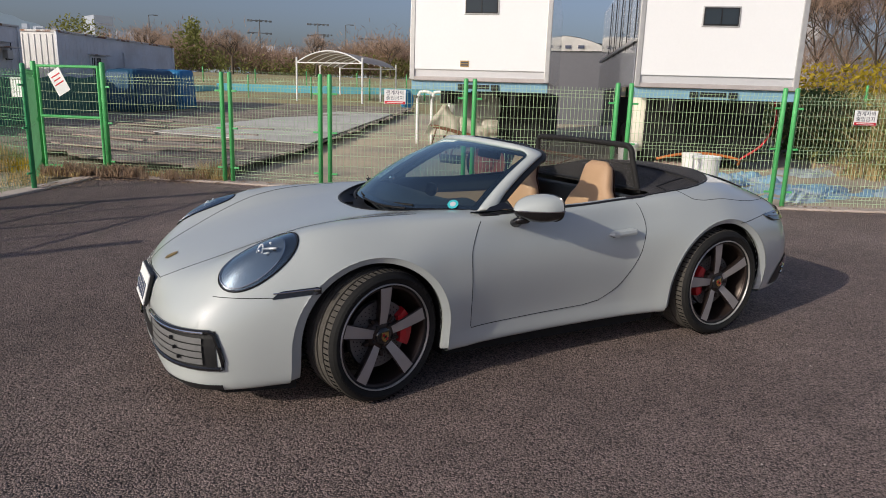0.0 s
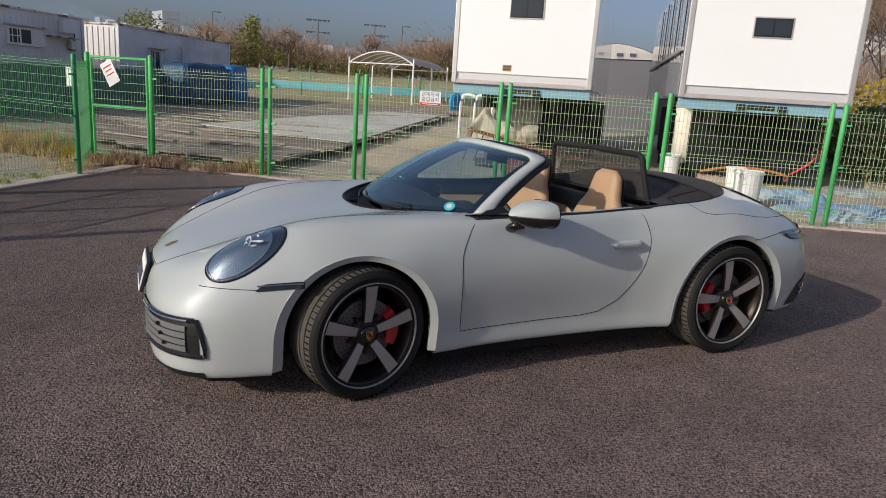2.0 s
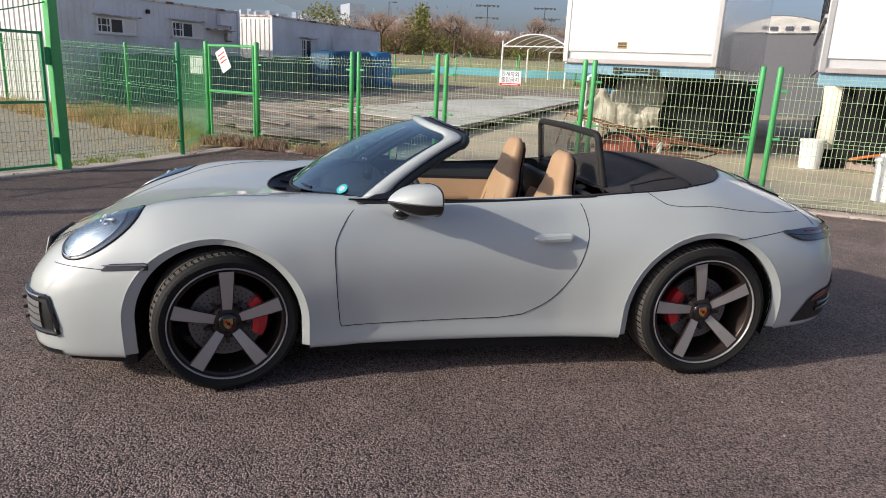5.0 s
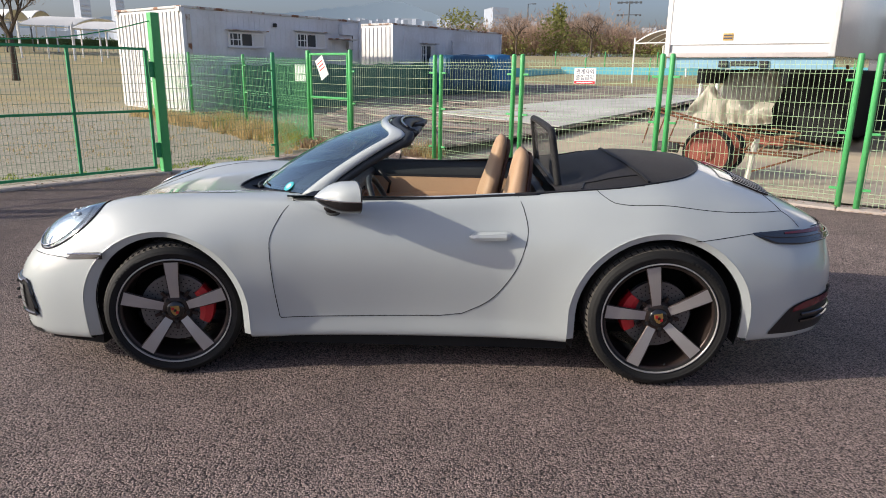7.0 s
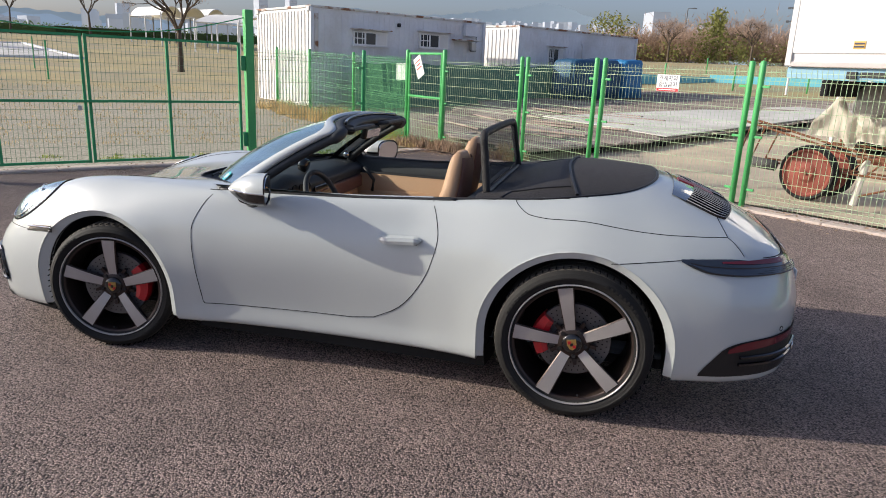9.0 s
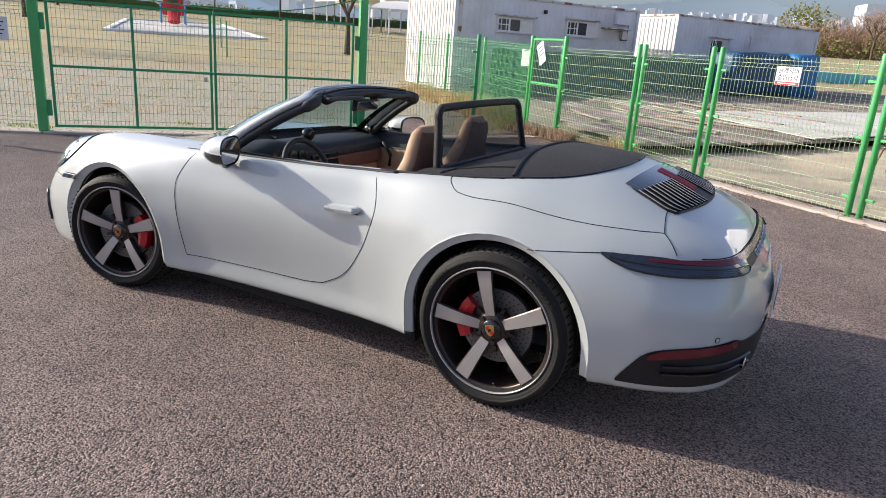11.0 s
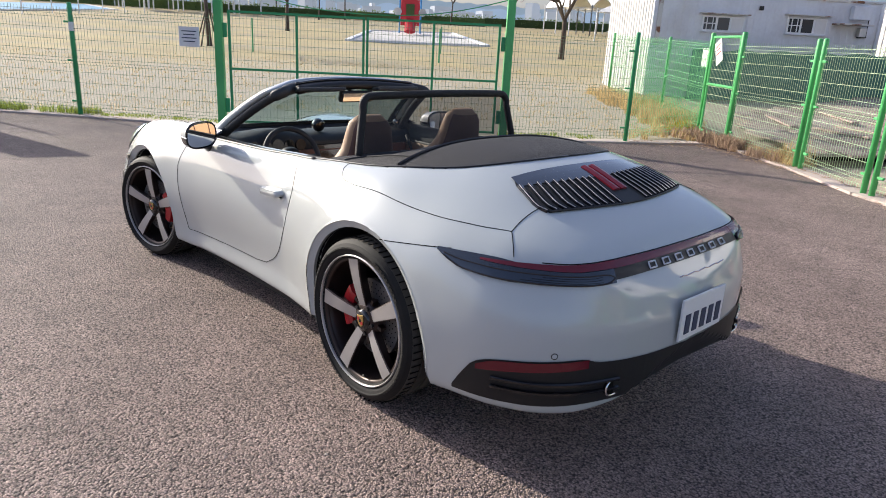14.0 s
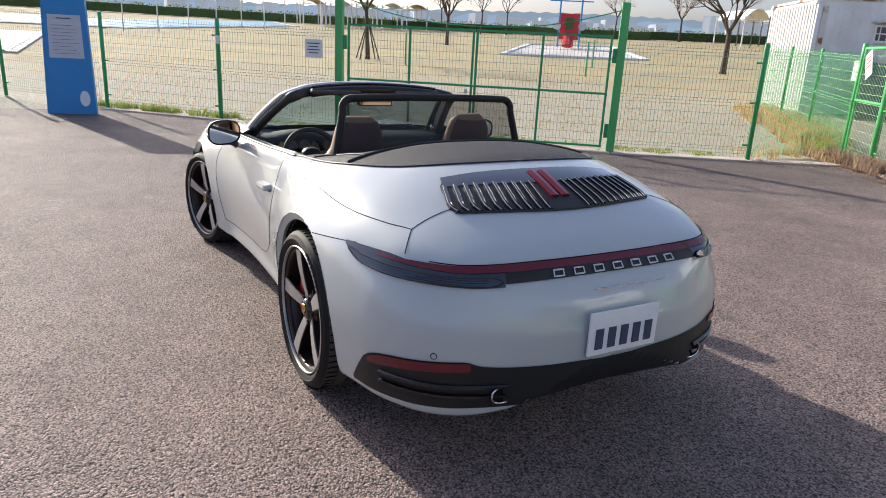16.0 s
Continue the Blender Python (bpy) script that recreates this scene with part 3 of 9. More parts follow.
# the wide double gate
def leaf(a, b, n=1):
    root = thing("gate_leaf", "dark green steel-framed gate leaf with wire mesh, closed", "gate", group="leaves of the double gate", at=(a[0], a[1], 0))
    A, B = Vector((*a, 0)), Vector((*b, 0))
    d = (B - A).normalized()
    for z in (0.10, 0.92, 1.78):
        part("rail", tube([A + Vector((0, 0, z)), B + Vector((0, 0, z))], 0.024, 4), M_GREEN_DK, root)
    for t in (0.0, 0.5, 1.0):
        p = A.lerp(B, t)
        part("stile", tube([p + Vector((0, 0, 0.08)), p + Vector((0, 0, 1.80))], 0.026, 4, up=(d.x, d.y, 0)), M_GREEN_DK, root)
    bm = bmesh.new()
    L = (B - A).length
    for k in range(1, int(L / 0.055)):
        p = A + d * (0.055 * k)
        add_tube(bm, [p + Vector((0, 0, 0.10)), p + Vector((0, 0, 1.78))], 0.0026, 4)
    for k in range(13):
        z = 0.18 + 0.125 * k
        add_tube(bm, [A + Vector((0, 0, z)), B + Vector((0, 0, z))], 0.0028, 4)
    part("wire_mesh", bm, M_WIREBACKLIT, root)
    return root


vl, vr_ = Vector(HL), Vector(HR)
gd = (vr_ - vl).normalized()
leaf(tuple(vl + gd * 0.16), tuple((vl + vr_) / 2 - gd * 0.03))
leaf(tuple((vl + vr_) / 2 + gd * 0.03), tuple(vr_ - gd * 0.16))
for p, h in ((HL, 2.32), (HR, 2.28)):
    t = thing("gate_post", "tall square green steel gate post", "post", group="gate posts", at=(p[0], p[1], 0))
    part("shaft", box((p[0], p[1], h / 2), (0.125, 0.125, h), turn_z(math.atan2(gd.y, gd.x)), 0.012), M_GREEN, t)
    for z in (0.35, 1.5):
        part("hinge", box((p[0] + gd.x * (0.09 if p is HL else -0.09), p[1] + gd.y * (0.09 if p is HL else -0.09), z), (0.07, 0.05, 0.22), turn_z(math.atan2(gd.y, gd.x)), 0.01), M_GREEN_DK, t)


# ---- trucks, cabins, park ----
def truck_box(corner, along, width, z0, z1, depth, block=(0.1, 0.9, 1.0), name="box_truck", label="white box truck body, rear doors closed, above a chassis with painted shade"):
    """A cargo body seen from its back: white panels in an aluminium frame, blue sill, chassis below with a shade block.
    """
    c = Vector((*corner, 0))
    d = Vector((*along, 0)).normalized()
    back = Vector((-d.y, d.x, 0))
    ang = turn_z(math.atan2(d.y, d.x))
    root = thing(name, label, "truck", at=corner + (0,))
    mid = c + d * width / 2
    part("cargo_box", box(mid + back * (depth / 2 + 0.03) + Vector((0, 0, (z0 + z1) / 2)), (width - 0.04, depth, z1 - z0 - 0.02), ang, 0.02), M_BOXSIDE, root)
    part("back_panel", box(mid + back * 0.012 + Vector((0, 0, (z0 + z1) / 2 + 0.08)), (width - 0.20, 0.05, z1 - z0 - 0.30), ang, 0.008), M_TRUCKWHITE, root, "white back panel")
    for t in (0.05, width - 0.05):
        part("corner_post", box(c + d * t + back * 0.02 + Vector((0, 0, (z0 + z1) / 2)), (0.11, 0.09, z1 - z0), ang, 0.015), M_ALU, root)
    for z, t in ((z0 + 0.035, 0.085), (z1 - 0.06, 0.12)):
        part("cross_rail", box(mid + back * 0.02 + Vector((0, 0, z)), (width - 0.2, 0.08, t), ang, 0.012), M_RAIL if z < z1 - 0.1 else M_ALU, root)
    part("sill_beam", box(mid + back * 0.12 + Vector((0, 0, z0 - 0.115)), (width - 0.04, 0.10, 0.20), ang, 0.01), M_PALEBLUE, root, "pale blue painted rear beam")
    for t in (0.38, 0.62):
        part("lamp_bracket", box(c + d * width * t + back * 0.04 + Vector((0, 0, z0 - 0.13)), (0.16, 0.06, 0.12), ang, 0.01), M_BLACK, root)
    part("beam_recess", box(mid + back * 0.062 + Vector((0, 0, z0 - 0.12)), (width * 0.16, 0.02, 0.09), ang, 0.004), M_BLACK, root)
    for t in (0.25, 0.75):
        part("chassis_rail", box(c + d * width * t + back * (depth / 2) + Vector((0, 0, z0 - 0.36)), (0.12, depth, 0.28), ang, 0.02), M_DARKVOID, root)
    # near-black block stands for dark gear and the deep shade under the box
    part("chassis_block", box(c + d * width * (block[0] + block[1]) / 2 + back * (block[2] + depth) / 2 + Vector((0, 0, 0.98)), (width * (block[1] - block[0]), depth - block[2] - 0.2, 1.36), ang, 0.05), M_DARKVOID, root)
    for t in (0.12, 0.88):
        for q in (3.4, 4.6):
            bm = revolve([(0.2, -0.14), (0.46, -0.15), (0.50, -0.10), (0.50, 0.10), (0.46, 0.15), (0.2, 0.14)], 32, True)
            bmesh.ops.transform(bm, matrix=Matrix.Translation(c + d * width * t + back * q + Vector((0, 0, 0.5))) @ ang @ turn_z(math.pi / 2), verts=bm.verts[:])
            part("tyre", bm, M_RUBBER, root)
    return root, c, d, back, ang


T1, T1c, Td, Tb, Ta = truck_box((4.22, 10.08), (0.77, -0.64), 3.05, 1.86, 4.3, 9.0, (0.50, 1.0, 1.3))
T2, T2c, T2d, T2b, T2a = truck_box((7.50, 6.55), (0.80, -0.60), 3.10, 1.83, 4.3, 9.0, (0.16, 0.97, 1.4))


def vent_window(root, c, d, back, ang, t, z, w=0.62, h=0.30):
    p = c + d * t + Vector((0, 0, z))
    part("window_frame", box(p - back * 0.016, (w + 0.05, 0.03, h + 0.05), ang, 0.013), M_ALU, root)
    part("window", box(p - back * 0.022, (w, 0.03, h), ang, 0.014), M_BLACK, root, "small dark sliding window")
    part("window_pane", box(p - back * 0.038, (w - 0.06, 0.008, h - 0.06), ang), M_WINDOWDARK, root)
    part("window_bar", box(p - back * 0.044, (0.02, 0.01, h - 0.05), ang), M_BLACK, root)


vent_window(T1, T1c, Td, Tb, Ta, 1.55, 3.46, 0.70, 0.40)
vent_window(T2, T2c, T2d, T2b, T2a, 1.52, 3.18, 0.66, 0.34)


def cabin(corner, along, length, width, height, name="site_cabin", label="grey ribbed site cabin with small windows and a rusty roof edge", windows=()):
    c = Vector((*corner, 0))
    d = Vector((*along, 0)).normalized()
    back = Vector((-d.y, d.x, 0))
    z = ground_z(*corner) + 0.03
    ang = turn_z(math.atan2(d.y, d.x))
    root = thing(name, label, "cabin", group="site cabins", at=(corner[0], corner[1], z))
    cc = c + d * length / 2 + back * width / 2
    part("wall", box(cc + Vector((0, 0, z + height / 2)), (length, width, height), ang, 0.02), M_CONT, root)
    bm = bmesh.new()
    n = int(length / 0.20)
    for k in range(n):
        add_box(bm, c + d * (0.1 + 0.2 * k) + back * 0.008 + Vector((0, 0, z + height / 2)), (0.10, 0.03, height - 0.24), ang)
    part("ribs", bm, M_CONT, root)
    part("end_wall", box(c - d * 0.016 + back * width / 2 + Vector((0, 0, z + height / 2)), (0.03, width - 0.04, height - 0.08), ang), M_CONTWHITE, root, "white ribbed end wall")
    bm = bmesh.new()
    for k in range(int(width / 0.22)):
        add_box(bm, c - d * 0.045 + back * (0.16 + 0.22 * k) + Vector((0, 0, z + height / 2)), (0.03, 0.11, height - 0.2), ang)
    part("end_ribs", bm, M_CONTWHITE, root)
    part("roof_edge", box(cc + Vector((0, 0, z + height + 0.02)), (length + 0.10, width + 0.10, 0.07), ang, 0.015), M_ROOFEDGE, root)
    for t in (0.0, length):
        part("corner_post", box(c + d * t - back * 0.02 + Vector((0, 0, z + height / 2)), (0.10, 0.08, height), ang, 0.01), M_CONT, root)
    for t, zz, w, h, kind in windows:
        p = c + d * t - back * 0.035 + Vector((0, 0, z + zz))
        if kind == "door":
            part("door", box(p, (w, 0.05, h), ang, 0.01), M_CONT, root, "grey steel door")
            part("door_frame", box(p - back * 0.01 + Vector((0, 0, h / 2 + 0.02)), (w + 0.12, 0.06, 0.05), ang), M_CONT, root)
        else:
            fr_ = part("window_frame", box(p, (w, 0.06, h), ang, 0.008), M_WHITE, root, "white window frame with three panes")
            for q in (-0.33, 0.0, 0.33):
                part("pane", box(p - back * 0.03 + d * w * q, (w * 0.27, 0.02, h - 0.10), ang), M_WINDOWDARK if q < 0.2 else M_CONTWHITE, fr_)
            for q in (-0.40, -0.26):
                part("glazing_bar", box(p - back * 0.044 + d * w * q, (0.025, 0.012, h - 0.10), ang), M_WHITE, fr_)
            part("cross_bar", box(p - back * 0.043 - d * w * 0.33, (w * 0.27, 0.010, 0.025), ang), M_WHITE, fr_)
            part("sill", box(p - back * 0.04 - Vector((0, 0, h / 2)), (w + 0.1, 0.1, 0.04), ang), M_CONT, root)
            part("hood", box(p - back * 0.08 + Vector((0, 0, h / 2 + 0.06)), (w + 0.2, 0.20, 0.03), ang), M_ROOFEDGE, root, "rust-specked sheet hood over the window")
    return root


CB = cabin((-7.85, 15.95), (0.60, 0.80), 7.0, 3.75, 2.95, "site_cabin", windows=((2.1, 2.14, 1.28, 0.44, "w"), (4.7, 2.21, 1.24, 0.48, "w")))
cb_c, cb_d, cb_b = Vector((-7.85, 15.95, 0)), Vector((0.60, 0.80, 0)), Vector((-0.80, 0.60, 0))
cb_a = turn_z(math.atan2(0.80, 0.60))
part("meter_box", box(cb_c + cb_d * 6.28 - cb_b * 0.10 + Vector((0, 0, 2.88)), (0.55, 0.20, 0.38), cb_a, 0.02), M_CONT, CB, "grey meter box on the wall")
part("door_canopy", box(cb_c + cb_d * 6.0 - cb_b * 0.26 + Vector((0, 0, 2.54)), (1.0, 0.50, 0.04), cb_a, 0.008), M_ROOFEDGE, CB, "small rust-specked canopy")
part("conduit", tube([cb_c + cb_d * 6.62 - cb_b * 0.05 + Vector((0, 0, 3.05)), cb_c + cb_d * 6.62 - cb_b * 0.05 + Vector((0, 0, 2.2)), cb_c + cb_d * 6.3 - cb_b * 0.12 + Vector((0, 0, 2.2))], 0.025, 6), M_BLACK, CB)
part("outlet_box", box(cb_c + cb_d * 6.42 - cb_b * 0.11 + Vector((0, 0, 2.34)), (0.22, 0.16, 0.26), cb_a, 0.02), M_ALU, CB)
part("wall_hook", box(cb_c + cb_d * 3.2 - cb_b * 0.06 + Vector((0, 0, 2.86)), (0.10, 0.10, 0.12), cb_a, 0.02), M_BLACK, CB)
part("rust_streak", box(cb_c + cb_d * 0.16 - cb_b * 0.022 + Vector((0, 0, 2.35)), (0.13, 0.012, 1.3), cb_a), M_ROOFEDGE, CB, "rust streak down the wall corner")
for k in range(2):
    part("corner_casting", box(cb_c + cb_d * 0.0 + cb_b * (0.06 + 3.6 * k) + Vector((0, 0, 3.13)), (0.20, 0.18, 0.14), cb_a, 0.02), M_CONTWHITE, CB)
cabin((-2.62, 23.5), (0.58, 0.815), 7.8, 2.6, 2.85, "site_cabin", label="grey ribbed site cabin with a white end and a roller door", windows=((2.2, 1.75, 0.9, 0.8, "w"), (5.0, 1.6, 2.2, 1.5, "door")))


# ---- plants ----
def blades(bm, centre, n, spread, height, w, lean=0.5, rnd=random):
    """Tapering grass blades round a point."""
    for _ in range(n):
        a, r = rnd.uniform(0, 6.283), spread * math.sqrt(rnd.random())
        x, y = centre[0] + r * math.cos(a), centre[1] + r * math.sin(a)
        h = height * rnd.uniform(0.45, 1.0)
        b, l = rnd.uniform(0, 6.283), lean * rnd.uniform(0.1, 1.0) * h
        dx, dy = math.cos(b) * l, math.sin(b) * l
        sx, sy = -math.sin(b) * w, math.cos(b) * w
        p = [(x - sx, y - sy, centre[2]), (x + sx, y + sy, centre[2]), (x + sx * 0.7 + dx * 0.35, y + sy * 0.7 + dy * 0.35, centre[2] + h * 0.6), (x - sx * 0.7 + dx * 0.35, y - sy * 0.7 + dy * 0.35, centre[2] + h * 0.6), (x + dx, y + dy, centre[2] + h)]
        v = [bm.verts.new(q) for q in p]
        bm.faces.new((v[0], v[1], v[2], v[3]))
        bm.faces.new((v[3], v[2], v[4]))


def leaves(verts, faces, centre, radii, n, size, rnd=random, flat=0.0, shell=0.35):
    """Small leaf quads through an uneven rounded mass."""
    for _ in range(n):
        while True:
            q = [rnd.uniform(-1, 1) for _ in range(3)]
            m = q[0] ** 2 + q[1] ** 2 + q[2] ** 2
            if shell * shell < m < 1:
                break
        p = Vector((centre[0] + q[0] * radii[0], centre[1] + q[1] * radii[1], centre[2] + q[2] * radii[2]))
        if noise.noise(p * (1.1 / max(radii))) < -0.18:
            continue
        u = Vector((rnd.gauss(0, 1), rnd.gauss(0, 1), rnd.gauss(0, 1) * (1 - flat))).normalized()
        v = u.cross(Vector((rnd.gauss(0, 1), rnd.gauss(0, 1), rnd.gauss(0, 1)))).normalized()
        s = size * rnd.uniform(0.6, 1.3)
        k = len(verts)
        verts += [tuple(p - u * s), tuple(p + v * s * 0.5), tuple(p + u * s), tuple(p - v * s * 0.5)]
        faces.append((k, k + 1, k + 2, k + 3))


def twigs(verts, faces, centre, radii, n, length, w, rnd=random):
    """Fine bare twigs, thin triangles that point up and out."""
    for _ in range(n):
        q = Vector((rnd.gauss(0, 0.45), rnd.gauss(0, 0.45), rnd.gauss(0, 0.45)))
        p = Vector((centre[0] + q.x * radii[0], centre[1] + q.y * radii[1], centre[2] + q.z * radii[2]))
        d = (Vector((q.x, q.y, 0.9)) + Vector((rnd.gauss(0, 0.4), rnd.gauss(0, 0.4), rnd.gauss(0, 0.3)))).normalized() * length * rnd.uniform(0.5, 1.2)
        s = d.cross(Vector((rnd.gauss(0, 1), rnd.gauss(0, 1), rnd.gauss(0, 1)))).normalized() * w
        k = len(verts)
        verts += [tuple(p - s), tuple(p + s), tuple(p + d)]
        faces.append((k, k + 1, k + 2))


def cloud(name, verts, faces, material, label, category, kind="stuff", parent=None):
    me = bpy.data.meshes.new(name)
    me.from_pydata(verts, [], faces)
    me.materials.append(material)
    ob = new(name, me)
    if parent is not None:
        ob.parent = parent
        ob.matrix_parent_inverse = parent.matrix_basis.inverted()
        return ob
    return tagged(ob, label, category, kind=kind)


def bare_tree(base, height, r, seed, label, fork=0.42, depth=5, buds=None, group="bare park trees", twig=0.5):
    """A winter tree: tapered trunk, forking limbs and fine twigs."""
    rnd = random.Random(seed)
    root = thing("tree", label, "tree", group=group, at=base)
    b = Vector(base)
    top = b + Vector((rnd.uniform(-0.1, 0.1), rnd.uniform(-0.1, 0.1), height * fork))
    part("trunk", tube([b - Vector((0, 0, 0.1)), b + Vector((0, 0, 0.15)), b.lerp(top, 0.5) + Vector((rnd.uniform(-0.04, 0.04), rnd.uniform(-0.04, 0.04), 0)), top], [r * 1.35, r * 1.05, r * 0.85, r * 0.72], 9), M_BARK, root, smooth=True)
    bm = bmesh.new()
    tips = []
    def grow(p, d, l, rr, k):
        q = p + d * l * 0.5 + Vector((rnd.gauss(0, 0.05), rnd.gauss(0, 0.05), 0)) * l
        e = q + (d + Vector((0, 0, 0.12))).normalized() * l * 0.5
        add_tube(bm, [p, q, e], [rr, rr * 0.85, rr * 0.65], 5 if k > 2 else 4, caps=False)
        if k == 0:
            tips.append(e)
            return
        for _ in range(3 if k > 1 else 4):
            a = Vector((rnd.gauss(0, 1), rnd.gauss(0, 1), rnd.gauss(0.15, 0.5)))
            nd = (d * 1.15 + a.normalized() * rnd.uniform(0.5, 0.95)).normalized()
            grow(e if rnd.random() > 0.3 else q, nd, l * rnd.uniform(0.62, 0.82), rr * 0.58, k - 1)
    for i in range(4):
        a = 2 * math.pi * i / 4 + rnd.uniform(-0.4, 0.4)
        d = Vector((math.cos(a) * 0.6, math.sin(a) * 0.6, 0.9)).normalized()
        grow(top - Vector((0, 0, 0.1 * i * r * 4)), d, height * 0.22, r * 0.55, depth - 1)
    part("branchwork", bm, M_BARK, root)
    v, f = [], []
    for t in tips:
        twigs(v, f, t, (0.25 * height / 4,) * 3, 5, twig * height / 8, 0.006 * height / 4, rnd)
    cloud("twig_crown", v, f, M_TWIG, "", "", parent=root)
    if buds:
        v, f = [], []
        for t in tips:
            leaves(v, f, t, (0.35 * height / 4,) * 3, buds, 0.06, rnd, shell=0.0)
        cloud("leaf_crown", v, f, M_LEAFGREEN, "", "", parent=root)
    return root


rnd = random.Random(5)
# dry weeds along the kerb
def weed_strip(a, b, n, back, material, height, label, name="weeds", z=0.03, w=0.006):
    bm = bmesh.new()
    A, B = Vector(a), Vector(b)
    d = (B - A).normalized()
    nrm = Vector((-d.y, d.x))
    for _ in range(n):
        p = A.lerp(B, rnd.random()) + nrm * rnd.uniform(*back)
        blades(bm, (p.x, p.y, max(z, ground_z(p.x, p.y))), rnd.randint(16, 34), rnd.uniform(0.05, 0.16), height * rnd.uniform(0.5, 1.15), w, 0.8, rnd)
    return tagged(part(name, bm, material), label, "weeds", kind="stuff")


weed_strip(P1, (-2.3, 9.0), 16, (0.10, 0.9), M_DRYGRASS, 0.22, "dry tan weeds beside the kerb")
weed_strip((-3.1, 10.1), (-6.2, 13.4), 170, (-0.4, 0.7), M_DRYGRASS, 0.48, "tall dry grass along the inner fence")
weed_strip((-3.3, 10.4), (-5.6, 12.8), 95, (-0.3, 0.55), M_WEED, 0.40, "green weeds among dry grass")
weed_strip((-0.75, 8.2), PA1, 16, (-0.02, 0.30), M_DRYGRASS, 0.40, "tuft of tall dry grass at a fence post")
weed_strip(GR, PA1, 40, (-0.02, 0.30), M_DRYGRASS, 0.15, "dry tan weeds beside the kerb")
weed_strip((-2.2, 9.1), PA1, 34, (-0.2, 0.22), M_LEAFRUST, 0.22, "dead brown leaves and stalks along the kerb")
weed_strip((-11.5, -1.2), (-9.0, 0.95), 70, (-0.05, 0.25), M_WEED, 0.16, "low green weeds under the fence")
weed_strip((-9.0, 0.95), (-7.2, 2.5), 30, (0.0, 0.3), M_WEED, 0.05, "low green weeds under the fence")
weed_strip(HR, (-3.3, 7.3), 30, (0.06, 0.5), M_WEED, 0.06, "low green weeds under the fence")
weed_strip((-6.5, 12.6), (-9.2, 15.2), 120, (-0.9, 0.2), M_DRYGRASS, 0.32, "dry grass in front of the cabin")
weed_strip((11.4, 4.0), (15, 2.6), 110, (0.0, 1.6), M_DRYGRASS, 0.45, "dry grass behind the fence")
weed_strip((-3.1, 9.3), (-1.5, 8.75), 46, (-0.12, 0.30), M_LEAFRUST, 0.24, "heap of dead leaves and stalks at the wicket", w=0.016)
weed_strip((-2.9, 9.8), (-3.6, 10.6), 26, (-0.2, 0.4), M_LEAFYELLOW, 0.24, "yellowed weeds beside the wicket", w=0.012)
weed_strip((-6.6, 4.2), HR, 16, (0.05, 0.5), M_WEED, 0.06, "low green weeds under the fence")
# short dry turf beyond the gate
bm = bmesh.new()
for _ in range(2600):
    a, r = rnd.uniform(math.radians(108), math.radians(187)), rnd.uniform(9.5, 26)
    x, y = -0.5 + r * math.cos(a), r * math.sin(a)
    if (x + 4.21) * -(HR[1] - HL[1]) + (y - 5.86) * (HR[0] - HL[0]) < 0.9:
        continue
    blades(bm, (x, y, ground_z(x, y)), 5, 0.12, 0.07, 0.006, 1.2, rnd)
tagged(part("turf", bm, M_DRYGRASS), "short dry turf tufts on the lawn", "grass", kind="stuff")


# ---- ground beyond the fence ----
def draped(name, poly, lift, material, label, category="ground", n=12):
    """A thin paved patch that follows the rise of the ground: poly has four corners."""
    a, b, c, d = (Vector((*p, 0)) for p in poly)
    bm = bmesh.new()
    g = []
    for i in range(n + 1):
        row = []
        for j in range(n + 1):
            p = a.lerp(b, i / n).lerp(d.lerp(c, i / n), j / n)
            row.append(bm.verts.new((p.x, p.y, ground_z(p.x, p.y) + lift)))
        g.append(row)
    for i in range(n):
        for j in range(n):
            bm.faces.new((g[i][j], g[i + 1][j], g[i + 1][j + 1], g[i][j + 1]))
    return tagged(part(name, bm, material, smooth=True), label, category, kind="structure")


draped("pavement", [(-1.9, 9.35), (1.2, 6.6), (13.5, 26.5), (-2.2, 36.0)], 0.035, M_PAVE, "dark grey paved yard behind the fence", "paving", 16)
M_SAND = mat("sandy_concrete", (0.52, 0.43, 0.31), rough=0.9, var=0.12, scale=0.9, fine=18, second=(0.36, 0.31, 0.25), second_scale=0.6)
draped("pavement", [(-0.35, 7.85), (14.5, -2.0), (27.0, 14.0), (12.3, 27.4)], 0.045, M_SAND, "pale sandy concrete yard under the trucks", "paving", 16)

# raised timber deck over a dark gap, with pale concrete sheets laid on it
M_BOARDS = mat("weathered_boards", (0.23, 0.19, 0.16), rough=0.9, var=0.22, scale=2.0, fine=30, obj_random=0.7, second=(0.34, 0.29, 0.25), second_scale=0.8)
M_FASCIA = mat("old_edge_board", (0.30, 0.26, 0.22), rough=0.9, var=0.2, scale=3, fine=30)
DECK_H = 0.24
deck_poly = [(-0.20, 8.35), (2.5, 11.9), (9.9, 23.3), (13.6, 29.0), (3.2, 34.0), (-3.2, 20.6), (-3.4, 12.6), (-1.75, 9.75)]


def inside(x, y, poly):
    c = False
    for (x1, y1), (x2, y2) in zip(poly, poly[1:] + poly[:1]):
        if (y1 > y) != (y2 > y) and x < (x2 - x1) * (y - y1) / (y2 - y1) + x1:
            c = not c
    return c


deck = thing("timber_deck", "low weathered timber deck of grey-brown boards", "deck", at=(-0.2, 8.35, 0))
e0, eu, ev = Vector((-0.20, 8.35)), Vector((0.565, 0.825)), Vector((-0.825, 0.565))
s_ = -3.0
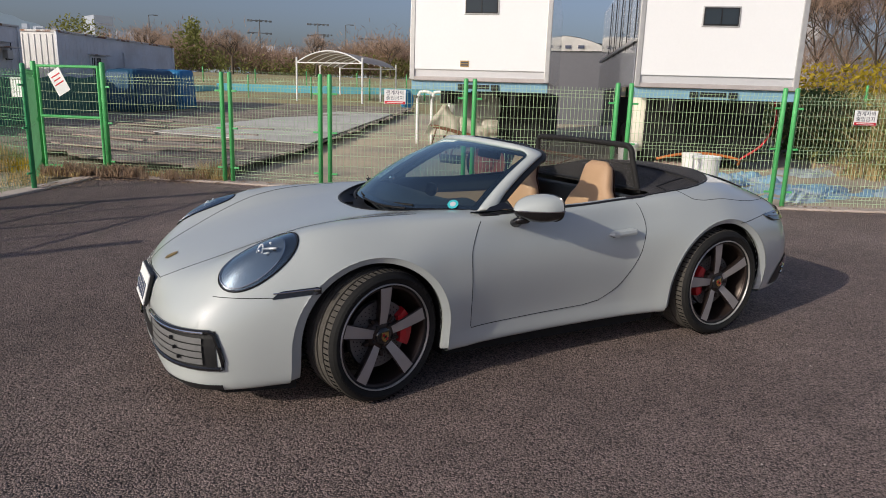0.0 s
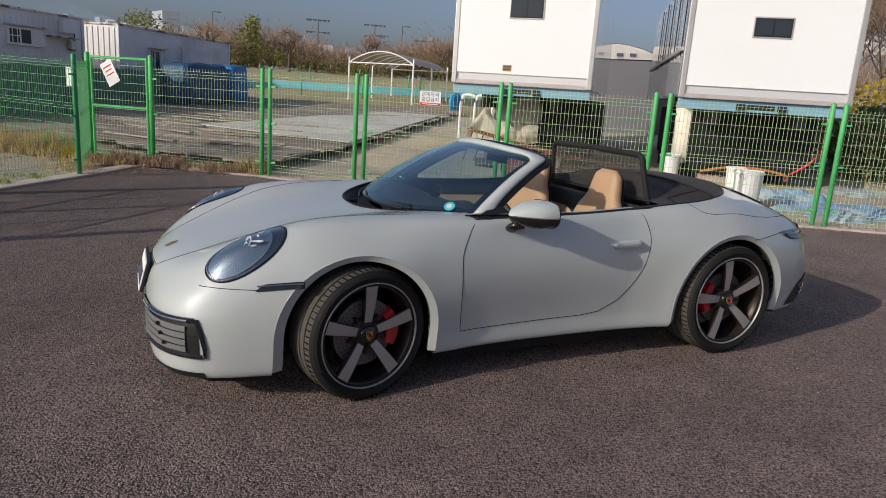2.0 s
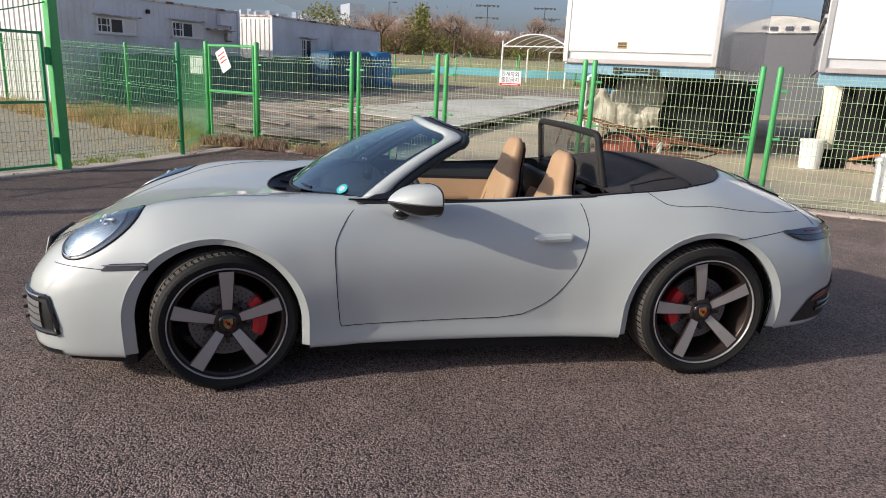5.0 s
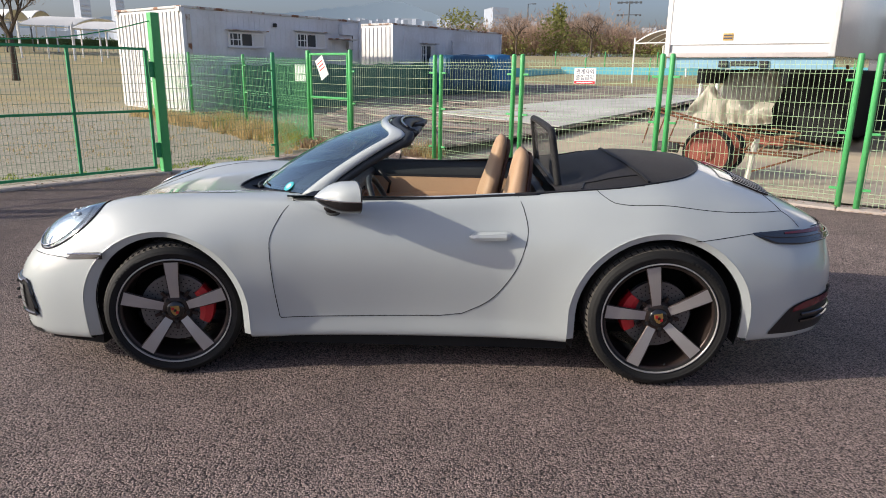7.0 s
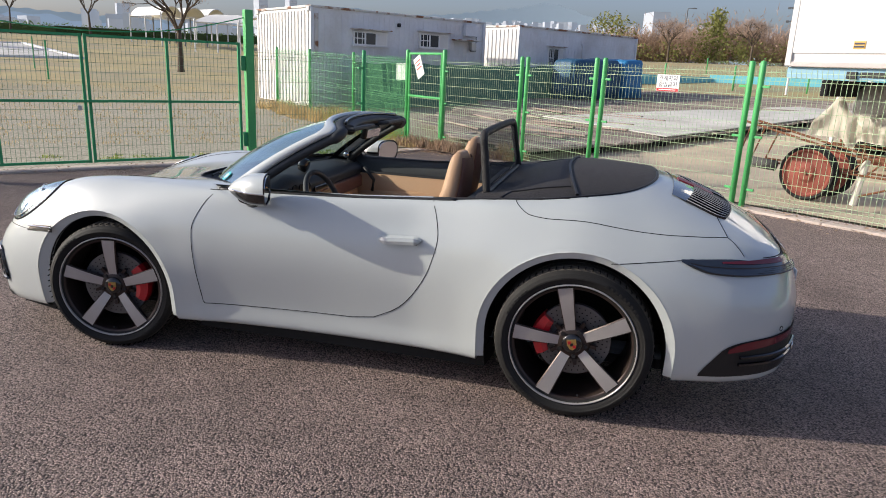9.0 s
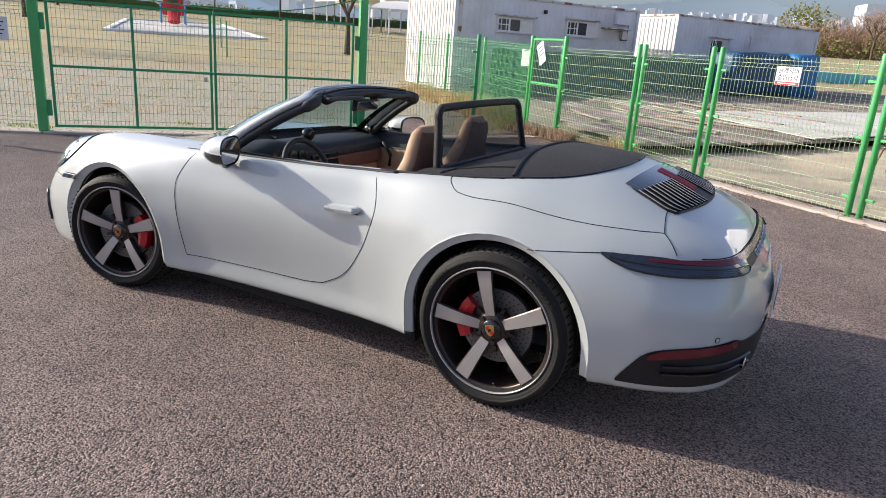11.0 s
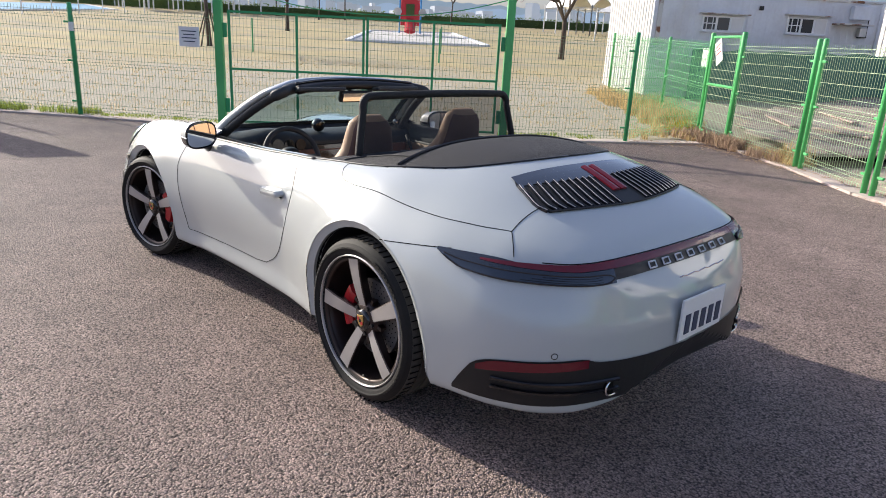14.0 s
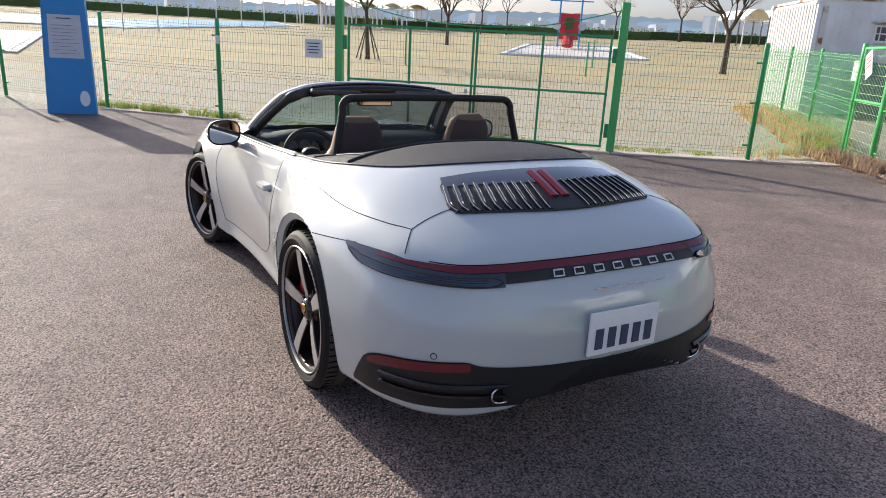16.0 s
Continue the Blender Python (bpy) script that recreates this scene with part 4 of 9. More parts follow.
while s_ < 26:
    q = -0.6 + rnd.uniform(-0.3, 0.0)
    while q < 16:
        L = rnd.uniform(2.2, 4.2)
        n_cut = 6
        spots = [e0 + eu * (s_ + 0.12) + ev * (q + L * (k + 0.5) / n_cut) for k in range(n_cut)]
        keep = [k for k in range(n_cut) if inside(spots[k].x, spots[k].y, deck_poly)]
        if keep:
            q0, q1 = q + L * keep[0] / n_cut, q + L * (keep[-1] + 1) / n_cut - 0.015
            lift = DECK_H + rnd.uniform(-0.012, 0.010)
            skew = rnd.uniform(-0.02, 0.02)
            bm = bmesh.new()
            vs = []
            for dz in (-0.035, 0.0):
                for qq, ss in ((q0, 0.008), (q1, 0.008 + skew), (q1, 0.222 + skew), (q0, 0.222)):
                    p = e0 + eu * (s_ + ss) + ev * qq
                    vs.append(bm.verts.new((p.x, p.y, ground_z(p.x, p.y) + lift + dz)))
            for f in ((3, 2, 1, 0), (4, 5, 6, 7), (0, 1, 5, 4), (1, 2, 6, 5), (2, 3, 7, 6), (3, 0, 4, 7)):
                bm.faces.new([vs[i] for i in f])
            part("board", bm, M_BOARDS, deck)
        q += L
    s_ += 0.23
edge_line = [Vector(p) for p in deck_poly[:4]]
for a, b in zip(edge_line, edge_line[1:]):
    n = max(2, int((b - a).length / 2.4))
    for k in range(n):
        p, q = a.lerp(b, k / n), a.lerp(b, (k + 1) / n)
        za, zb = ground_z(p.x, p.y), ground_z(q.x, q.y)
        part("edge_board", tube([(p.x, p.y, za + DECK_H - 0.03), (q.x, q.y, zb + DECK_H - 0.03)], 0.032, 4, up=(0, 0, 1)), M_FASCIA, deck)
        w = p + Vector((-0.12, 0.08))
        # piers near-black: the shade under the deck is put into their colour
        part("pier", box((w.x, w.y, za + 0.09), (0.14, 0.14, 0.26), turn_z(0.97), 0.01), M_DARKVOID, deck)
# dark sheet set back from the edge paints the shade below the deck
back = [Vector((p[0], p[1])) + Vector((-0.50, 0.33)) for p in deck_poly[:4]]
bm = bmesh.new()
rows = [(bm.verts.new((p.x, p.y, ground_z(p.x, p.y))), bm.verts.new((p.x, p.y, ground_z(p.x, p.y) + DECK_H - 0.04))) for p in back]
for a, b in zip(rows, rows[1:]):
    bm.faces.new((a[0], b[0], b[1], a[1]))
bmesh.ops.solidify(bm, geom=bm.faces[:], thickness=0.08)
part("bearer", bm, M_DARKVOID, deck, "near-black sheet standing for the shade under the boards")


def slab(poly, h0, h1, label):
    root = thing("concrete_slab", label, "slab", group="sheets on the deck", at=(poly[0][0], poly[0][1], 0))
    top = [Vector((x, y, ground_z(x, y) + h1)) for x, y in poly]
    bot = [Vector((x, y, ground_z(x, y) + h0)) for x, y in poly]
    part("sheet", loft([bot, top]), M_SLAB, root)


SL, SN, SF, SG, SB = (-0.6, 15.2), (2.46, 11.92), (9.86, 23.3), (7.9, 24.7), (4.15, 20.9)
cut = lambda p, q, t: (p[0] + (q[0] - p[0]) * t, p[1] + (q[1] - p[1]) * t)
for i, (t0, t1) in enumerate(((0.0, 0.33), (0.335, 0.66), (0.665, 1.0))):
    slab([cut(SL, SB, t0), cut(SN, SF, t0), cut(SN, SF, t1), cut(SL, SB, t1)], DECK_H + 0.012, DECK_H + 0.035 + 0.006 * (i % 2), "pale concrete sheet laid on the timber deck")
slab([cut(SB, SG, 0.62), cut(SF, SB, 0.25), SF, SG], DECK_H + 0.012, DECK_H + 0.04, "pale concrete sheet laid on the timber deck")
# loose planks on the deck
for i in range(13):
    a = Vector((-1.5 + 0.15 * i, 10.8 + 0.62 * i, 0))
    L = rnd.uniform(1.4, 3.2)
    d = Vector((0.78, -0.42, 0)).normalized() if i % 3 else Vector((-0.55, 0.82, 0))
    m_ = a + d * L / 2
    if not inside(m_.x, m_.y, deck_poly):
        continue
    p = thing("plank", "grey weathered timber plank lying on the deck", "plank", group="loose planks", at=(a.x, a.y, ground_z(a.x, a.y) + DECK_H))
    part("board", box((m_.x, m_.y, ground_z(m_.x, m_.y) + DECK_H + 0.035), (L, 0.12, 0.035), turn_z(math.atan2(d.y, d.x)), 0.004), M_CONCRETE, p)

# blue tarpaulin heap by the cabin
def heap(name, c, size, h, material, label, category, seed=3, n=26, rough=0.25):
    bm = bmesh.new()
    g = []
    for i in range(n + 1):
        row = []
        for j in range(n + 1):
            u, v = 2 * i / n - 1, 2 * j / n - 1
            e = max(0.0, 1 - abs(u) ** 5) * max(0.0, 1 - abs(v) ** 5)
            x, y = c[0] + u * size[0], c[1] + v * size[1]
            z = h * min(1.0, e * 1.6) * (0.8 + rough * noise.noise(Vector((u * 2.3, v * 2.3, seed)))) + 0.03 * noise.noise(Vector((u * 9, v * 9, seed)))
            row.append(bm.verts.new((x, y, ground_z(x, y) + max(0.035, z))))
        g.append(row)
    for i in range(n):
        for j in range(n):
            bm.faces.new((g[i][j], g[i + 1][j], g[i + 1][j + 1], g[i][j + 1]))
    return tagged(part(name, bm, material, smooth=True), label, category)


def covered_stack(s0, s1, p0, p1, h, material, label, seed):
    """A tall stack beside the far cabin under a tarpaulin that hangs in folds to the deck."""
    o, u, w = Vector((-2.62, 23.5, 0)), Vector((0.58, 0.815, 0)), Vector((0.815, -0.58, 0))
    n = 96
    outline = []
    for k in range(n):
        a = 2 * math.pi * k / n
        c, q = math.cos(a), math.sin(a)
        outline.append((math.copysign(abs(c) ** 0.35, c), math.copysign(abs(q) ** 0.35, q), a))
    rings = []
    for t, g in ((0.0, 1.04), (0.3, 1.02), (0.7, 1.0), (0.93, 0.985), (1.0, 0.93), (1.03, 0.6), (1.04, 0.1)):
        ring = []
        for c, q, a in outline:
            fold = 1 + (0.05 * math.sin(a * 19 + seed) + 0.03 * math.sin(a * 31 + 2 * seed)) * (1.1 - t) * (t < 1.0)
            p = o + u * ((s0 + s1) / 2 + (s1 - s0) / 2 * c * g * fold) + w * ((p0 + p1) / 2 + (p1 - p0) / 2 * q * g * fold)
            ring.append(Vector((p.x, p.y, ground_z(p.x, p.y) + DECK_H + 0.02 + h * t * (1 + 0.05 * noise.noise(Vector((p.x, p.y, seed)))))))
        rings.append(ring)
    return tagged(part("blue_tarpaulin", loft(rings), material, smooth=True), label, "tarpaulin", "tarpaulin stacks")


covered_stack(0.9, 3.9, 0.9, 2.2, 1.44, mat("navy_tarp", (0.022, 0.085, 0.16), rough=0.55, var=0.2, scale=3, fine=20), "dark navy tarpaulin hanging over a tall stack", 3)
covered_stack(3.95, 5.3, 0.9, 2.3, 1.48, mat("bright_tarp", (0.03, 0.20, 0.42), rough=0.5, var=0.15, scale=3, fine=20), "bright blue tarpaulin over a tall stack", 5)
M_TEAL = mat("teal_sheet", (0.065, 0.19, 0.145), rough=0.7, var=0.12, scale=1, fine=8)
for k, (a, b) in enumerate((((-7.1, 16.6), (-2.95, 22.1)), ((-3.0, 22.05), (1.4, 28.4)))):
    A, B = Vector((*a, 0)), Vector((*b, 0))
    d = (B - A).normalized()
    n = Vector((d.y, -d.x, 0))
    t = thing("screen_sheet", "dull teal sheet hung on the wire in front of the cabin", "sheet", group="hung sheets", at=(a[0], a[1], ground_z(*a)))
    bm = bmesh.new()
    rows = []
    m = 40
    for i in range(m + 1):
        p = A.lerp(B, i / m) + n * (0.55 + 0.05 * math.sin(i * 1.3))
        z = ground_z(p.x, p.y)
        rows.append([bm.verts.new((p.x, p.y, z + 0.03)), bm.verts.new((p.x + n.x * 0.03 * math.sin(i * 2.1), p.y + n.y * 0.03, z + 0.75)), bm.verts.new((p.x, p.y, z + 1.42 + 0.03 * math.sin(i * 0.9)))])
    for r1, r2_ in zip(rows, rows[1:]):
        for q in range(2):
            bm.faces.new((r1[q], r2_[q], r2_[q + 1], r1[q + 1]))
    part("cloth", bm, M_TEAL, t, smooth=True)

# pool behind the yard: pale blue rim wall
def strip_wall(name, pts, z0, z1, material, label, category, thick=0.25):
    bm = bmesh.new()
    for a, b in zip(pts, pts[1:]):
        A, B = Vector((*a, 0)), Vector((*b, 0))
        d = B - A
        m = (A + B) / 2
        add_box(bm, Vector((m.x, m.y, ground_z(m.x, m.y) + (z0 + z1) / 2)), (d.length + 0.1, thick, z1 - z0), turn_z(math.atan2(d.y, d.x)), 0.02)
    return tagged(part(name, bm, material), label, category)


strip_wall("pool_wall", [(2.0, 46.0), (8.0, 52.0), (16, 50.0), (24, 49.0), (34, 46)], -0.1, 0.55, M_POOL, "pale turquoise rim wall of a drained pool", "pool wall")
for k in range(7):
    fence_panel((4.2 + 4.2 * k, 44.0 - 0.5 * k), (8.4 + 4.2 * k, 43.5 - 0.5 * k), h=1.25, posts=(True, k == 6), ph=1.5, pr=0.05, step=0.16, label="far green wire fence round the pool")
for k in range(9):
    fence_panel((9 + 4.4 * k, 64.0 - 1.8 * k), (13.4 + 4.4 * k, 62.2 - 1.8 * k), h=1.1, posts=(True, k == 8), ph=1.35, pr=0.05, step=0.2, label="far green wire fence along the park path")


# arched canopy
def canopy(a, b, depth_way, depth, h_eave, rise, label, name="arched_canopy", nrib=7, cover=None, post=0.06):
    A, B = Vector((*a, 0)), Vector((*b, 0))
    w = (B - A).length
    d = (B - A).normalized()
    q = Vector((*depth_way, 0)).normalized()
    root = thing(name, label, "canopy", at=(a[0], a[1], ground_z(*a)))
    z0 = ground_z(*a)
    for s in (0, 1):
        for t in (0.0, 0.5, 1.0):
            p = (A if s == 0 else B) + q * depth * t
            part("post", tube([(p.x, p.y, z0 - 0.3), (p.x, p.y, z0 + h_eave + (0.35 if t != 0.5 else 0))], post, 8), M_WHITE, root)
    for k in range(nrib):
        o = q * depth * k / (nrib - 1)
        arc = [A + d * w * t + o + Vector((0, 0, z0 + h_eave + rise * (1 - (2 * t - 1) ** 2))) for t in np.linspace(0, 1, 15)]
        part("rib", tube(arc, 0.045 if k in (0, nrib - 1) else 0.03, 6), M_WHITE, root)
    for k in (0, nrib - 1):
        o = q * depth * k / (nrib - 1)
        part("tie", tube([A + o + Vector((0, 0, z0 + h_eave)), B + o + Vector((0, 0, z0 + h_eave))], 0.04, 6), M_WHITE, root)
    bm = patch(lambda u, v: A + d * w * u + q * depth * v + Vector((0, 0, z0 + h_eave + 0.05 + rise * (1 - (2 * u - 1) ** 2))), 14, 4)
    part("roof_sheet", bm, cover or bpy.data.materials["canopy_sheet"], root, smooth=True)
    return root


mat("canopy_sheet", (0.36, 0.30, 0.26), rough=0.4, var=0.1, alpha=0.75)
M_SHADE = mat("white_shade_cloth", (0.80, 0.78, 0.74), rough=0.8, var=0.04)
M_SHADETAN = mat("tan_shade_cloth", (0.52, 0.38, 0.22), rough=0.8, var=0.06)
canopy((11.0, 41.0), (14.2, 37.5), (0.62, 0.78), 9.0, 2.45, 0.75, "white arched canopy frame with brownish roof sheets")
for k in range(3):
    canopy((-49.5 + 1.1 * k, 61.0 + 2.3 * k), (-48.4 + 1.1 * k, 63.3 + 2.3 * k), (0.8, -0.35), 6.0, 2.6, 1.0, "white barrel-vaulted sunshade with tan ends", name="sunshade", nrib=3, cover=M_SHADE, post=0.07)
canopy((-36.5, 53.0), (-33.8, 57.5), (0.8, 0.3), 4.0, 2.6, 0.8, "white curved sunshade on slender posts", name="sunshade", nrib=3, cover=M_SHADE, post=0.07)
canopy((-31.5, 52.0), (-30.0, 58.0), (0.8, 0.3), 4.0, 2.5, 0.7, "white curved sunshade on slender posts", name="sunshade", nrib=3, cover=M_SHADE, post=0.07)
for k in range(5):
    canopy((-78.0 + 0.6 * k, 24.0 + 3.1 * k), (-77.6 + 0.6 * k, 26.6 + 3.1 * k), (-0.9, 0.1), 4.0, 2.4, 0.55, "pale curved sunshade by the far pool", name="sunshade", nrib=3, cover=M_SHADE if k % 2 else M_SHADETAN, post=0.07)

# trees of the lawn
bare_tree((-22.3, 30.2, ground_z(-22.3, 30.2)), 5.4, 0.17, 11, "bare dark park tree on the dry lawn", depth=5)
bare_tree((-48.6, 27.3, ground_z(-48.6, 27.3)), 5.6, 0.16, 12, "bare dark park tree on the dry lawn", depth=5)
bare_tree((-57.2, 64.0, ground_z(-57.2, 64)), 6.2, 0.14, 13, "small park tree with first green buds", depth=4, buds=5)
for k, (x, y) in enumerate(((-68.1, 42.6), (-68.3, 46.4), (-76, 41.5), (-62.0, 58.0))):
    bare_tree((x, y, ground_z(x, y)), 6.0, 0.10, 20 + k, "slender bare young tree", depth=4)
stk = bare_tree((-30.6, 12.6, ground_z(-30.6, 12.6)), 6.0, 0.12, 31, "young bare tree held by wooden stakes", depth=4)
zz = ground_z(-30.6, 12.6)
for k in range(4):
    a = 0.6 + math.pi / 2 * k
    part("stake", tube([(-30.6 + 0.75 * math.cos(a), 12.6 + 0.75 * math.sin(a), zz - 0.05), (-30.6 + 0.1 * math.cos(a), 12.6 + 0.1 * math.sin(a), zz + 1.75)], 0.035, 6), M_BARK, stk)

# playground: sandpit kerb and slide
pit = thing("sandpit", "pale framed play pit on the lawn", "sandpit", at=(-40, 34, ground_z(-40, 34)))
pp = [(-38.9, 26.6), (-33.4, 35.4), (-46.6, 44.0), (-49.4, 36.3)]
for a, b in zip(pp, pp[1:] + pp[:1]):
    A, B = Vector((*a, 0)), Vector((*b, 0))
    pts = [A.lerp(B, t) for t in np.linspace(0, 1, 7)]
    part("edge", tube([(p.x, p.y, ground_z(p.x, p.y) + 0.06) for p in pts], 0.26, 4, flat=0.5), M_WHITE, pit)
bm = bmesh.new()
cs = [Vector(p) for p in pp]
mid = sum((c for c in cs), Vector((0, 0))) / 4
rows = []
for i in range(9):
    row = []
    for j in range(9):
        p = cs[0].lerp(cs[1], i / 8).lerp(cs[3].lerp(cs[2], i / 8), j / 8)
        row.append(bm.verts.new((p.x, p.y, ground_z(p.x, p.y) + 0.07)))
    rows.append(row)
for i in range(8):
    for j in range(8):
        bm.faces.new((rows[i][j], rows[i + 1][j], rows[i + 1][j + 1], rows[i][j + 1]))
part("sand_bed", bm, M_SLAB, pit, "pale sand bed")
sl = thing("playground_slide", "red panel and slide on dark play-tower posts", "slide", at=(-46, 38, ground_z(-46, 38)))
sz = ground_z(-46, 38.2)
sd = Vector((0.62, 0.78, 0))
for s in (-1, 1):
    for q in (0, 1.3):
        p = Vector((-46.1, 38.3, 0)) + sd * s * 0.95 + Vector((-0.78, 0.62, 0)) * q
        part("tower_post", tube([(p.x, p.y, sz - 0.1), (p.x, p.y, sz + 5.2)], 0.07, 8), M_BOARD if s else M_BLACK, sl)
        part("side_disc", tube([Vector((-46.0, 38.2, sz + 1.9)) + sd * s * 1.1, Vector((-45.9, 38.1, sz + 1.9)) + sd * s * 1.1], 0.35, 14), M_WHITE, sl)
bm = loft([oval(0, 0, z, 0.85, 0.06, 18, 4, Matrix.Translation((-46.0, 38.2, sz + 0.75)) @ turn_z(math.atan2(sd.y, sd.x))) for z in (0.0, 2.2)])
part("panel", bm, M_SIGNRED, sl, "red moulded panel")
part("opening", box(Vector((-45.93, 38.14, sz + 2.1)), (0.75, 0.09, 0.95), turn_z(math.atan2(sd.y, sd.x)), 0.03), M_LEAFDARK, sl)
part("chute", tube([(-46.0, 38.2, sz + 1.2), (-45.2, 37.55, sz + 0.7), (-44.3, 36.8, sz + 0.2)], 0.5, 8, flat=0.35), M_SIGNRED, sl)
part("roof_bar", tube([Vector((-46.1, 38.3, sz + 4.0)) - sd * 1.9, Vector((-46.1, 38.3, sz + 4.0)) + sd * 1.9], 0.05, 6), M_BOARD, sl)
for k, (x, y) in enumerate(((-26.5, 24.5), (-26.8, 13.0), (-20.5, 19.0))):
    t = thing("marker_post", "thin green steel marker post on the lawn", "post", group="lawn posts", at=(x, y, ground_z(x, y)))
    part("rod", tube([(x, y, ground_z(x, y) - 0.1), (x, y, ground_z(x, y) + 1.5)], 0.035, 8), M_GREEN_DK, t)

# pools on the sunny side
def pool(name, poly, label):
    t = thing(name, label, "pool", at=(poly[0][0], poly[0][1], ground_z(*poly[0])))
    draw = [Vector((x, y, ground_z(x, y) + 0.06)) for x, y in poly]
    c = sum(draw, Vector()) / len(draw)
    outer = [c + (p - c) * 1.06 for p in draw]
    part("deck", loft([[Vector((p.x, p.y, ground_z(p.x, p.y) - 0.05)) for p in outer], [Vector((p.x, p.y, ground_z(p.x, p.y) + 0.07)) for p in outer]]), M_SLAB, t)
    part("water", loft([[p + Vector((0, 0, 0.0)) for p in draw], [p + Vector((0, 0, 0.035)) for p in draw]]), M_POOLWATER, t)


pool("pool", [(-27.5, -3.4), (-30, -12.0), (-46, -14.0), (-46.5, -2.6)], "blue paddling pool with a pale stone rim")
pool("pool", [(-55.5, -8.0), (-56.5, 3.0), (-72, 20.8), (-80, 20.5), (-67.5, 1.2), (-68, -9)], "long blue pool with a pale stone rim")
for k in range(9):
    x, y = -52 - 2.2 * k, 2.5 + 2.6 * k
    t = thing("pool_post", "slim white steel post beside the pool", "post", group="pool posts", at=(x, y, ground_z(x, y)))
    part("rod", tube([(x, y, ground_z(x, y) - 0.1), (x, y, ground_z(x, y) + 3.2)], 0.05, 6), M_WHITE, t)

# hedge
v, f = [], []
hedge = [(-88, -8), (-87, 8), (-84, 24), (-79, 36), (-71, 49), (-61, 63), (-50, 74), (-40, 82)]
for a, b in zip(hedge, hedge[1:]):
    A, B = Vector(a), Vector(b)
    n = int((B - A).length / 0.5)
    for k in range(n):
        p = A.lerp(B, k / n)
        leaves(v, f, (p.x, p.y, ground_z(p.x, p.y) + 0.62), (0.8, 0.8, 0.72), 46, 0.15, rnd, shell=0.3)
cloud("hedge", v, f, M_LEAFDARK, "clipped dark green hedge along the river bank", "hedge")
tagged(strip_wall("hedge_core", hedge, 0.0, 0.95, M_LEAFDARK, "dense dark inside of the clipped hedge", "hedge", 0.9), kind="stuff")

# woods behind the pool
vt, ft, vg, fg, vr2, fr2 = [], [], [], [], [], []
for k in range(400):
    a = math.radians(rnd.uniform(55, 92))
    r = rnd.uniform(92, 116)
    x, y = r * math.cos(a), r * math.sin(a)
    z = ground_z(x, y)
    h = rnd.uniform(2.7, 4.6) * (1.0 + 0.25 * math.sin(a * 23))
    u = rnd.random()
    if u < 0.12 or r < 95:
        leaves(vg, fg, (x, y, z + h * 0.35), (2.2, 2.2, h * 0.42), 110, 0.20, rnd, shell=0.2)
    elif u < 0.6:
        twigs(vr2, fr2, (x, y, z + h * 0.62), (2.6, 2.6, h * 0.55), 300, 0.95, 0.05, rnd)
        leaves(vr2, fr2, (x, y, z + h * 0.5), (2.0, 2.0, h * 0.4), 110, 0.2, rnd, shell=0.1)
    else:
        twigs(vt, ft, (x, y, z + h * 0.62), (2.6, 2.6, h * 0.6), 300, 1.0, 0.05, rnd)
        leaves(vt, ft, (x, y, z + h * 0.5), (2.0, 2.0, h * 0.4), 90, 0.2, rnd, shell=0.1)
for az, r, h, wd in ((81.5, 100, 6.6, 2.6), (88.6, 104, 6.2, 5.5)):
    x, y = -1.5 + r * math.cos(math.radians(az)), -4 + r * math.sin(math.radians(az))
    for q in range(5):
        leaves(vg, fg, (x + rnd.uniform(-wd, wd) * 0.5, y, ground_z(x, y) + h * (0.45 + 0.11 * q)), (wd * (1 - 0.14 * q), wd, h * 0.22), 190, 0.26, rnd, shell=0.1)
cloud("bare_woods", vt, ft, M_TWIG, "far brown bare winter woods", "woods")
cloud("russet_woods", vr2, fr2, M_LEAFRUST, "far russet bare winter woods", "woods")
cloud("green_thicket", vg, fg, M_LEAFGREEN, "far olive green thicket and conifers", "woods")
for k, (az, r) in enumerate(((78.5, 90), (84.5, 96), (72.0, 94), (66.0, 96))):
    x, y = -2 + r * math.cos(math.radians(az)), -4 + r * math.sin(math.radians(az))
    bare_tree((x, y, ground_z(x, y)), 5.2, 0.16, 50 + k, "far bare reddish tree at the wood's edge", depth=5, group="far bare trees", twig=0.9)

# lamp masts
M_MASTGREY = mat("mast_grey", (0.11, 0.12, 0.13), rough=0.6, var=0.05)


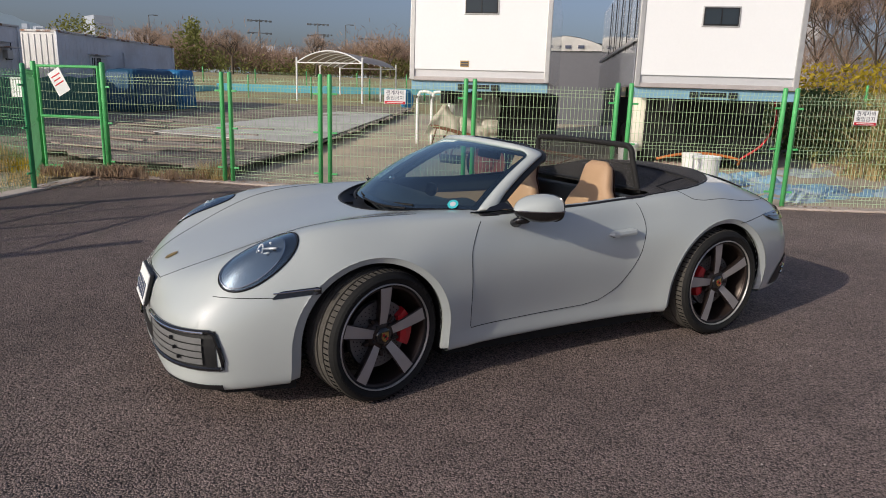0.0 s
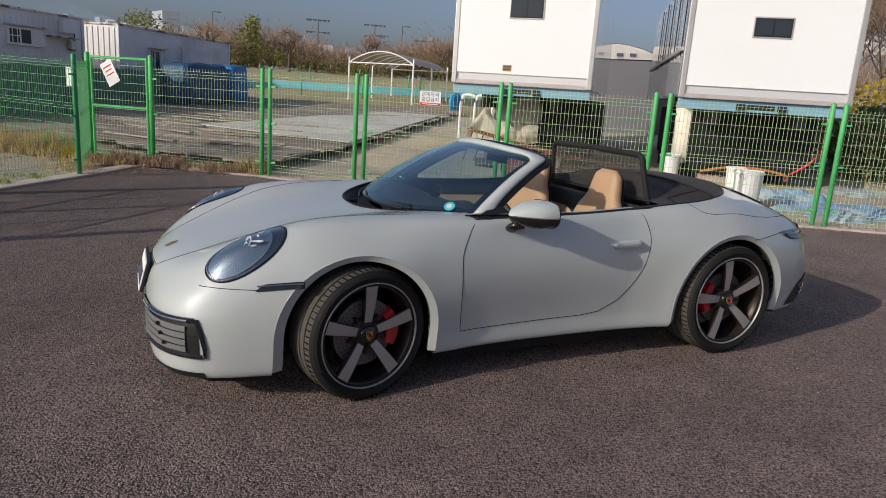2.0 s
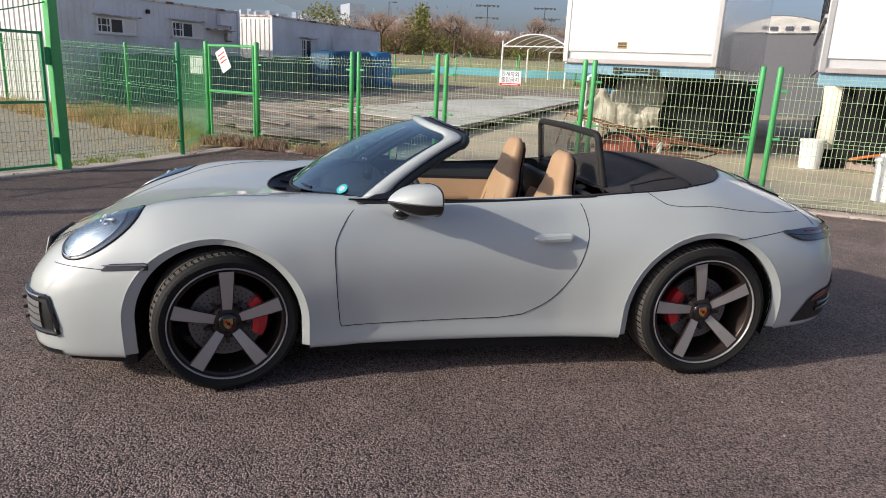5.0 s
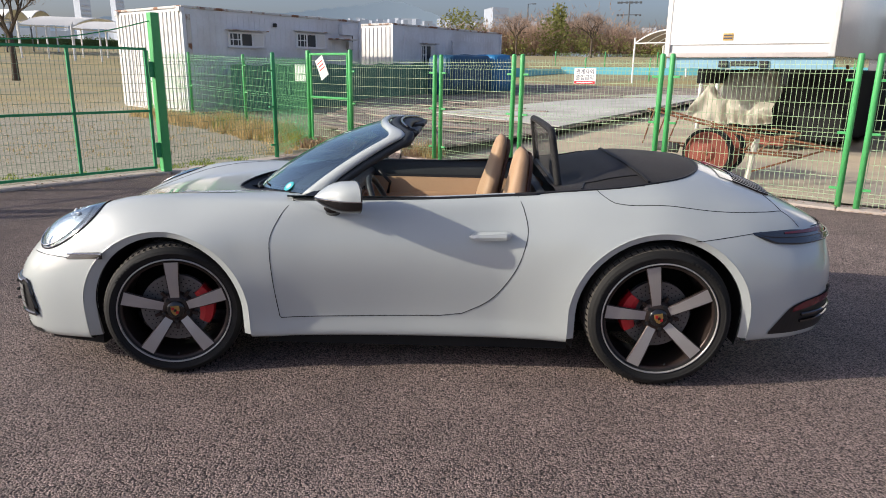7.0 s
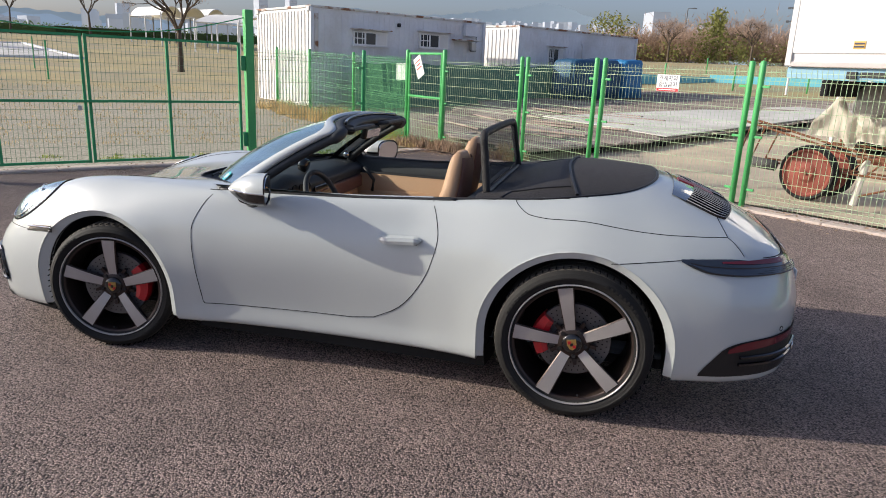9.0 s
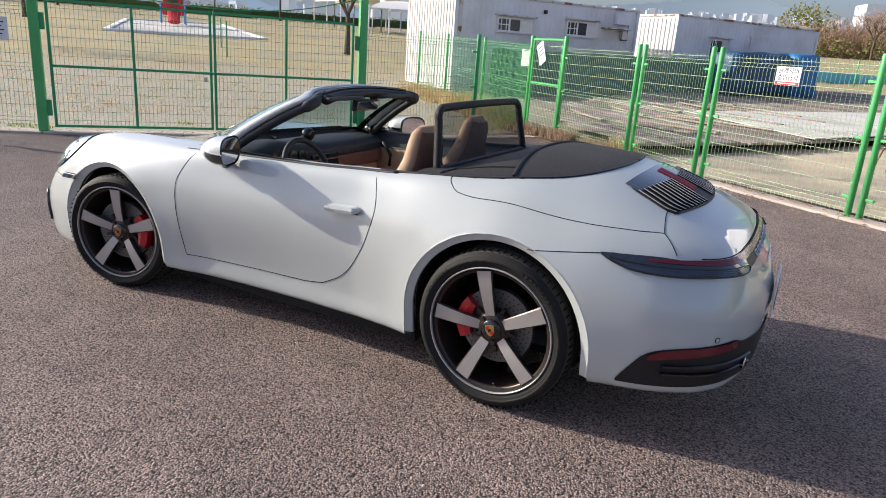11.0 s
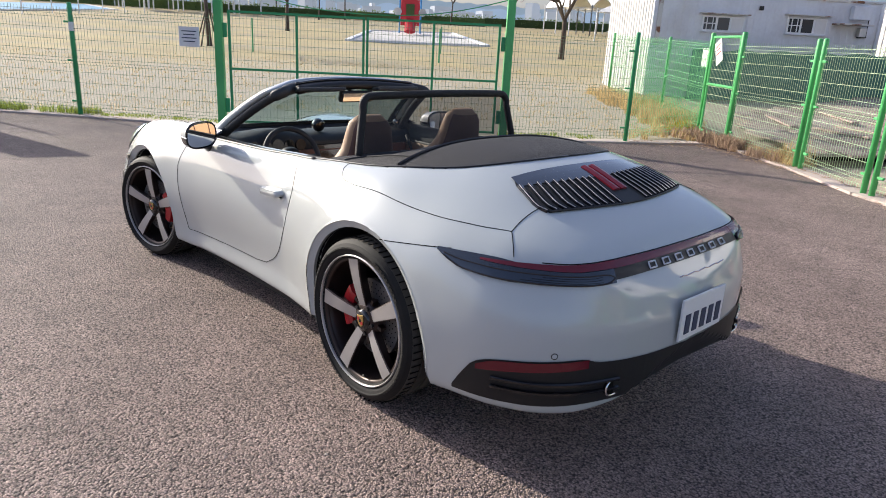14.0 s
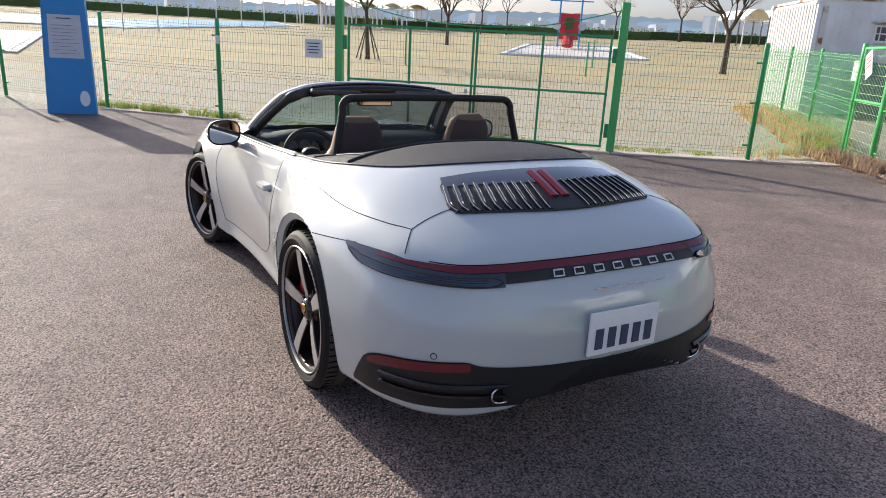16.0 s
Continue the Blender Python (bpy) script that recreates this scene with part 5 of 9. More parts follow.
def mast(az, r, top_el, heads, eye=(-2.5, -3.8)):
    x, y = eye[0] + r * math.cos(math.radians(az)), eye[1] + r * math.sin(math.radians(az))
    z1 = 1.53 + r * math.tan(math.radians(top_el))
    t = thing("lamp_mast", "tall grey steel lamp mast against the sky", "lamp mast", group="lamp masts", at=(x, y, ground_z(x, y)))
    part("pole", tube([(x, y, ground_z(x, y) - 0.2), (x, y, z1)], [0.16, 0.10], 8), M_MASTGREY, t)
    side = Vector((-math.sin(math.radians(az)), math.cos(math.radians(az)), 0))
    c = Vector((x, y, z1))
    if heads == 1:
        part("arm", tube([c, c - side * 1.0 + Vector((0, 0, 0.1))], 0.06, 6), M_MASTGREY, t)
        part("lamp_head", box(c - side * 1.3 + Vector((0, 0, 0.05)), (0.8, 0.35, 0.2), turn_z(math.atan2(side.y, side.x)), 0.05), M_MASTGREY, t)
    else:
        for dz in (-0.2, -2.3):
            part("crossbar", tube([c - side * 2.0 + Vector((0, 0, dz)), c + side * 2.0 + Vector((0, 0, dz))], 0.07, 6), M_MASTGREY, t)
            for q in ((-1.9, -1.2, 1.2, 1.9) if dz < -1 else (-1.9, -1.1, -0.3, 0.5, 1.4, 1.9)):
                part("floodlight", box(c + side * q + Vector((0, 0, dz - 0.05)), (0.42, 0.4, 0.34), turn_z(math.atan2(side.y, side.x)), 0.04), M_MASTGREY, t)


mast(84.0, 150, 5.15, 1)
mast(69.3, 150, 5.25, 1)
for az, el, r in ((76.0, 5.34, 130), (71.5, 5.28, 140), (67.5, 4.33, 150), (64.9, 3.9, 165), (71.06, 4.5, 170)):
    mast(az, r, el, 2)

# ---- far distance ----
# distance haze painted as glow on the far bank and hills
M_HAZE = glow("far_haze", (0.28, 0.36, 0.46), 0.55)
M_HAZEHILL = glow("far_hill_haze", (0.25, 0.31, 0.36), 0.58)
# added glow keeps the shaded faces of far buildings haze-pale
M_HAZYCITY = mat("hazy_far_buildings", (0.27, 0.29, 0.33), rough=0.9, var=0.04, scale=0.02, fine=0.2, island=0.35)
M_HAZYCITY.node_tree.nodes["Principled BSDF"].inputs["Emission Color"].default_value = (0.45, 0.50, 0.57, 1)
M_HAZYCITY.node_tree.nodes["Principled BSDF"].inputs["Emission Strength"].default_value = 0.34


def horizon_band(name, az0, az1, R, el_fn, material, label, el_low=-0.5):
    bm = bmesh.new()
    n = int(abs(az1 - az0) * 4)
    rows = []
    for k in range(n + 1):
        az = az0 + (az1 - az0) * k / n
        x, y = R * math.cos(math.radians(az)), R * math.sin(math.radians(az))
        rows.append((bm.verts.new((x, y, R * math.tan(math.radians(el_low)))), bm.verts.new((x, y, 1.5 + R * math.tan(math.radians(el_fn(az)))))))
    for a, b in zip(rows, rows[1:]):
        bm.faces.new((a[0], b[0], b[1], a[1]))
    return tagged(part(name, bm, material), label, "backdrop", kind="structure")


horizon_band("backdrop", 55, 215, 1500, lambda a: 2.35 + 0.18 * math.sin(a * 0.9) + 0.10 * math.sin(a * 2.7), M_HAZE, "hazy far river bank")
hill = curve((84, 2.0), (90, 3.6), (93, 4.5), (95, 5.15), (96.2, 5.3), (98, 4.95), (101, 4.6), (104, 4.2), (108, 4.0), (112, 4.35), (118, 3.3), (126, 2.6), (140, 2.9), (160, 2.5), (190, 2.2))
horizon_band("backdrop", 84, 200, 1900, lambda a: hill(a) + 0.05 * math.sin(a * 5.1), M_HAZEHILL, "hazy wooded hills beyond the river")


def city(n, az0, az1, R0, R1, el0, el1, w0, w1, seed, label):
    r3 = random.Random(seed)
    bm = bmesh.new()
    for _ in range(n):
        az, R = math.radians(r3.uniform(az0, az1)), r3.uniform(R0, R1)
        w, el = r3.uniform(w0, w1), r3.uniform(el0, el1)
        z = 1.5 + R * math.tan(math.radians(el))
        base = R * math.tan(math.radians(0.6))
        add_box(bm, Vector((R * math.cos(az), R * math.sin(az), (z + base) / 2)), (w, w * r3.uniform(0.5, 1.0), z - base), turn_z(r3.uniform(0, 3)))
    return tagged(part("far_city", bm, M_HAZYCITY), label, "city", kind="stuff")


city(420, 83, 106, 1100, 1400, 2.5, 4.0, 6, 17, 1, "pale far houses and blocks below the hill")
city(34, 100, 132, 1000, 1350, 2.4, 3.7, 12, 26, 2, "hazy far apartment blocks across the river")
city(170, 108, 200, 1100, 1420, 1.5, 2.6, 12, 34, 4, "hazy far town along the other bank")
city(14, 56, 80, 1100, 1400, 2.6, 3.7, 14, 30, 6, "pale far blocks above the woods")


def tower(az, R, wd, el, label):
    x, y = -2.5 + R * math.cos(math.radians(az)), -3.8 + R * math.sin(math.radians(az))
    z = 1.5 + R * math.tan(math.radians(el))
    t = thing("apartment_tower", label, "building", group="far towers", at=(x, y, 3.5))
    ang = turn_z(math.radians(az + 20))
    part("wall", box((x, y, z / 2), (wd, wd * 0.6, z), ang), M_HAZYCITY, t)
    side = Vector((math.cos(math.radians(az + 110)), math.sin(math.radians(az + 110)), 0))
    fr = Vector((math.cos(math.radians(az + 200)), math.sin(math.radians(az + 200)), 0))
    dx = Vector((math.cos(math.radians(az + 20)), math.sin(math.radians(az + 20)), 0))
    rows_ = max(4, int(z / 6))
    for i in range(rows_):
        part("window", box(Vector((x, y, z * (0.15 + 0.8 * i / rows_))) - dx * (wd / 2 + 0.2), (0.6, wd * 0.48, z / rows_ * 0.35), ang), M_CONT, t)


tower(87.4, 900, 34, 4.8, "pale far apartment tower above the houses")
tower(35.2, 160, 13, 9.5, "pale apartment tower behind bare trees")
tower(118.5, 950, 20, 4.6, "pale hazy apartment tower across the river")
tower(116.2, 1000, 18, 5.0, "pale hazy apartment tower across the river")

# ---- right-hand edge: shrubs, forsythia, bare trees ----
vy, fy, vo, fo, vb, fb = [], [], [], [], [], []
for k in range(60):
    az, r = math.radians(rnd.uniform(14, 42)), rnd.uniform(26, 33)
    x, y = -2.5 + r * math.cos(az), -3.8 + r * math.sin(az)
    leaves(vy, fy, (x, y, ground_z(x, y) + 1.9), (1.3, 1.3, 0.95), 120, 0.10, rnd, shell=0.2)
    leaves(vo, fo, (x, y, ground_z(x, y) + 1.0), (1.4, 1.4, 1.0), 150, 0.12, rnd, shell=0.1)
for k in range(80):
    az, r = math.radians(rnd.uniform(12, 34)), rnd.uniform(17, 25)
    x, y = -2.5 + r * math.cos(az), -3.8 + r * math.sin(az)
    if az > math.radians(31) and r < 20:
        continue
    leaves(vo, fo, (x, y, ground_z(x, y) + 0.6), (1.2, 1.2, 0.85), 190, 0.085, rnd, shell=0.2)
    twigs(vt := [] if k == 0 else vt, ft := [] if k == 0 else ft, (x, y, ground_z(x, y) + 0.9), (1.0, 1.0, 0.8), 70, 0.6, 0.01, rnd)
for k in range(46):
    az, r = math.radians(rnd.uniform(20, 41)), rnd.uniform(35, 40)
    x, y = -2.5 + r * math.cos(az), -3.8 + r * math.sin(az)
    twigs(vb, fb, (x, y, ground_z(x, y) + rnd.uniform(1.6, 4.2)), (1.6, 1.6, 1.3), 170, 1.3, 0.012, rnd)
# bushes close behind the fence and the dark growth beyond them
vn, fn, vd, fd = [], [], [], []
for k in range(20):
    x, y = rnd.uniform(12.2, 15.5), rnd.uniform(3.4, 4.7)
    h = rnd.uniform(0.45, 0.75) * (0.7 if x < 12.8 else 1.0)
    leaves(vn, fn, (x, y, ground_z(x, y) + h * 0.8), (0.5, 0.5, h), 260, 0.045, rnd, shell=0.1)
    twigs(vt, ft, (x, y, ground_z(x, y) + h), (0.5, 0.5, 0.5), 60, 0.5, 0.006, rnd)
for k in range(12):
    x, y = rnd.uniform(13.8, 17.0), rnd.uniform(6.6, 8.6)
    leaves(vd, fd, (x, y, ground_z(x, y) + 0.9), (0.8, 0.8, 0.95), 420, 0.07, rnd, shell=0.1)
cloud("fence_bush", vn, fn, M_LEAFGREEN, "yellow-green bushes close behind the fence", "bushes")
cloud("dark_growth", vd, fd, M_LEAFDARK, "dark evergreen growth beside the truck", "bushes")
cloud("bare_thicket", vb, fb, M_TWIG, "bare pinkish brown thicket on the bank", "thicket")
cloud("forsythia", vy, fy, M_LEAFYELLOW, "yellow flowering forsythia bushes", "bushes")
cloud("shrubs", vo, fo, M_LEAFGREEN, "olive green shrubs on the bank", "shrubs")
cloud("brush", vt, ft, M_DRYGRASS, "dry tan brush among the shrubs", "brush")
for k, (az, r, h) in enumerate(((31.5, 34, 6.4), (33.2, 36, 7.0), (35.0, 38, 7.2), (29.5, 35, 6.6), (27.5, 36, 6.8), (25.0, 34, 6.5))):
    x, y = -2.5 + r * math.cos(math.radians(az)), -3.8 + r * math.sin(math.radians(az))
    bare_tree((x, y, ground_z(x, y)), h, 0.075, 70 + k, "bare grey tree above the yellow bushes", depth=5, group="bare trees on the bank", twig=1.0)
for k in range(6):
    a, b = (12.5 + 2.2 * k * 0.75, 12.0 - 2.2 * k * 0.66), (12.5 + 2.2 * (k + 1) * 0.75, 12.0 - 2.2 * (k + 1) * 0.66)
    fence_panel(a, b, posts=(True, k == 5), ph=1.9, label="green wire fence at the foot of the bank")


# ---- signs, board, clutter ----
def sign_frame(p, along, w, h, tilt=0.0):
    """The pose of a flat sign whose face looks to the lot: local x along the fence, z up, -y outwards."""
    d = Vector((*along, 0)).normalized()
    return Matrix.Translation(p) @ turn_z(math.atan2(d.y, d.x)) @ Matrix.Rotation(tilt, 4, "Y")


def lettering(text, m, size, material, parent, name="lettering"):
    cu = bpy.data.curves.new(name, "FONT")
    cu.body, cu.size, cu.align_x, cu.align_y, cu.extrude, cu.resolution_u = text, size, "CENTER", "CENTER", 0.0015, 3
    tmp = bpy.data.objects.new(name, cu)
    scene.collection.objects.link(tmp)
    me = bpy.data.meshes.new_from_object(tmp.evaluated_get(bpy.context.evaluated_depsgraph_get()))
    bpy.data.objects.remove(tmp)
    me.transform(m @ Matrix.Rotation(math.pi / 2, 4, "X"))
    me.materials.clear()
    me.materials.append(material)
    ob = new(name, me)
    ob.parent = parent
    ob.matrix_parent_inverse = parent.matrix_basis.inverted()
    return ob


def keep_out_sign(p, along):
    m = sign_frame(Vector(p), along, 0.45, 0.3) @ Matrix.Scale(0.73, 4)
    t = thing("warning_sign", "white keep-out sign with a red band, wired to the fence", "sign", group="fence signs", at=p)
    def flat(cx, cz, w, h, y, material, name):
        bm = box((0, 0, 0), (w, 0.006, h), None, 0.001)
        bmesh.ops.transform(bm, matrix=m @ Matrix.Translation((cx, y, cz)), verts=bm.verts[:])
        part(name, bm, material, t)
    flat(0, 0, 0.46, 0.30, 0.0, M_WHITE, "plate")
    flat(0, -0.118, 0.44, 0.055, -0.004, M_SIGNRED, "red_band")
    lettering("\uad00\uacc4\uc790\uc678", m @ Matrix.Translation((0, -0.005, 0.080)), 0.105, M_INK, t)
    lettering("\ucd9c\uc785\uae08\uc9c0", m @ Matrix.Translation((0, -0.005, -0.030)), 0.105, M_INK, t)
    flat(0, -0.118, 0.34, 0.014, -0.008, M_WHITE, "small_print_bar")


FD = (0.82, -0.57)
keep_out_sign((1.95, 5.93, 1.49), FD)
keep_out_sign((7.86, 2.10, 1.40), (0.856, -0.517))


def notice(p, along, w, h, tilt, label, bars=4, material=None):
    m = sign_frame(Vector(p), along, w, h, tilt)
    t = thing("paper_notice", label, "notice", group="paper notices", at=p)
    bm = box((0, 0, 0), (w, 0.004, h), None, 0.0008)
    bmesh.ops.transform(bm, matrix=m, verts=bm.verts[:])
    part("sheet", bm, material or M_WHITE, t)
    for k in range(bars):
        bm = box((0, 0, 0), (w * (0.72 - 0.16 * (k % 2)), 0.003, h * 0.05), None)
        bmesh.ops.transform(bm, matrix=m @ Matrix.Translation((0, -0.004, h * (0.28 - 0.17 * k))), verts=bm.verts[:])
        part("print_bar", bm, M_SIGNRED if bars == 3 else M_INK, t)


notice((-2.60, 9.66, 1.56), (0.75, -0.66), 0.26, 0.42, radians(-28), "tilted white notice with red print on the wicket gate", 3)
notice((-3.20, 10.36, 1.45), (-0.70, 0.72), 0.42, 0.34, 0.0, "blank white board on the inner fence", 0)
notice((-7.45, 2.02, 1.37), (0.78, 0.63), 0.34, 0.30, 0.0, "white printed notice on the fence beside the gate", 4)
# white tape round a fence post
t = thing("post_tape", "white tape wrapped round a fence post", "tape", at=(J[0], J[1], 1.4))
part("wrap", tube([(J[0], J[1], 1.36), (J[0], J[1], 1.50)], 0.040, 12), M_WHITE, t)

# blue notice board standing on the asphalt
bb = thing("notice_board", "tall blue steel notice board with a pasted sheet", "notice board", at=(-10.27, -1.6, 0))
bd = Vector((0.31, 0.95, 0)).normalized()
bn = Vector((bd.y, -bd.x, 0))
bo = Vector((-10.27, -1.62, 0))
rows = []
for z, w in ((0.0, 0.415), (0.6, 0.40), (1.4, 0.375), (2.25, 0.35)):
    o = bo - bn * 0.10 * z / 2.25
    rows.append([o - bd * w + bn * 0.05 + Vector((0, 0, z)), o + bd * w + bn * 0.05 + Vector((0, 0, z)), o + bd * w - bn * 0.05 + Vector((0, 0, z)), o - bd * w - bn * 0.05 + Vector((0, 0, z))])
part("panel", loft(rows), M_BOARD, bb)
def on_board(u, z, off):
    return bo - bn * 0.10 * z / 2.25 + bd * u + bn * (0.05 + off) + Vector((0, 0, z))
part("pasted_sheet", loft([[on_board(-0.29, 0.98, 0.004), on_board(0.29, 0.98, 0.004), on_board(0.27, 1.72, 0.004), on_board(-0.27, 1.72, 0.004)], [on_board(-0.29, 0.98, 0.007), on_board(0.29, 0.98, 0.007), on_board(0.27, 1.72, 0.007), on_board(-0.27, 1.72, 0.007)]]), mat("grey_sheet", (0.55, 0.57, 0.62), rough=0.7, var=0.05), bb, "pale grey printed sheet")
for k in range(9):
    z = 1.06 + 0.06 * k
    part("print_bar", tube([on_board(-0.22, z, 0.009), on_board(0.22 - 0.05 * (k % 3), z, 0.009)], 0.0035, 4), M_INK, bb)
part("title_bar", tube([on_board(-0.12, 1.66, 0.009), on_board(0.12, 1.66, 0.009)], 0.010, 4), M_INK, bb)
# white shape on the panel paints the light seen through a hole
sh = [on_board(0.24 + 0.085 * math.cos(a), 0.27 + (0.15 if math.sin(a) > 0 else 0.13) * math.sin(a) + 0.0, 0.003) for a in [2 * math.pi * k / 20 for k in range(20)]]
part("cutout", loft([sh, [p + bn * 0.004 for p in sh]]), M_WHITE, bb, "white rounded shape standing for light through a cut-out")

# slack cable from the gate post to the middle of the gate
mid_g = (vl + vr_) / 2
cab = thing("steel_cable", "thin slack steel cable over the double gate", "cable", at=(HR[0], HR[1], 2.2))
for e, zt_ in ((HR, 2.18), (HL, 2.22)):
    A, B = Vector((e[0], e[1], zt_)), Vector((mid_g.x, mid_g.y, 1.84))
    part("strand", tube([A.lerp(B, k / 12) - Vector((0, 0, 0.10 * math.sin(math.pi * k / 12))) for k in range(13)], 0.008, 5), M_GREEN_DK, cab)
gl_ = thing("gate_lock", "small steel padlock and bolt on the gate", "padlock", at=(mid_g.x, mid_g.y, 0.9))
part("bolt", box((mid_g.x + 0.03, mid_g.y - 0.03, 0.92), (0.5, 0.03, 0.035), turn_z(math.atan2(gd.y, gd.x)), 0.006), M_GREEN_DK, gl_)
part("lock", box((mid_g.x - 0.05, mid_g.y - 0.10, 0.83), (0.05, 0.03, 0.07), turn_z(math.atan2(gd.y, gd.x)), 0.01), M_ALU, gl_)

# yellow plate on the truck
part("yellow_plate", box(T1c + Td * 1.22 - Tb * 0.02 + Vector((0, 0, 2.22)), (0.19, 0.012, 0.13), Ta, 0.003), M_GOLD, T1, "small yellow plate with dark bars")
for k in range(2):
    part("plate_bar", box(T1c + Td * 1.22 - Tb * 0.03 + Vector((0, 0, 2.245 - 0.05 * k)), (0.16, 0.008, 0.028), Ta), M_INK, T1)
# side wall details of the right-hand truck
for k in range(5):
    part("side_seam", box(T2c - T2d * 0.004 + T2b * (0.6 + 1.4 * k) + Vector((0, 0, 3.05)), (0.02, 0.03, 2.3), T2a), M_DARKVOID, T2)
part("side_band", box(T2c - T2d * 0.006 + T2b * 4.5 + Vector((0, 0, 2.25)), (0.02, 8.6, 0.75), T2a), mat("grey_band", (0.26, 0.27, 0.30), rough=0.2, coat=0.5, var=0.08), T2)
part("side_rail", box(T2c - T2d * 0.02 + T2b * 4.5 + Vector((0, 0, 2.75)), (0.05, 8.6, 0.06), T2a), M_ALU, T2)


# wheeled cart with a rusty red drum
def at_ground(x, y):
    return ground_z(x, y) + 0.045


CX, CY = 3.95, 6.32
cz = at_ground(CX, CY)
ct = thing("drum_cart", "rusty cart with two red-hubbed wheels and a thin rod frame", "cart", at=(CX, CY, cz))
M_OXIDE = mat("red_oxide", (0.24, 0.062, 0.042), rough=0.7, var=0.25, scale=6)
cdir, cnr = Vector((0.80, -0.60, 0)), Vector((0.60, 0.80, 0))
org = Vector((CX, CY, cz))
for q in (0.0, 0.62):
    c = org + cnr * q + Vector((0, 0, 0.372))
    m = Matrix.Translation(c) @ turn_z(math.atan2(cdir.y, cdir.x))
    bm = revolve([(0.005, -0.10), (0.09, -0.095), (0.14, -0.06), (0.27, -0.045), (0.305, -0.075), (0.325, -0.07), (0.325, 0.07), (0.005, 0.07)], 36)
    bmesh.ops.transform(bm, matrix=m, verts=bm.verts[:])
    wl = part("wheel_hub", bm, M_OXIDE, ct, "faded red dished wheel hub", smooth=False)
    bm = revolve([(0.32, -0.07), (0.35, -0.085), (0.37, -0.06), (0.375, 0.0), (0.37, 0.06), (0.35, 0.085), (0.32, 0.07)], 36, True)
    bmesh.ops.transform(bm, matrix=m, verts=bm.verts[:])
    part("tyre", bm, M_RUBBER, wl, "worn black tyre")
part("axle", tube([org - cnr * 0.12 + Vector((0, 0, 0.372)), org + cnr * 0.75 + Vector((0, 0, 0.372))], 0.025, 8), M_RUST, ct)
for o in (0.12, 0.50):
    part("shaft", tube([org - cdir * 1.05 + cnr * o + Vector((0, 0, 0.98)), org + cdir * 0.45 + cnr * o + Vector((0, 0, 0.66)), org + cdir * 1.7 + cnr * o + Vector((0, 0, 0.52))], 0.016, 6), M_RUST, ct)
    part("lower_shaft", tube([org - cdir * 0.85 + cnr * o + Vector((0, 0, 0.44)), org + cdir * 1.2 + cnr * o + Vector((0, 0, 0.40))], 0.014, 6), M_RUST, ct)
for q in (-0.95, -0.75, -0.55, 0.62, 0.82, 1.05):
    part("rung", tube([org + cdir * q + cnr * 0.12 + Vector((0, 0, 0.76 - 0.2 * q)), org + cdir * q + cnr * 0.50 + Vector((0, 0, 0.76 - 0.2 * q))], 0.012, 6), M_RUST, ct)
    part("strut", tube([org + cdir * q + cnr * 0.12 + Vector((0, 0, 0.75 - 0.2 * q)), org + cdir * (q - 0.14) + cnr * 0.12 + Vector((0, 0, 0.43))], 0.012, 6), M_RUST, ct)
part("roller", tube([org - cdir * 0.85 + cnr * 0.05 + Vector((0, 0, 0.42)), org - cdir * 0.48 + cnr * 0.05 + Vector((0, 0, 0.40))], 0.075, 14), mat("grey_rubber", (0.09, 0.085, 0.08), rough=0.8, var=0.2), ct, "dark grey roller", smooth=True)
part("prop", tube([org + cdir * 0.62 + cnr * 0.2 + Vector((0, 0, 0.64)), org + cdir * 0.55 + cnr * 0.2 + Vector((0, 0, 0.0))], 0.045, 8), M_CLOTH, ct)
part("brace", tube([org + cdir * 0.58 + cnr * 0.2 + Vector((0, 0, 0.12)), org + cdir * 1.5 + cnr * 0.3 + Vector((0, 0, 0.50))], 0.014, 6), M_RUST, ct)

# machine under a dirty cloth
ML, MR = Vector((5.22, 10.75, 0)), Vector((6.62, 9.70, 0))
md = (MR - ML).normalized()
mn = Vector((md.y, -md.x, 0))
bz = at_ground(6.0, 10.3)
cl = thing("covered_machine", "machine with a grey tank, hung with a dirty white cloth", "covered machine", at=(6.0, 10.3, bz))
M_TANK = mat("grey_tank", (0.33, 0.32, 0.29), rough=0.55, var=0.18, scale=5)
tank = []
for k in range(9):
    t = -1 + 2 * k / 8
    g = max(0.05, 1 - abs(t) ** 8) ** 0.5
    c = ML.lerp(MR, 0.56 + 0.36 * t) - mn * 0.32
    tank.append([c + mn * (0.42 * g * math.copysign(abs(math.cos(a)) ** 0.7, math.cos(a))) + Vector((0, 0, bz + 1.16 + 0.36 * g * math.copysign(abs(math.sin(a)) ** 0.7, math.sin(a)) + 0.05 * t)) for a in [2 * math.pi * i / 28 for i in range(28)]])
part("tank", loft(tank), M_TANK, cl, "weathered grey tank", smooth=True)


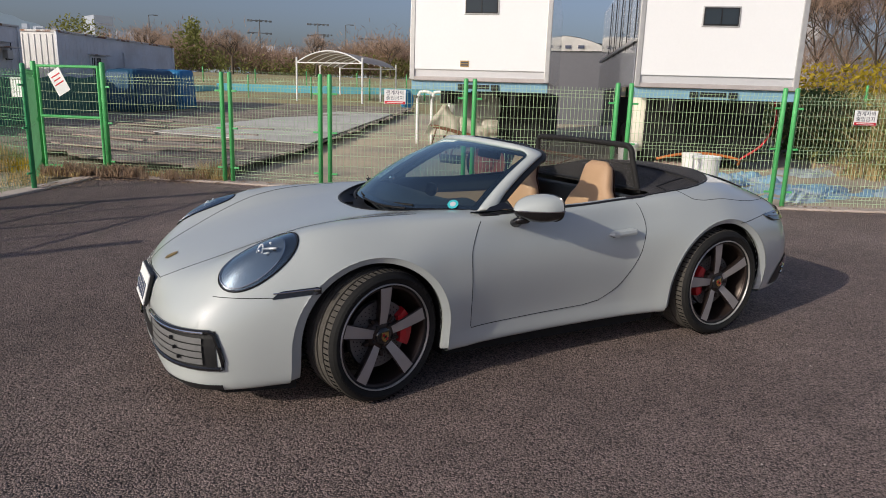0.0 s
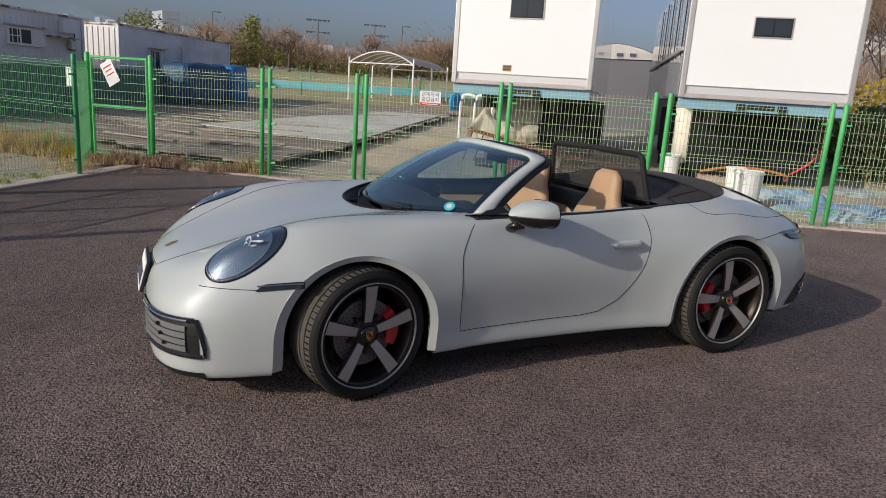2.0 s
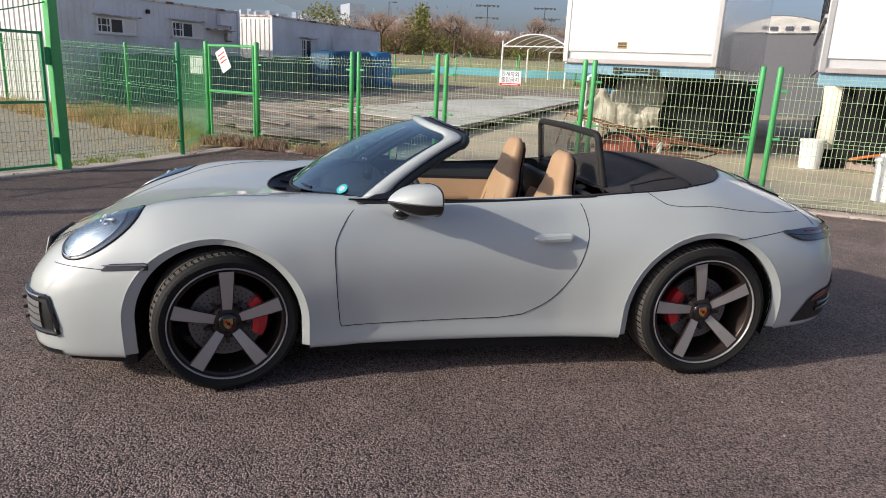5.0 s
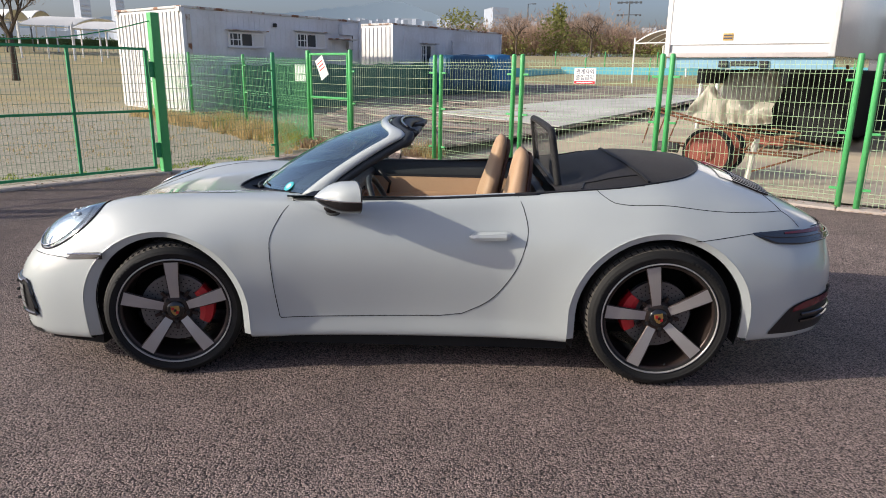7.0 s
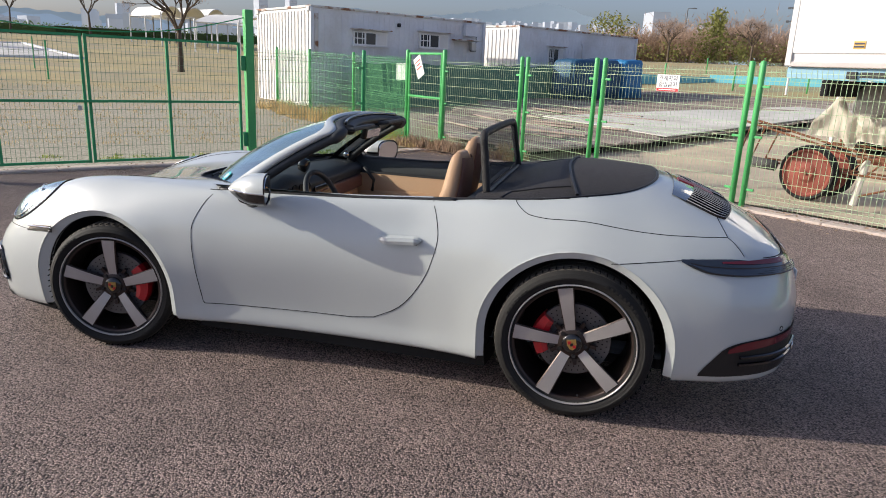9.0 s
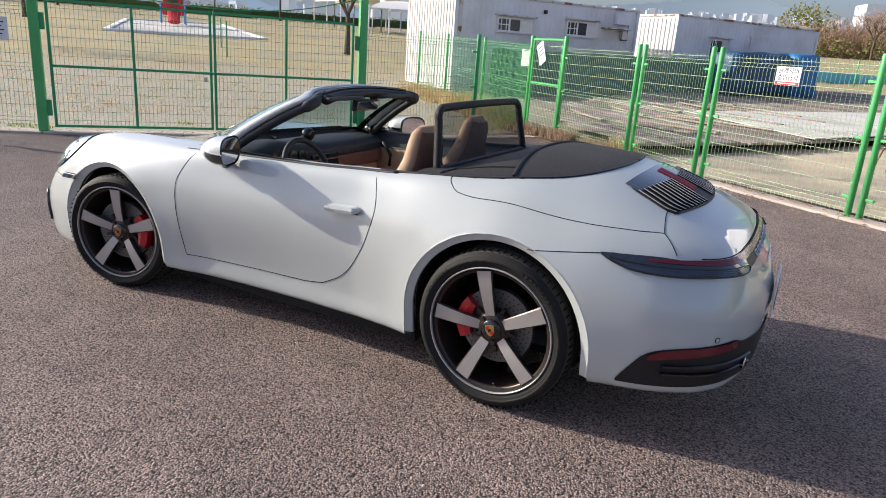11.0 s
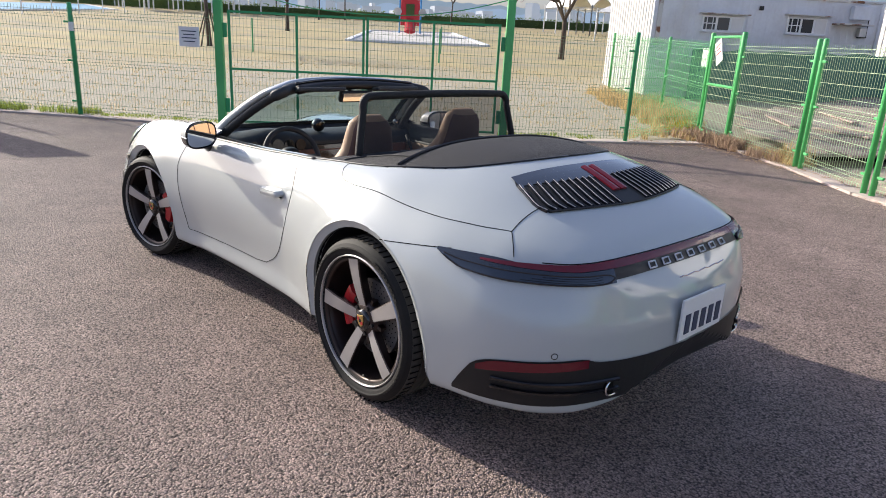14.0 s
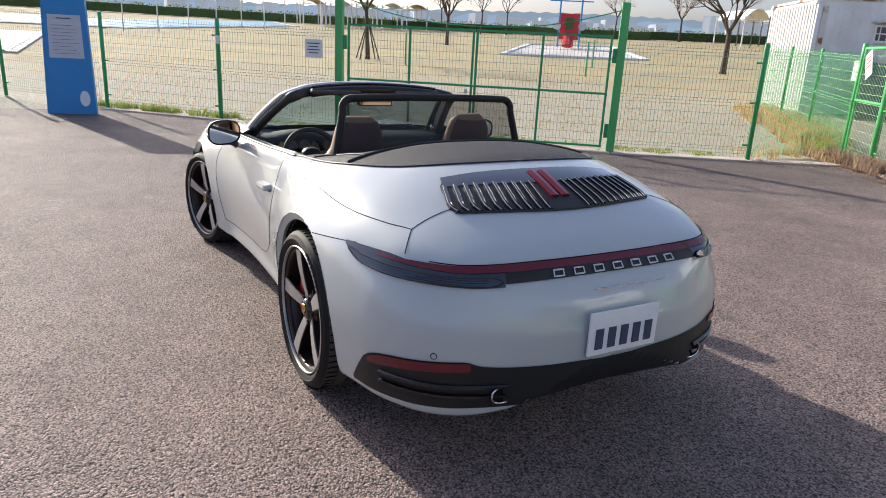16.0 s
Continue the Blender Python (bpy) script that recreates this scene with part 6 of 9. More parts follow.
def hang(u, v):
    """The cloth: gathered over the tank's lower edge, falling in folds, drawn up to a point at one end."""
    L = (MR - ML).length
    top = 0.98 - 0.06 * u + 0.30 * math.exp(-((u - 0.16) / 0.10) ** 2)
    low = 0.52 - 0.06 * math.sin(math.pi * max(0.0, (u - 0.4) / 0.6)) - 0.26 * math.exp(-((u - 0.36) / 0.06) ** 2)
    seamed = math.exp(-((u - 0.40) / 0.025) ** 2)
    fold = 0.030 * math.sin(u * 23 + 2.6 * v) * (1 - u) + 0.02 * math.sin(u * 61 + 1.3) * v + 0.07 * noise.noise(Vector((u * 5, v * 3, 2.0))) - 0.07 * seamed + 0.10 * math.sin(math.pi * v) * (u > 0.4) * min(1.0, (u - 0.4) / 0.1)
    p = ML + md * (L * (0.02 + u * 0.86) - (0.26 * v * max(0.0, 1 - u / 0.3)))
    return p + mn * (0.16 + 0.10 * math.sin(math.pi * min(1, v * 1.3)) + fold) + Vector((0, 0, bz + top + (low - top) * v))


bm = patch(hang, 90, 18)
bmesh.ops.solidify(bm, geom=bm.faces[:], thickness=0.012)
part("cloth", bm, M_CLOTH, cl, "crumpled dirty white cloth", smooth=True)
for k in range(4):
    c = ML.lerp(MR, 0.15 + 0.24 * k)
    part("leg", tube([c - mn * 0.3 + Vector((0, 0, bz)), c - mn * 0.3 + Vector((0, 0, bz + 0.85))], 0.03, 6), M_RUST, cl)
    part("frame_rod", tube([c + mn * 0.1 + Vector((0, 0, bz + 0.42)), c + md * 0.5 - mn * 0.1 + Vector((0, 0, bz + 0.34))], 0.016, 6), M_RUST, cl)
part("base_block", box((MR + md * -0.35 + Vector((0, 0, bz + 0.16))), (0.8, 0.25, 0.14), turn_z(math.atan2(md.y, md.x)), 0.02), M_OXIDE, cl, "rusty red base block")
part("upper_gear", box(ML.lerp(MR, 0.70) - mn * 0.5 + Vector((0, 0, bz + 1.60)), (0.8, 0.5, 0.16), turn_z(math.atan2(md.y, md.x)), 0.03), M_BLACK, cl)


def bucket(x, y, h, r, label, material=None):
    z = at_ground(x, y)
    t = thing("bucket", label, "bucket", group="white buckets", at=(x, y, z))
    m = Matrix.Translation((x, y, z)) @ Matrix.Rotation(math.pi / 2, 4, "X")
    bm = revolve([(0.01, 0.0), (r * 0.85, 0.0), (r * 0.97, h * 0.9), (r * 1.05, h * 0.91), (r * 1.05, h * 0.97), (r * 0.98, h), (r * 0.9, h * 0.97), (0.01, h * 0.95)], 28)
    bmesh.ops.transform(bm, matrix=Matrix.Translation((x, y, z)) @ Matrix.Rotation(math.pi / 2, 4, "X"), verts=bm.verts[:])
    part("pail", bm, material or M_WHITE, t, smooth=False)
    part("handle", tube([(x + r * 1.05 * math.cos(a), y - 0.02 - r * 0.3 * math.sin(a), z + h * 0.9 - 0.12 * math.sin(a)) for a in np.linspace(0, math.pi, 12)], 0.005, 5), M_ALU, t)


bucket(8.45, 7.55, 0.55, 0.22, "white plastic bucket behind the fence")
bucket(7.35, 4.45, 0.62, 0.24, "large white plastic bucket behind the fence")
bucket(9.2, 6.4, 0.42, 0.20, "white plastic bucket beside a pallet")
col = thing("wrapped_column", "white foam-wrapped column under the truck", "column", at=(9.0, 7.75, 0))
part("wrap", tube([(9.0, 7.75, at_ground(9.0, 7.75) + 0.35), (9.0, 7.75, 1.2), (9.0, 7.75, 1.78)], [0.27, 0.26, 0.30], 20), M_CLOTH, col, smooth=True)
part("tyre", tube([(9.0, 7.75, at_ground(9.0, 7.75)), (9.0, 7.75, at_ground(9.0, 7.75) + 0.36)], 0.24, 18), M_RUBBER, col)


def pallet(x, y, a, label):
    z = at_ground(x, y)
    t = thing("pallet", label, "pallet", group="pallets", at=(x, y, z))
    m = Matrix.Translation((x, y, z)) @ turn_z(a)
    for k in range(6):
        bm = box((0, 0, 0), (1.1, 0.12, 0.022), None, 0.003)
        bmesh.ops.transform(bm, matrix=m @ Matrix.Translation((0, -0.45 + 0.18 * k, 0.125)), verts=bm.verts[:])
        part("board", bm, M_CONCRETE, t)
    for q in (-0.48, 0.0, 0.48):
        bm = box((0, 0, 0), (0.09, 1.05, 0.11), None, 0.003)
        bmesh.ops.transform(bm, matrix=m @ Matrix.Translation((q, 0, 0.056)), verts=bm.verts[:])
        part("bearer", bm, M_CONCRETE, t)


pallet(9.8, 7.1, 0.4, "grey weathered wooden pallet")
pallet(12.6, 5.0, -0.5, "grey weathered wooden pallet under a sheet")
heap("crumpled_sheet", (11.6, 5.2), (0.85, 0.5), 0.12, mat("grey_sheeting", (0.36, 0.40, 0.42), rough=0.6, var=0.2, scale=4), "crumpled grey sheeting on a pallet", "sheeting", 9, 20, 0.6)
M_GTARP = mat("faded_blue_tarp", (0.22, 0.38, 0.52), rough=0.6, var=0.2, scale=3, fine=16, second=(0.50, 0.54, 0.56), second_scale=2.2, bump=0.6, bump_scale=9)
heap("ground_tarpaulin", (8.9, 3.55), (1.35, 0.85), 0.10, M_GTARP, "faded blue tarpaulin crumpled on the ground", "tarpaulin", 5, 34, 1.6)
heap("ground_tarpaulin", (10.9, 2.6), (1.2, 0.8), 0.09, M_GTARP, "faded blue tarpaulin crumpled on the ground", "tarpaulin", 6, 34, 1.6)
heap("ground_tarpaulin", (9.3, 5.1), (0.8, 0.6), 0.12, M_GTARP, "faded blue tarpaulin crumpled on the ground", "tarpaulin", 7, 30, 1.6)


def hose(pts, label, r=0.022, material=None):
    t = thing("hose", label, "hose", group="hoses", at=tuple(pts[0]))
    part("pipe", tube(spline(pts, 8), r, 8), material or M_ORANGE, t, smooth=True)


hose([(7.6, 9.6, 1.75), (7.65, 9.5, 1.2), (7.5, 9.4, 0.75), (7.1, 9.6, 0.45), (6.4, 9.9, 0.30), (5.6, 10.0, 0.22)], "rusty orange hose hanging from the truck", 0.035, M_RUST)
hose([(9.0, 7.2, 0.30), (9.4, 6.9, 0.42), (9.9, 6.6, 0.45), (10.4, 6.2, 0.36), (10.6, 6.3, 0.22)], "bright orange hose coiled over a pallet", 0.03)
hose([(11.0, 5.9, 1.7), (11.0, 5.8, 1.2), (10.8, 5.9, 0.7), (10.5, 6.2, 0.35)], "rusty red hose hanging under the truck", 0.025, M_SIGNRED)
# standpipes and a blue hose reel beside the slab
for k, (x, y) in enumerate(((6.2, 13.6), (6.5, 13.3), (6.9, 13.0))):
    t = thing("standpipe", "pale bent steel pipe frame", "pipe", group="standpipes", at=(x, y, at_ground(x, y)))
    z = at_ground(x, y)
    part("pipe", tube(spline([(x, y, z), (x, y, z + 1.25), (x + 0.12, y - 0.1, z + 1.45), (x + 0.3, y - 0.28, z + 1.4)], 6), 0.045, 8), M_WHITE, t, smooth=True)
rl = thing("hose_reel", "bright blue plastic hose reel", "hose reel", at=(14.2, 30.9, ground_z(14.2, 30.9)))
bm = revolve([(0.02, -0.12), (0.42, -0.14), (0.55, -0.06), (0.55, 0.06), (0.42, 0.14), (0.02, 0.12)], 28)
bmesh.ops.transform(bm, matrix=Matrix.Translation((14.2, 30.9, ground_z(14.2, 30.9) + 0.55)) @ turn_z(0.5), verts=bm.verts[:])
part("drum", bm, mat("bright_blue", (0.02, 0.30, 0.62), rough=0.4, var=0.05), rl)

# dome tent and grey van box between the trucks
dm = thing("dome_tent", "white domed tent roof on a grey wall", "tent", at=(16.5, 19.5, ground_z(16.5, 19.5)))
dz = ground_z(16.5, 19.5)
dd = Vector((0.60, -0.80, 0))
dk = Vector((0.80, 0.60, 0))
dc = Vector((16.2, 20.2, 0))
part("wall", box(dc + dk * 2 + Vector((0, 0, dz + 1.55)), (4.2, 4.0, 3.1), turn_z(math.atan2(dd.y, dd.x)), 0.05), mat("grey_wall", (0.10, 0.10, 0.115), rough=0.6, var=0.08), dm)
bm = patch(lambda u, v: dc + dd * (4.6 * (u - 0.5)) + dk * (4.2 * v - 0.1) + Vector((0, 0, dz + 3.12 + 0.62 * (1 - (2 * u - 1) ** 2))), 16, 3)
part("roof", bm, M_SHADE, dm, smooth=True)
rim2 = [dc + dd * (4.6 * (t - 0.5)) - dk * 0.1 + Vector((0, 0, dz + 3.10 + 0.62 * (1 - (2 * t - 1) ** 2))) for t in np.linspace(0, 1, 17)]
bm = bmesh.new()
bm.faces.new([bm.verts.new(p) for p in rim2])
bmesh.ops.solidify(bm, geom=bm.faces[:], thickness=0.03)
part("gable", bm, M_SHADE, dm, "white gable with a row of dark bars")
for k in range(5):
    part("letter_bar", box(dc + dd * (-1.2 + 0.55 * k) - dk * 0.16 + Vector((0, 0, dz + 3.27)), (0.26, 0.02, 0.13), turn_z(math.atan2(dd.y, dd.x))), M_INK, dm)
hb = thing("hillside_house", "low house with a dark roof behind the tent", "house", at=(42, 47, 3.5))
part("wall", box((42.0, 47.5, 4.2), (4, 4, 3.2), turn_z(0.6)), mat("red_brick_wall", (0.28, 0.12, 0.08), rough=0.9, var=0.15), hb)
part("roof", loft([[Vector((42 + a, 47.5 + b, 5.8)) for a, b in ((-2.6, -2.4), (2.6, -2.4), (2.6, 2.4), (-2.6, 2.4))], [Vector((42 + a, 47.5 + b, 6.7)) for a, b in ((-1.5, -0.8), (1.5, -0.8), (1.5, 0.8), (-1.5, 0.8))]]), M_DARKVOID, hb)

# dead leaves and grit along the kerb
v, f = [], []
r9 = random.Random(44)
for a, b, n in ((P1, (-2.2, 8.9), 200), ((-2.2, 8.9), PA1, 420), (PA1, PC1, 420), (PC1, PF, 420), (PF, PH, 160), (HL, HR, 160), (K, HL, 160)):
    A, B = Vector(a), Vector(b)
    d = (B - A).normalized()
    out = Vector((d.y, -d.x)) if (A + B).dot(Vector((d.y, -d.x))) < 0 else Vector((-d.y, d.x))
    for _ in range(n):
        p = A.lerp(B, r9.random()) + out * abs(r9.gauss(0.10, 0.16))
        s = r9.uniform(0.010, 0.032)
        t = r9.uniform(0, 6.283)
        z = 0.006 + r9.uniform(0, 0.012) + (0.03 if (p - A).dot(out) < 0.13 else 0.0)
        k = len(v)
        v += [(p.x + s * math.cos(t), p.y + s * math.sin(t), z), (p.x - s * 0.5 * math.sin(t), p.y + s * 0.5 * math.cos(t), z + r9.uniform(0, 0.012)), (p.x - s * math.cos(t), p.y - s * math.sin(t), z), (p.x + s * 0.5 * math.sin(t), p.y - s * 0.5 * math.cos(t), z + r9.uniform(0, 0.012))]
        f.append((k, k + 1, k + 2, k + 3))
cloud("kerb_debris", v, f, M_LEAFRUST, "dead leaves and grit scattered along the kerb", "debris")

# loose grit on the asphalt
v, f = [], []
r11 = random.Random(71)
for _ in range(700):
    x, y = r11.uniform(-9, 8), r11.uniform(-6.5, 7.5)
    if y > 5.0 and abs(x) > 2.2 or (x * 0.829 + y * -0.56) > 3.4 or (x * -0.77 + y * 0.64) > 6.2:
        continue
    s, t = r11.uniform(0.003, 0.0085), r11.uniform(0, 6.283)
    k = len(v)
    for q in range(4):
        a = t + q * 1.571 + r11.uniform(-0.3, 0.3)
        v.append((x + s * math.cos(a), y + s * math.sin(a), 0.001))
    v.append((x, y, 0.001 + s * r11.uniform(0.6, 1.0)))
    f += [(k, k + 1, k + 4), (k + 1, k + 2, k + 4), (k + 2, k + 3, k + 4), (k + 3, k, k + 4)]
cloud("grit", v, f, M_KERB, "pale loose grit scattered on the asphalt", "grit")


# ---- the car ----
# The car stands along the x axis with its nose towards -x; the origin is on the ground midway between the axles.
car = thing("convertible_car", "pale grey two-door convertible sports car, roof down, parked on asphalt", "car")
FX, RX = -1.225, 1.225          # axles
FR, RR = 0.343, 0.362           # tyre radii

c_w = curve((-2.245, 0.002), (-2.238, 0.27), (-2.21, 0.51), (-2.15, 0.665), (-2.05, 0.768), (-1.9, 0.832), (-1.7, 0.875), (-1.4, 0.905), (-1.1, 0.907), (-0.8, 0.890), (-0.5, 0.866), (-0.2, 0.851), (0.1, 0.842), (0.4, 0.840), (0.6, 0.858), (0.8, 0.888), (1.0, 0.914), (1.2, 0.928), (1.55, 0.915), (1.85, 0.866), (2.03, 0.785), (2.14, 0.678), (2.215, 0.515), (2.26, 0.32), (2.28, 0.002))
c_zb = curve((-2.245, 0.235), (-2.2, 0.172), (-2.05, 0.150), (-1.6, 0.165), (-0.85, 0.195), (0.8, 0.205), (1.6, 0.24), (2.0, 0.25), (2.15, 0.26), (2.22, 0.285), (2.26, 0.35), (2.28, 0.46))
c_zw = curve((-2.245, 0.40), (-1.9, 0.46), (-1.2, 0.55), (-0.7, 0.585), (0.0, 0.60), (0.5, 0.60), (1.2, 0.57), (1.9, 0.57), (2.28, 0.55))
c_zt = curve((-2.245, 0.47), (-2.225, 0.545), (-2.18, 0.60), (-2.1, 0.645), (-1.9, 0.715), (-1.6, 0.795), (-1.3, 0.85), (-1.0, 0.885), (-0.7, 0.91), (0.6, 0.955), (0.78, 0.968), (0.90, 1.01), (1.02, 1.06), (1.2, 1.088), (1.45, 1.078), (1.65, 1.035), (1.85, 0.962), (2.0, 0.895), (2.11, 0.835), (2.15, 0.80), (2.2, 0.735), (2.25, 0.66), (2.28, 0.56))
c_ye = curve((-2.245, 0.45), (-2.1, 0.70), (-1.9, 0.80), (-1.6, 0.795), (-1.2, 0.80), (-0.8, 0.86), (-0.5, 0.895), (0.1, 0.885), (0.5, 0.868), (0.9, 0.845), (1.2, 0.83), (1.6, 0.79), (2.0, 0.79), (2.14, 0.81), (2.28, 0.64))
c_ze = curve((-2.245, 0.455), (-2.2, 0.535), (-2.1, 0.615), (-2.0, 0.68), (-1.85, 0.765), (-1.65, 0.845), (-1.5, 0.885), (-1.3, 0.902), (-0.95, 0.906), (-0.6, 0.905), (0.0, 0.915), (0.5, 0.940), (0.9, 0.965), (1.2, 0.965), (1.5, 0.94), (1.8, 0.885), (2.0, 0.835), (2.1, 0.795), (2.16, 0.75), (2.22, 0.68), (2.28, 0.555))
c_yd = curve((-2.245, 0.9), (-1.9, 0.935), (-1.2, 0.965), (-0.6, 0.970), (0.0, 0.966), (0.35, 0.960), (0.7, 0.962), (1.2, 0.962), (1.9, 0.93), (2.28, 0.9))
c_tuck = curve((-2.245, 0.985), (-1.4, 0.985), (-0.95, 0.984), (-0.75, 0.962), (-0.6, 0.944), (-0.2, 0.942), (0.1, 0.947), (0.5, 0.960), (0.9, 0.980), (1.3, 0.985), (2.28, 0.985))   # hollow of the lower flank
SPANS = (6, 4, 6, 12, 18, 14, 14, 12)
I_BELT = sum(SPANS[:6])


def section(x):
    """Half a cross-section of the body, from the underside up to the middle line."""
    w, zb, zw, zt, ze = c_w(x), c_zb(x), c_zw(x), c_zt(x), c_ze(x)
    ye, yd = c_ye(x) * w, c_yd(x) * w
    zd = zw + 0.60 * (ze - zw)
    keys = [(0.0, zb + 0.03), (0.80 * w, zb + 0.012), (min(0.945, c_tuck(x) - 0.012) * w, zb), (c_tuck(x) * w, zb + 0.28 * (zw - zb)), (w, zw), (yd, zd), (ye, ze), (0.52 * ye, ze + (zt - ze) * 0.80), (0.0, zt)]
    pts = [Vector((0, y, z)) for y, z in keys]
    ext = [pts[0] + (pts[0] - pts[1])] + pts + [Vector((0, -pts[-2].y, pts[-2].z))]
    out = []
    for i, n in enumerate(SPANS):
        a, b, c, d = ext[i:i + 4]
        lb = max((c - b).length, 1e-5)
        m1 = (c - a) * (lb / ((c - b).length + (b - a).length + 1e-9))
        m2 = (d - b) * (lb / ((d - c).length + (c - b).length + 1e-9))
        for j in range(n):
            t = j / n
            out.append((2 * t**3 - 3 * t**2 + 1) * b + (t**3 - 2 * t**2 + t) * m1 + (3 * t**2 - 2 * t**3) * c + (t**3 - t**2) * m2)
    out.append(pts[-1])
    return out


ARCHES = ((FX - 0.040, 0.342, 0.382), (RX - 0.002, 0.357, 0.411))    # the wheel openings, inside their turned-in lips


def lip(x, z, cx, cz, r):
    """Width of the lip round an opening: narrow over the wheel, wider down its sides."""
    c = (x - cx) / max(math.hypot(x - cx, z - cz), 1e-6) if z > cz else math.copysign(1.0, x - cx)
    return 0.031 + (0.022 if c < 0 and cx < 0 else 0.006) * c * c


def arch_gap(x, z):
    """How far a point of the flank lies outside the nearer wheel opening and its lip."""
    best = 9.0
    for cx, cz, r in ARCHES:
        e = r + lip(x, z, cx, cz, r)
        d = math.hypot(x - cx, z - cz) - e if z >= cz else abs(x - cx) - e
        best = min(best, d)
    return best


def arch_snap(x, z):
    for cx, cz, r in ARCHES:
        e = r + lip(x, z, cx, cz, r)
        if z >= cz:
            d = math.hypot(x - cx, z - cz)
            if d < e:
                return cx + (x - cx) * e / d, cz + (z - cz) * e / d
        elif abs(x - cx) < e:
            return cx + math.copysign(e, x - cx), z
    return x, z


def flank_y(x, z):
    """Half width of the body at (x, z), also where it is cut open."""
    pts = section(x)[sum(SPANS[:2]):I_BELT + 1]
    for a, b in zip(pts, pts[1:]):
        if a.z <= z <= b.z:
            return a.y + (b.y - a.y) * (z - a.z) / max(b.z - a.z, 1e-6)
    return pts[0].y if z < pts[0].z else pts[-1].y


mid_xs = np.linspace(-2.10, 2.08, 310)
nose_xs = [-2.245 + 0.145 * (1 - math.cos(math.pi / 2 * k / 16)) for k in range(16)]
tail_xs = [2.28 - 0.20 * (1 - math.cos(math.pi / 2 * k / 20)) for k in range(19, -1, -1)]
XS = nose_xs + list(mid_xs) + tail_xs
NV = sum(SPANS) + 1
COCKPIT = (-0.93, 0.70)


def screen_base(y):
    """x of the lower edge of the windscreen at y."""
    return -0.545 - 0.415 * (1 - min(1, abs(y) / 0.72) ** 2.4)


def hood_edge(y):
    """x of the hood's rear edge; between it and the glass lies the cowl well."""
    return screen_base(y) - 0.135 * max(0.0, 1 - (abs(y) / 0.66) ** 3.2)


def build_shell():
    """The closed outer skin as vertices and faces, both halves, wheel openings and cockpit left open."""
    verts, grid = [], {}
    for i, x in enumerate(XS):
        for j, p in enumerate(section(x)):
            grid[i, j] = len(verts)
            verts.append([x, p.y, p.z])
    nh = len(verts)
    gap = [arch_gap(v[0], v[2]) if (v[1] > 0.55 and v[2] < 0.82) else 9.0 for v in verts]
    faces = []
    for i in range(len(XS) - 1):
        for j in range(NV - 1):
            q = (grid[i, j], grid[i + 1, j], grid[i + 1, j + 1], grid[i, j + 1])
            if all(gap[k] < 0 for k in q):
                continue
            cx = sum(verts[k][0] for k in q) / 4
            cy = sum(verts[k][1] for k in q) / 4
            if j >= I_BELT + 2 and hood_edge(cy) < cx < COCKPIT[1]:
                continue
            faces.append(q)
    used = {k for q in faces for k in q}
    for k in used:
        if gap[k] < 0:
            verts[k][0], verts[k][2] = arch_snap(verts[k][0], verts[k][2])
        e = hood_edge(verts[k][1])
        if abs(verts[k][1]) < 0.63 and verts[k][2] > 0.8 and -0.025 < verts[k][0] - e < 0.04:
            verts[k][0] = e
    for k in range(nh):
        g = max(arch_gap(verts[k][0], verts[k][2]), 0.0) if (verts[k][1] > 0.55 and verts[k][2] < 0.93) else 9.0
        if g < 0.16:
            verts[k][1] += 0.005 * math.exp(-(g / 0.055) ** 2)
    mirrored = [[x, -y, z] for x, y, z in verts]
    middle = {grid[i, NV - 1] for i in range(len(XS))}
    back = {k: (k if k in middle else k + nh) for k in range(nh)}
    allv = verts + mirrored
    allf = [q for q in faces] + [tuple(back[k] for k in reversed(q)) for q in faces]
    return allv, allf


SHELL_V, SHELL_F = build_shell()


def door_region(x, z):
    """Inside the outline of a side door."""
    front = curve((0.28, -0.695), (0.50, -0.715), (0.70, -0.725), (0.85, -0.665), (0.94, -0.575))(z)
    rear = curve((0.30, 0.06), (0.335, 0.24), (0.40, 0.362), (0.50, 0.454), (0.65, 0.533), (0.78, 0.560), (0.88, 0.54), (0.96, 0.50))(z)
    low = 0.302 + 0.02 * (x + 0.7) / 1.0
    return z > low and front < x < rear


c_hood = curve((-2.19, 0.20), (-2.14, 0.27), (-1.9, 0.415), (-1.6, 0.53), (-1.2, 0.62), (-0.85, 0.665))
c_lid = curve((0.90, 0.735), (0.93, 0.780), (0.98, 0.812), (1.1, 0.824), (1.3, 0.818), (1.55, 0.788), (1.75, 0.726), (1.85, 0.672))


def c_top(x):
    """Half width of the cover over the folded roof."""
    if x >= 1.56:
        return 0.0
    return 0.722 * max(0.0, 1 - (max(x - 0.80, 0) / 0.76) ** 2.6) ** (1 / 2.6)


def which_part(c, top):
    x, y, z = c[0], abs(c[1]), c[2]
    if top and x < -0.6 and -2.185 < x and y < c_hood(x):
        return "hood"
    if x > 0.50 and z > 0.9 and y < c_top(x):
        return "folded_roof_cover"
    if top and 0.9 < x < 1.82 and y < c_lid(x):
        return "rear_deck"
    if x < -1.5 and z < 0.585 - 0.0 * x and x < FX - 0.2:
        return "front_bumper"
    if x > 1.55 and z < 0.735 + 0.03 * (x - 1.5):
        return "rear_bumper"
    if not top and door_region(x, z):
        return "left_door" if c[1] < 0 else "right_door"
    return "body_shell"


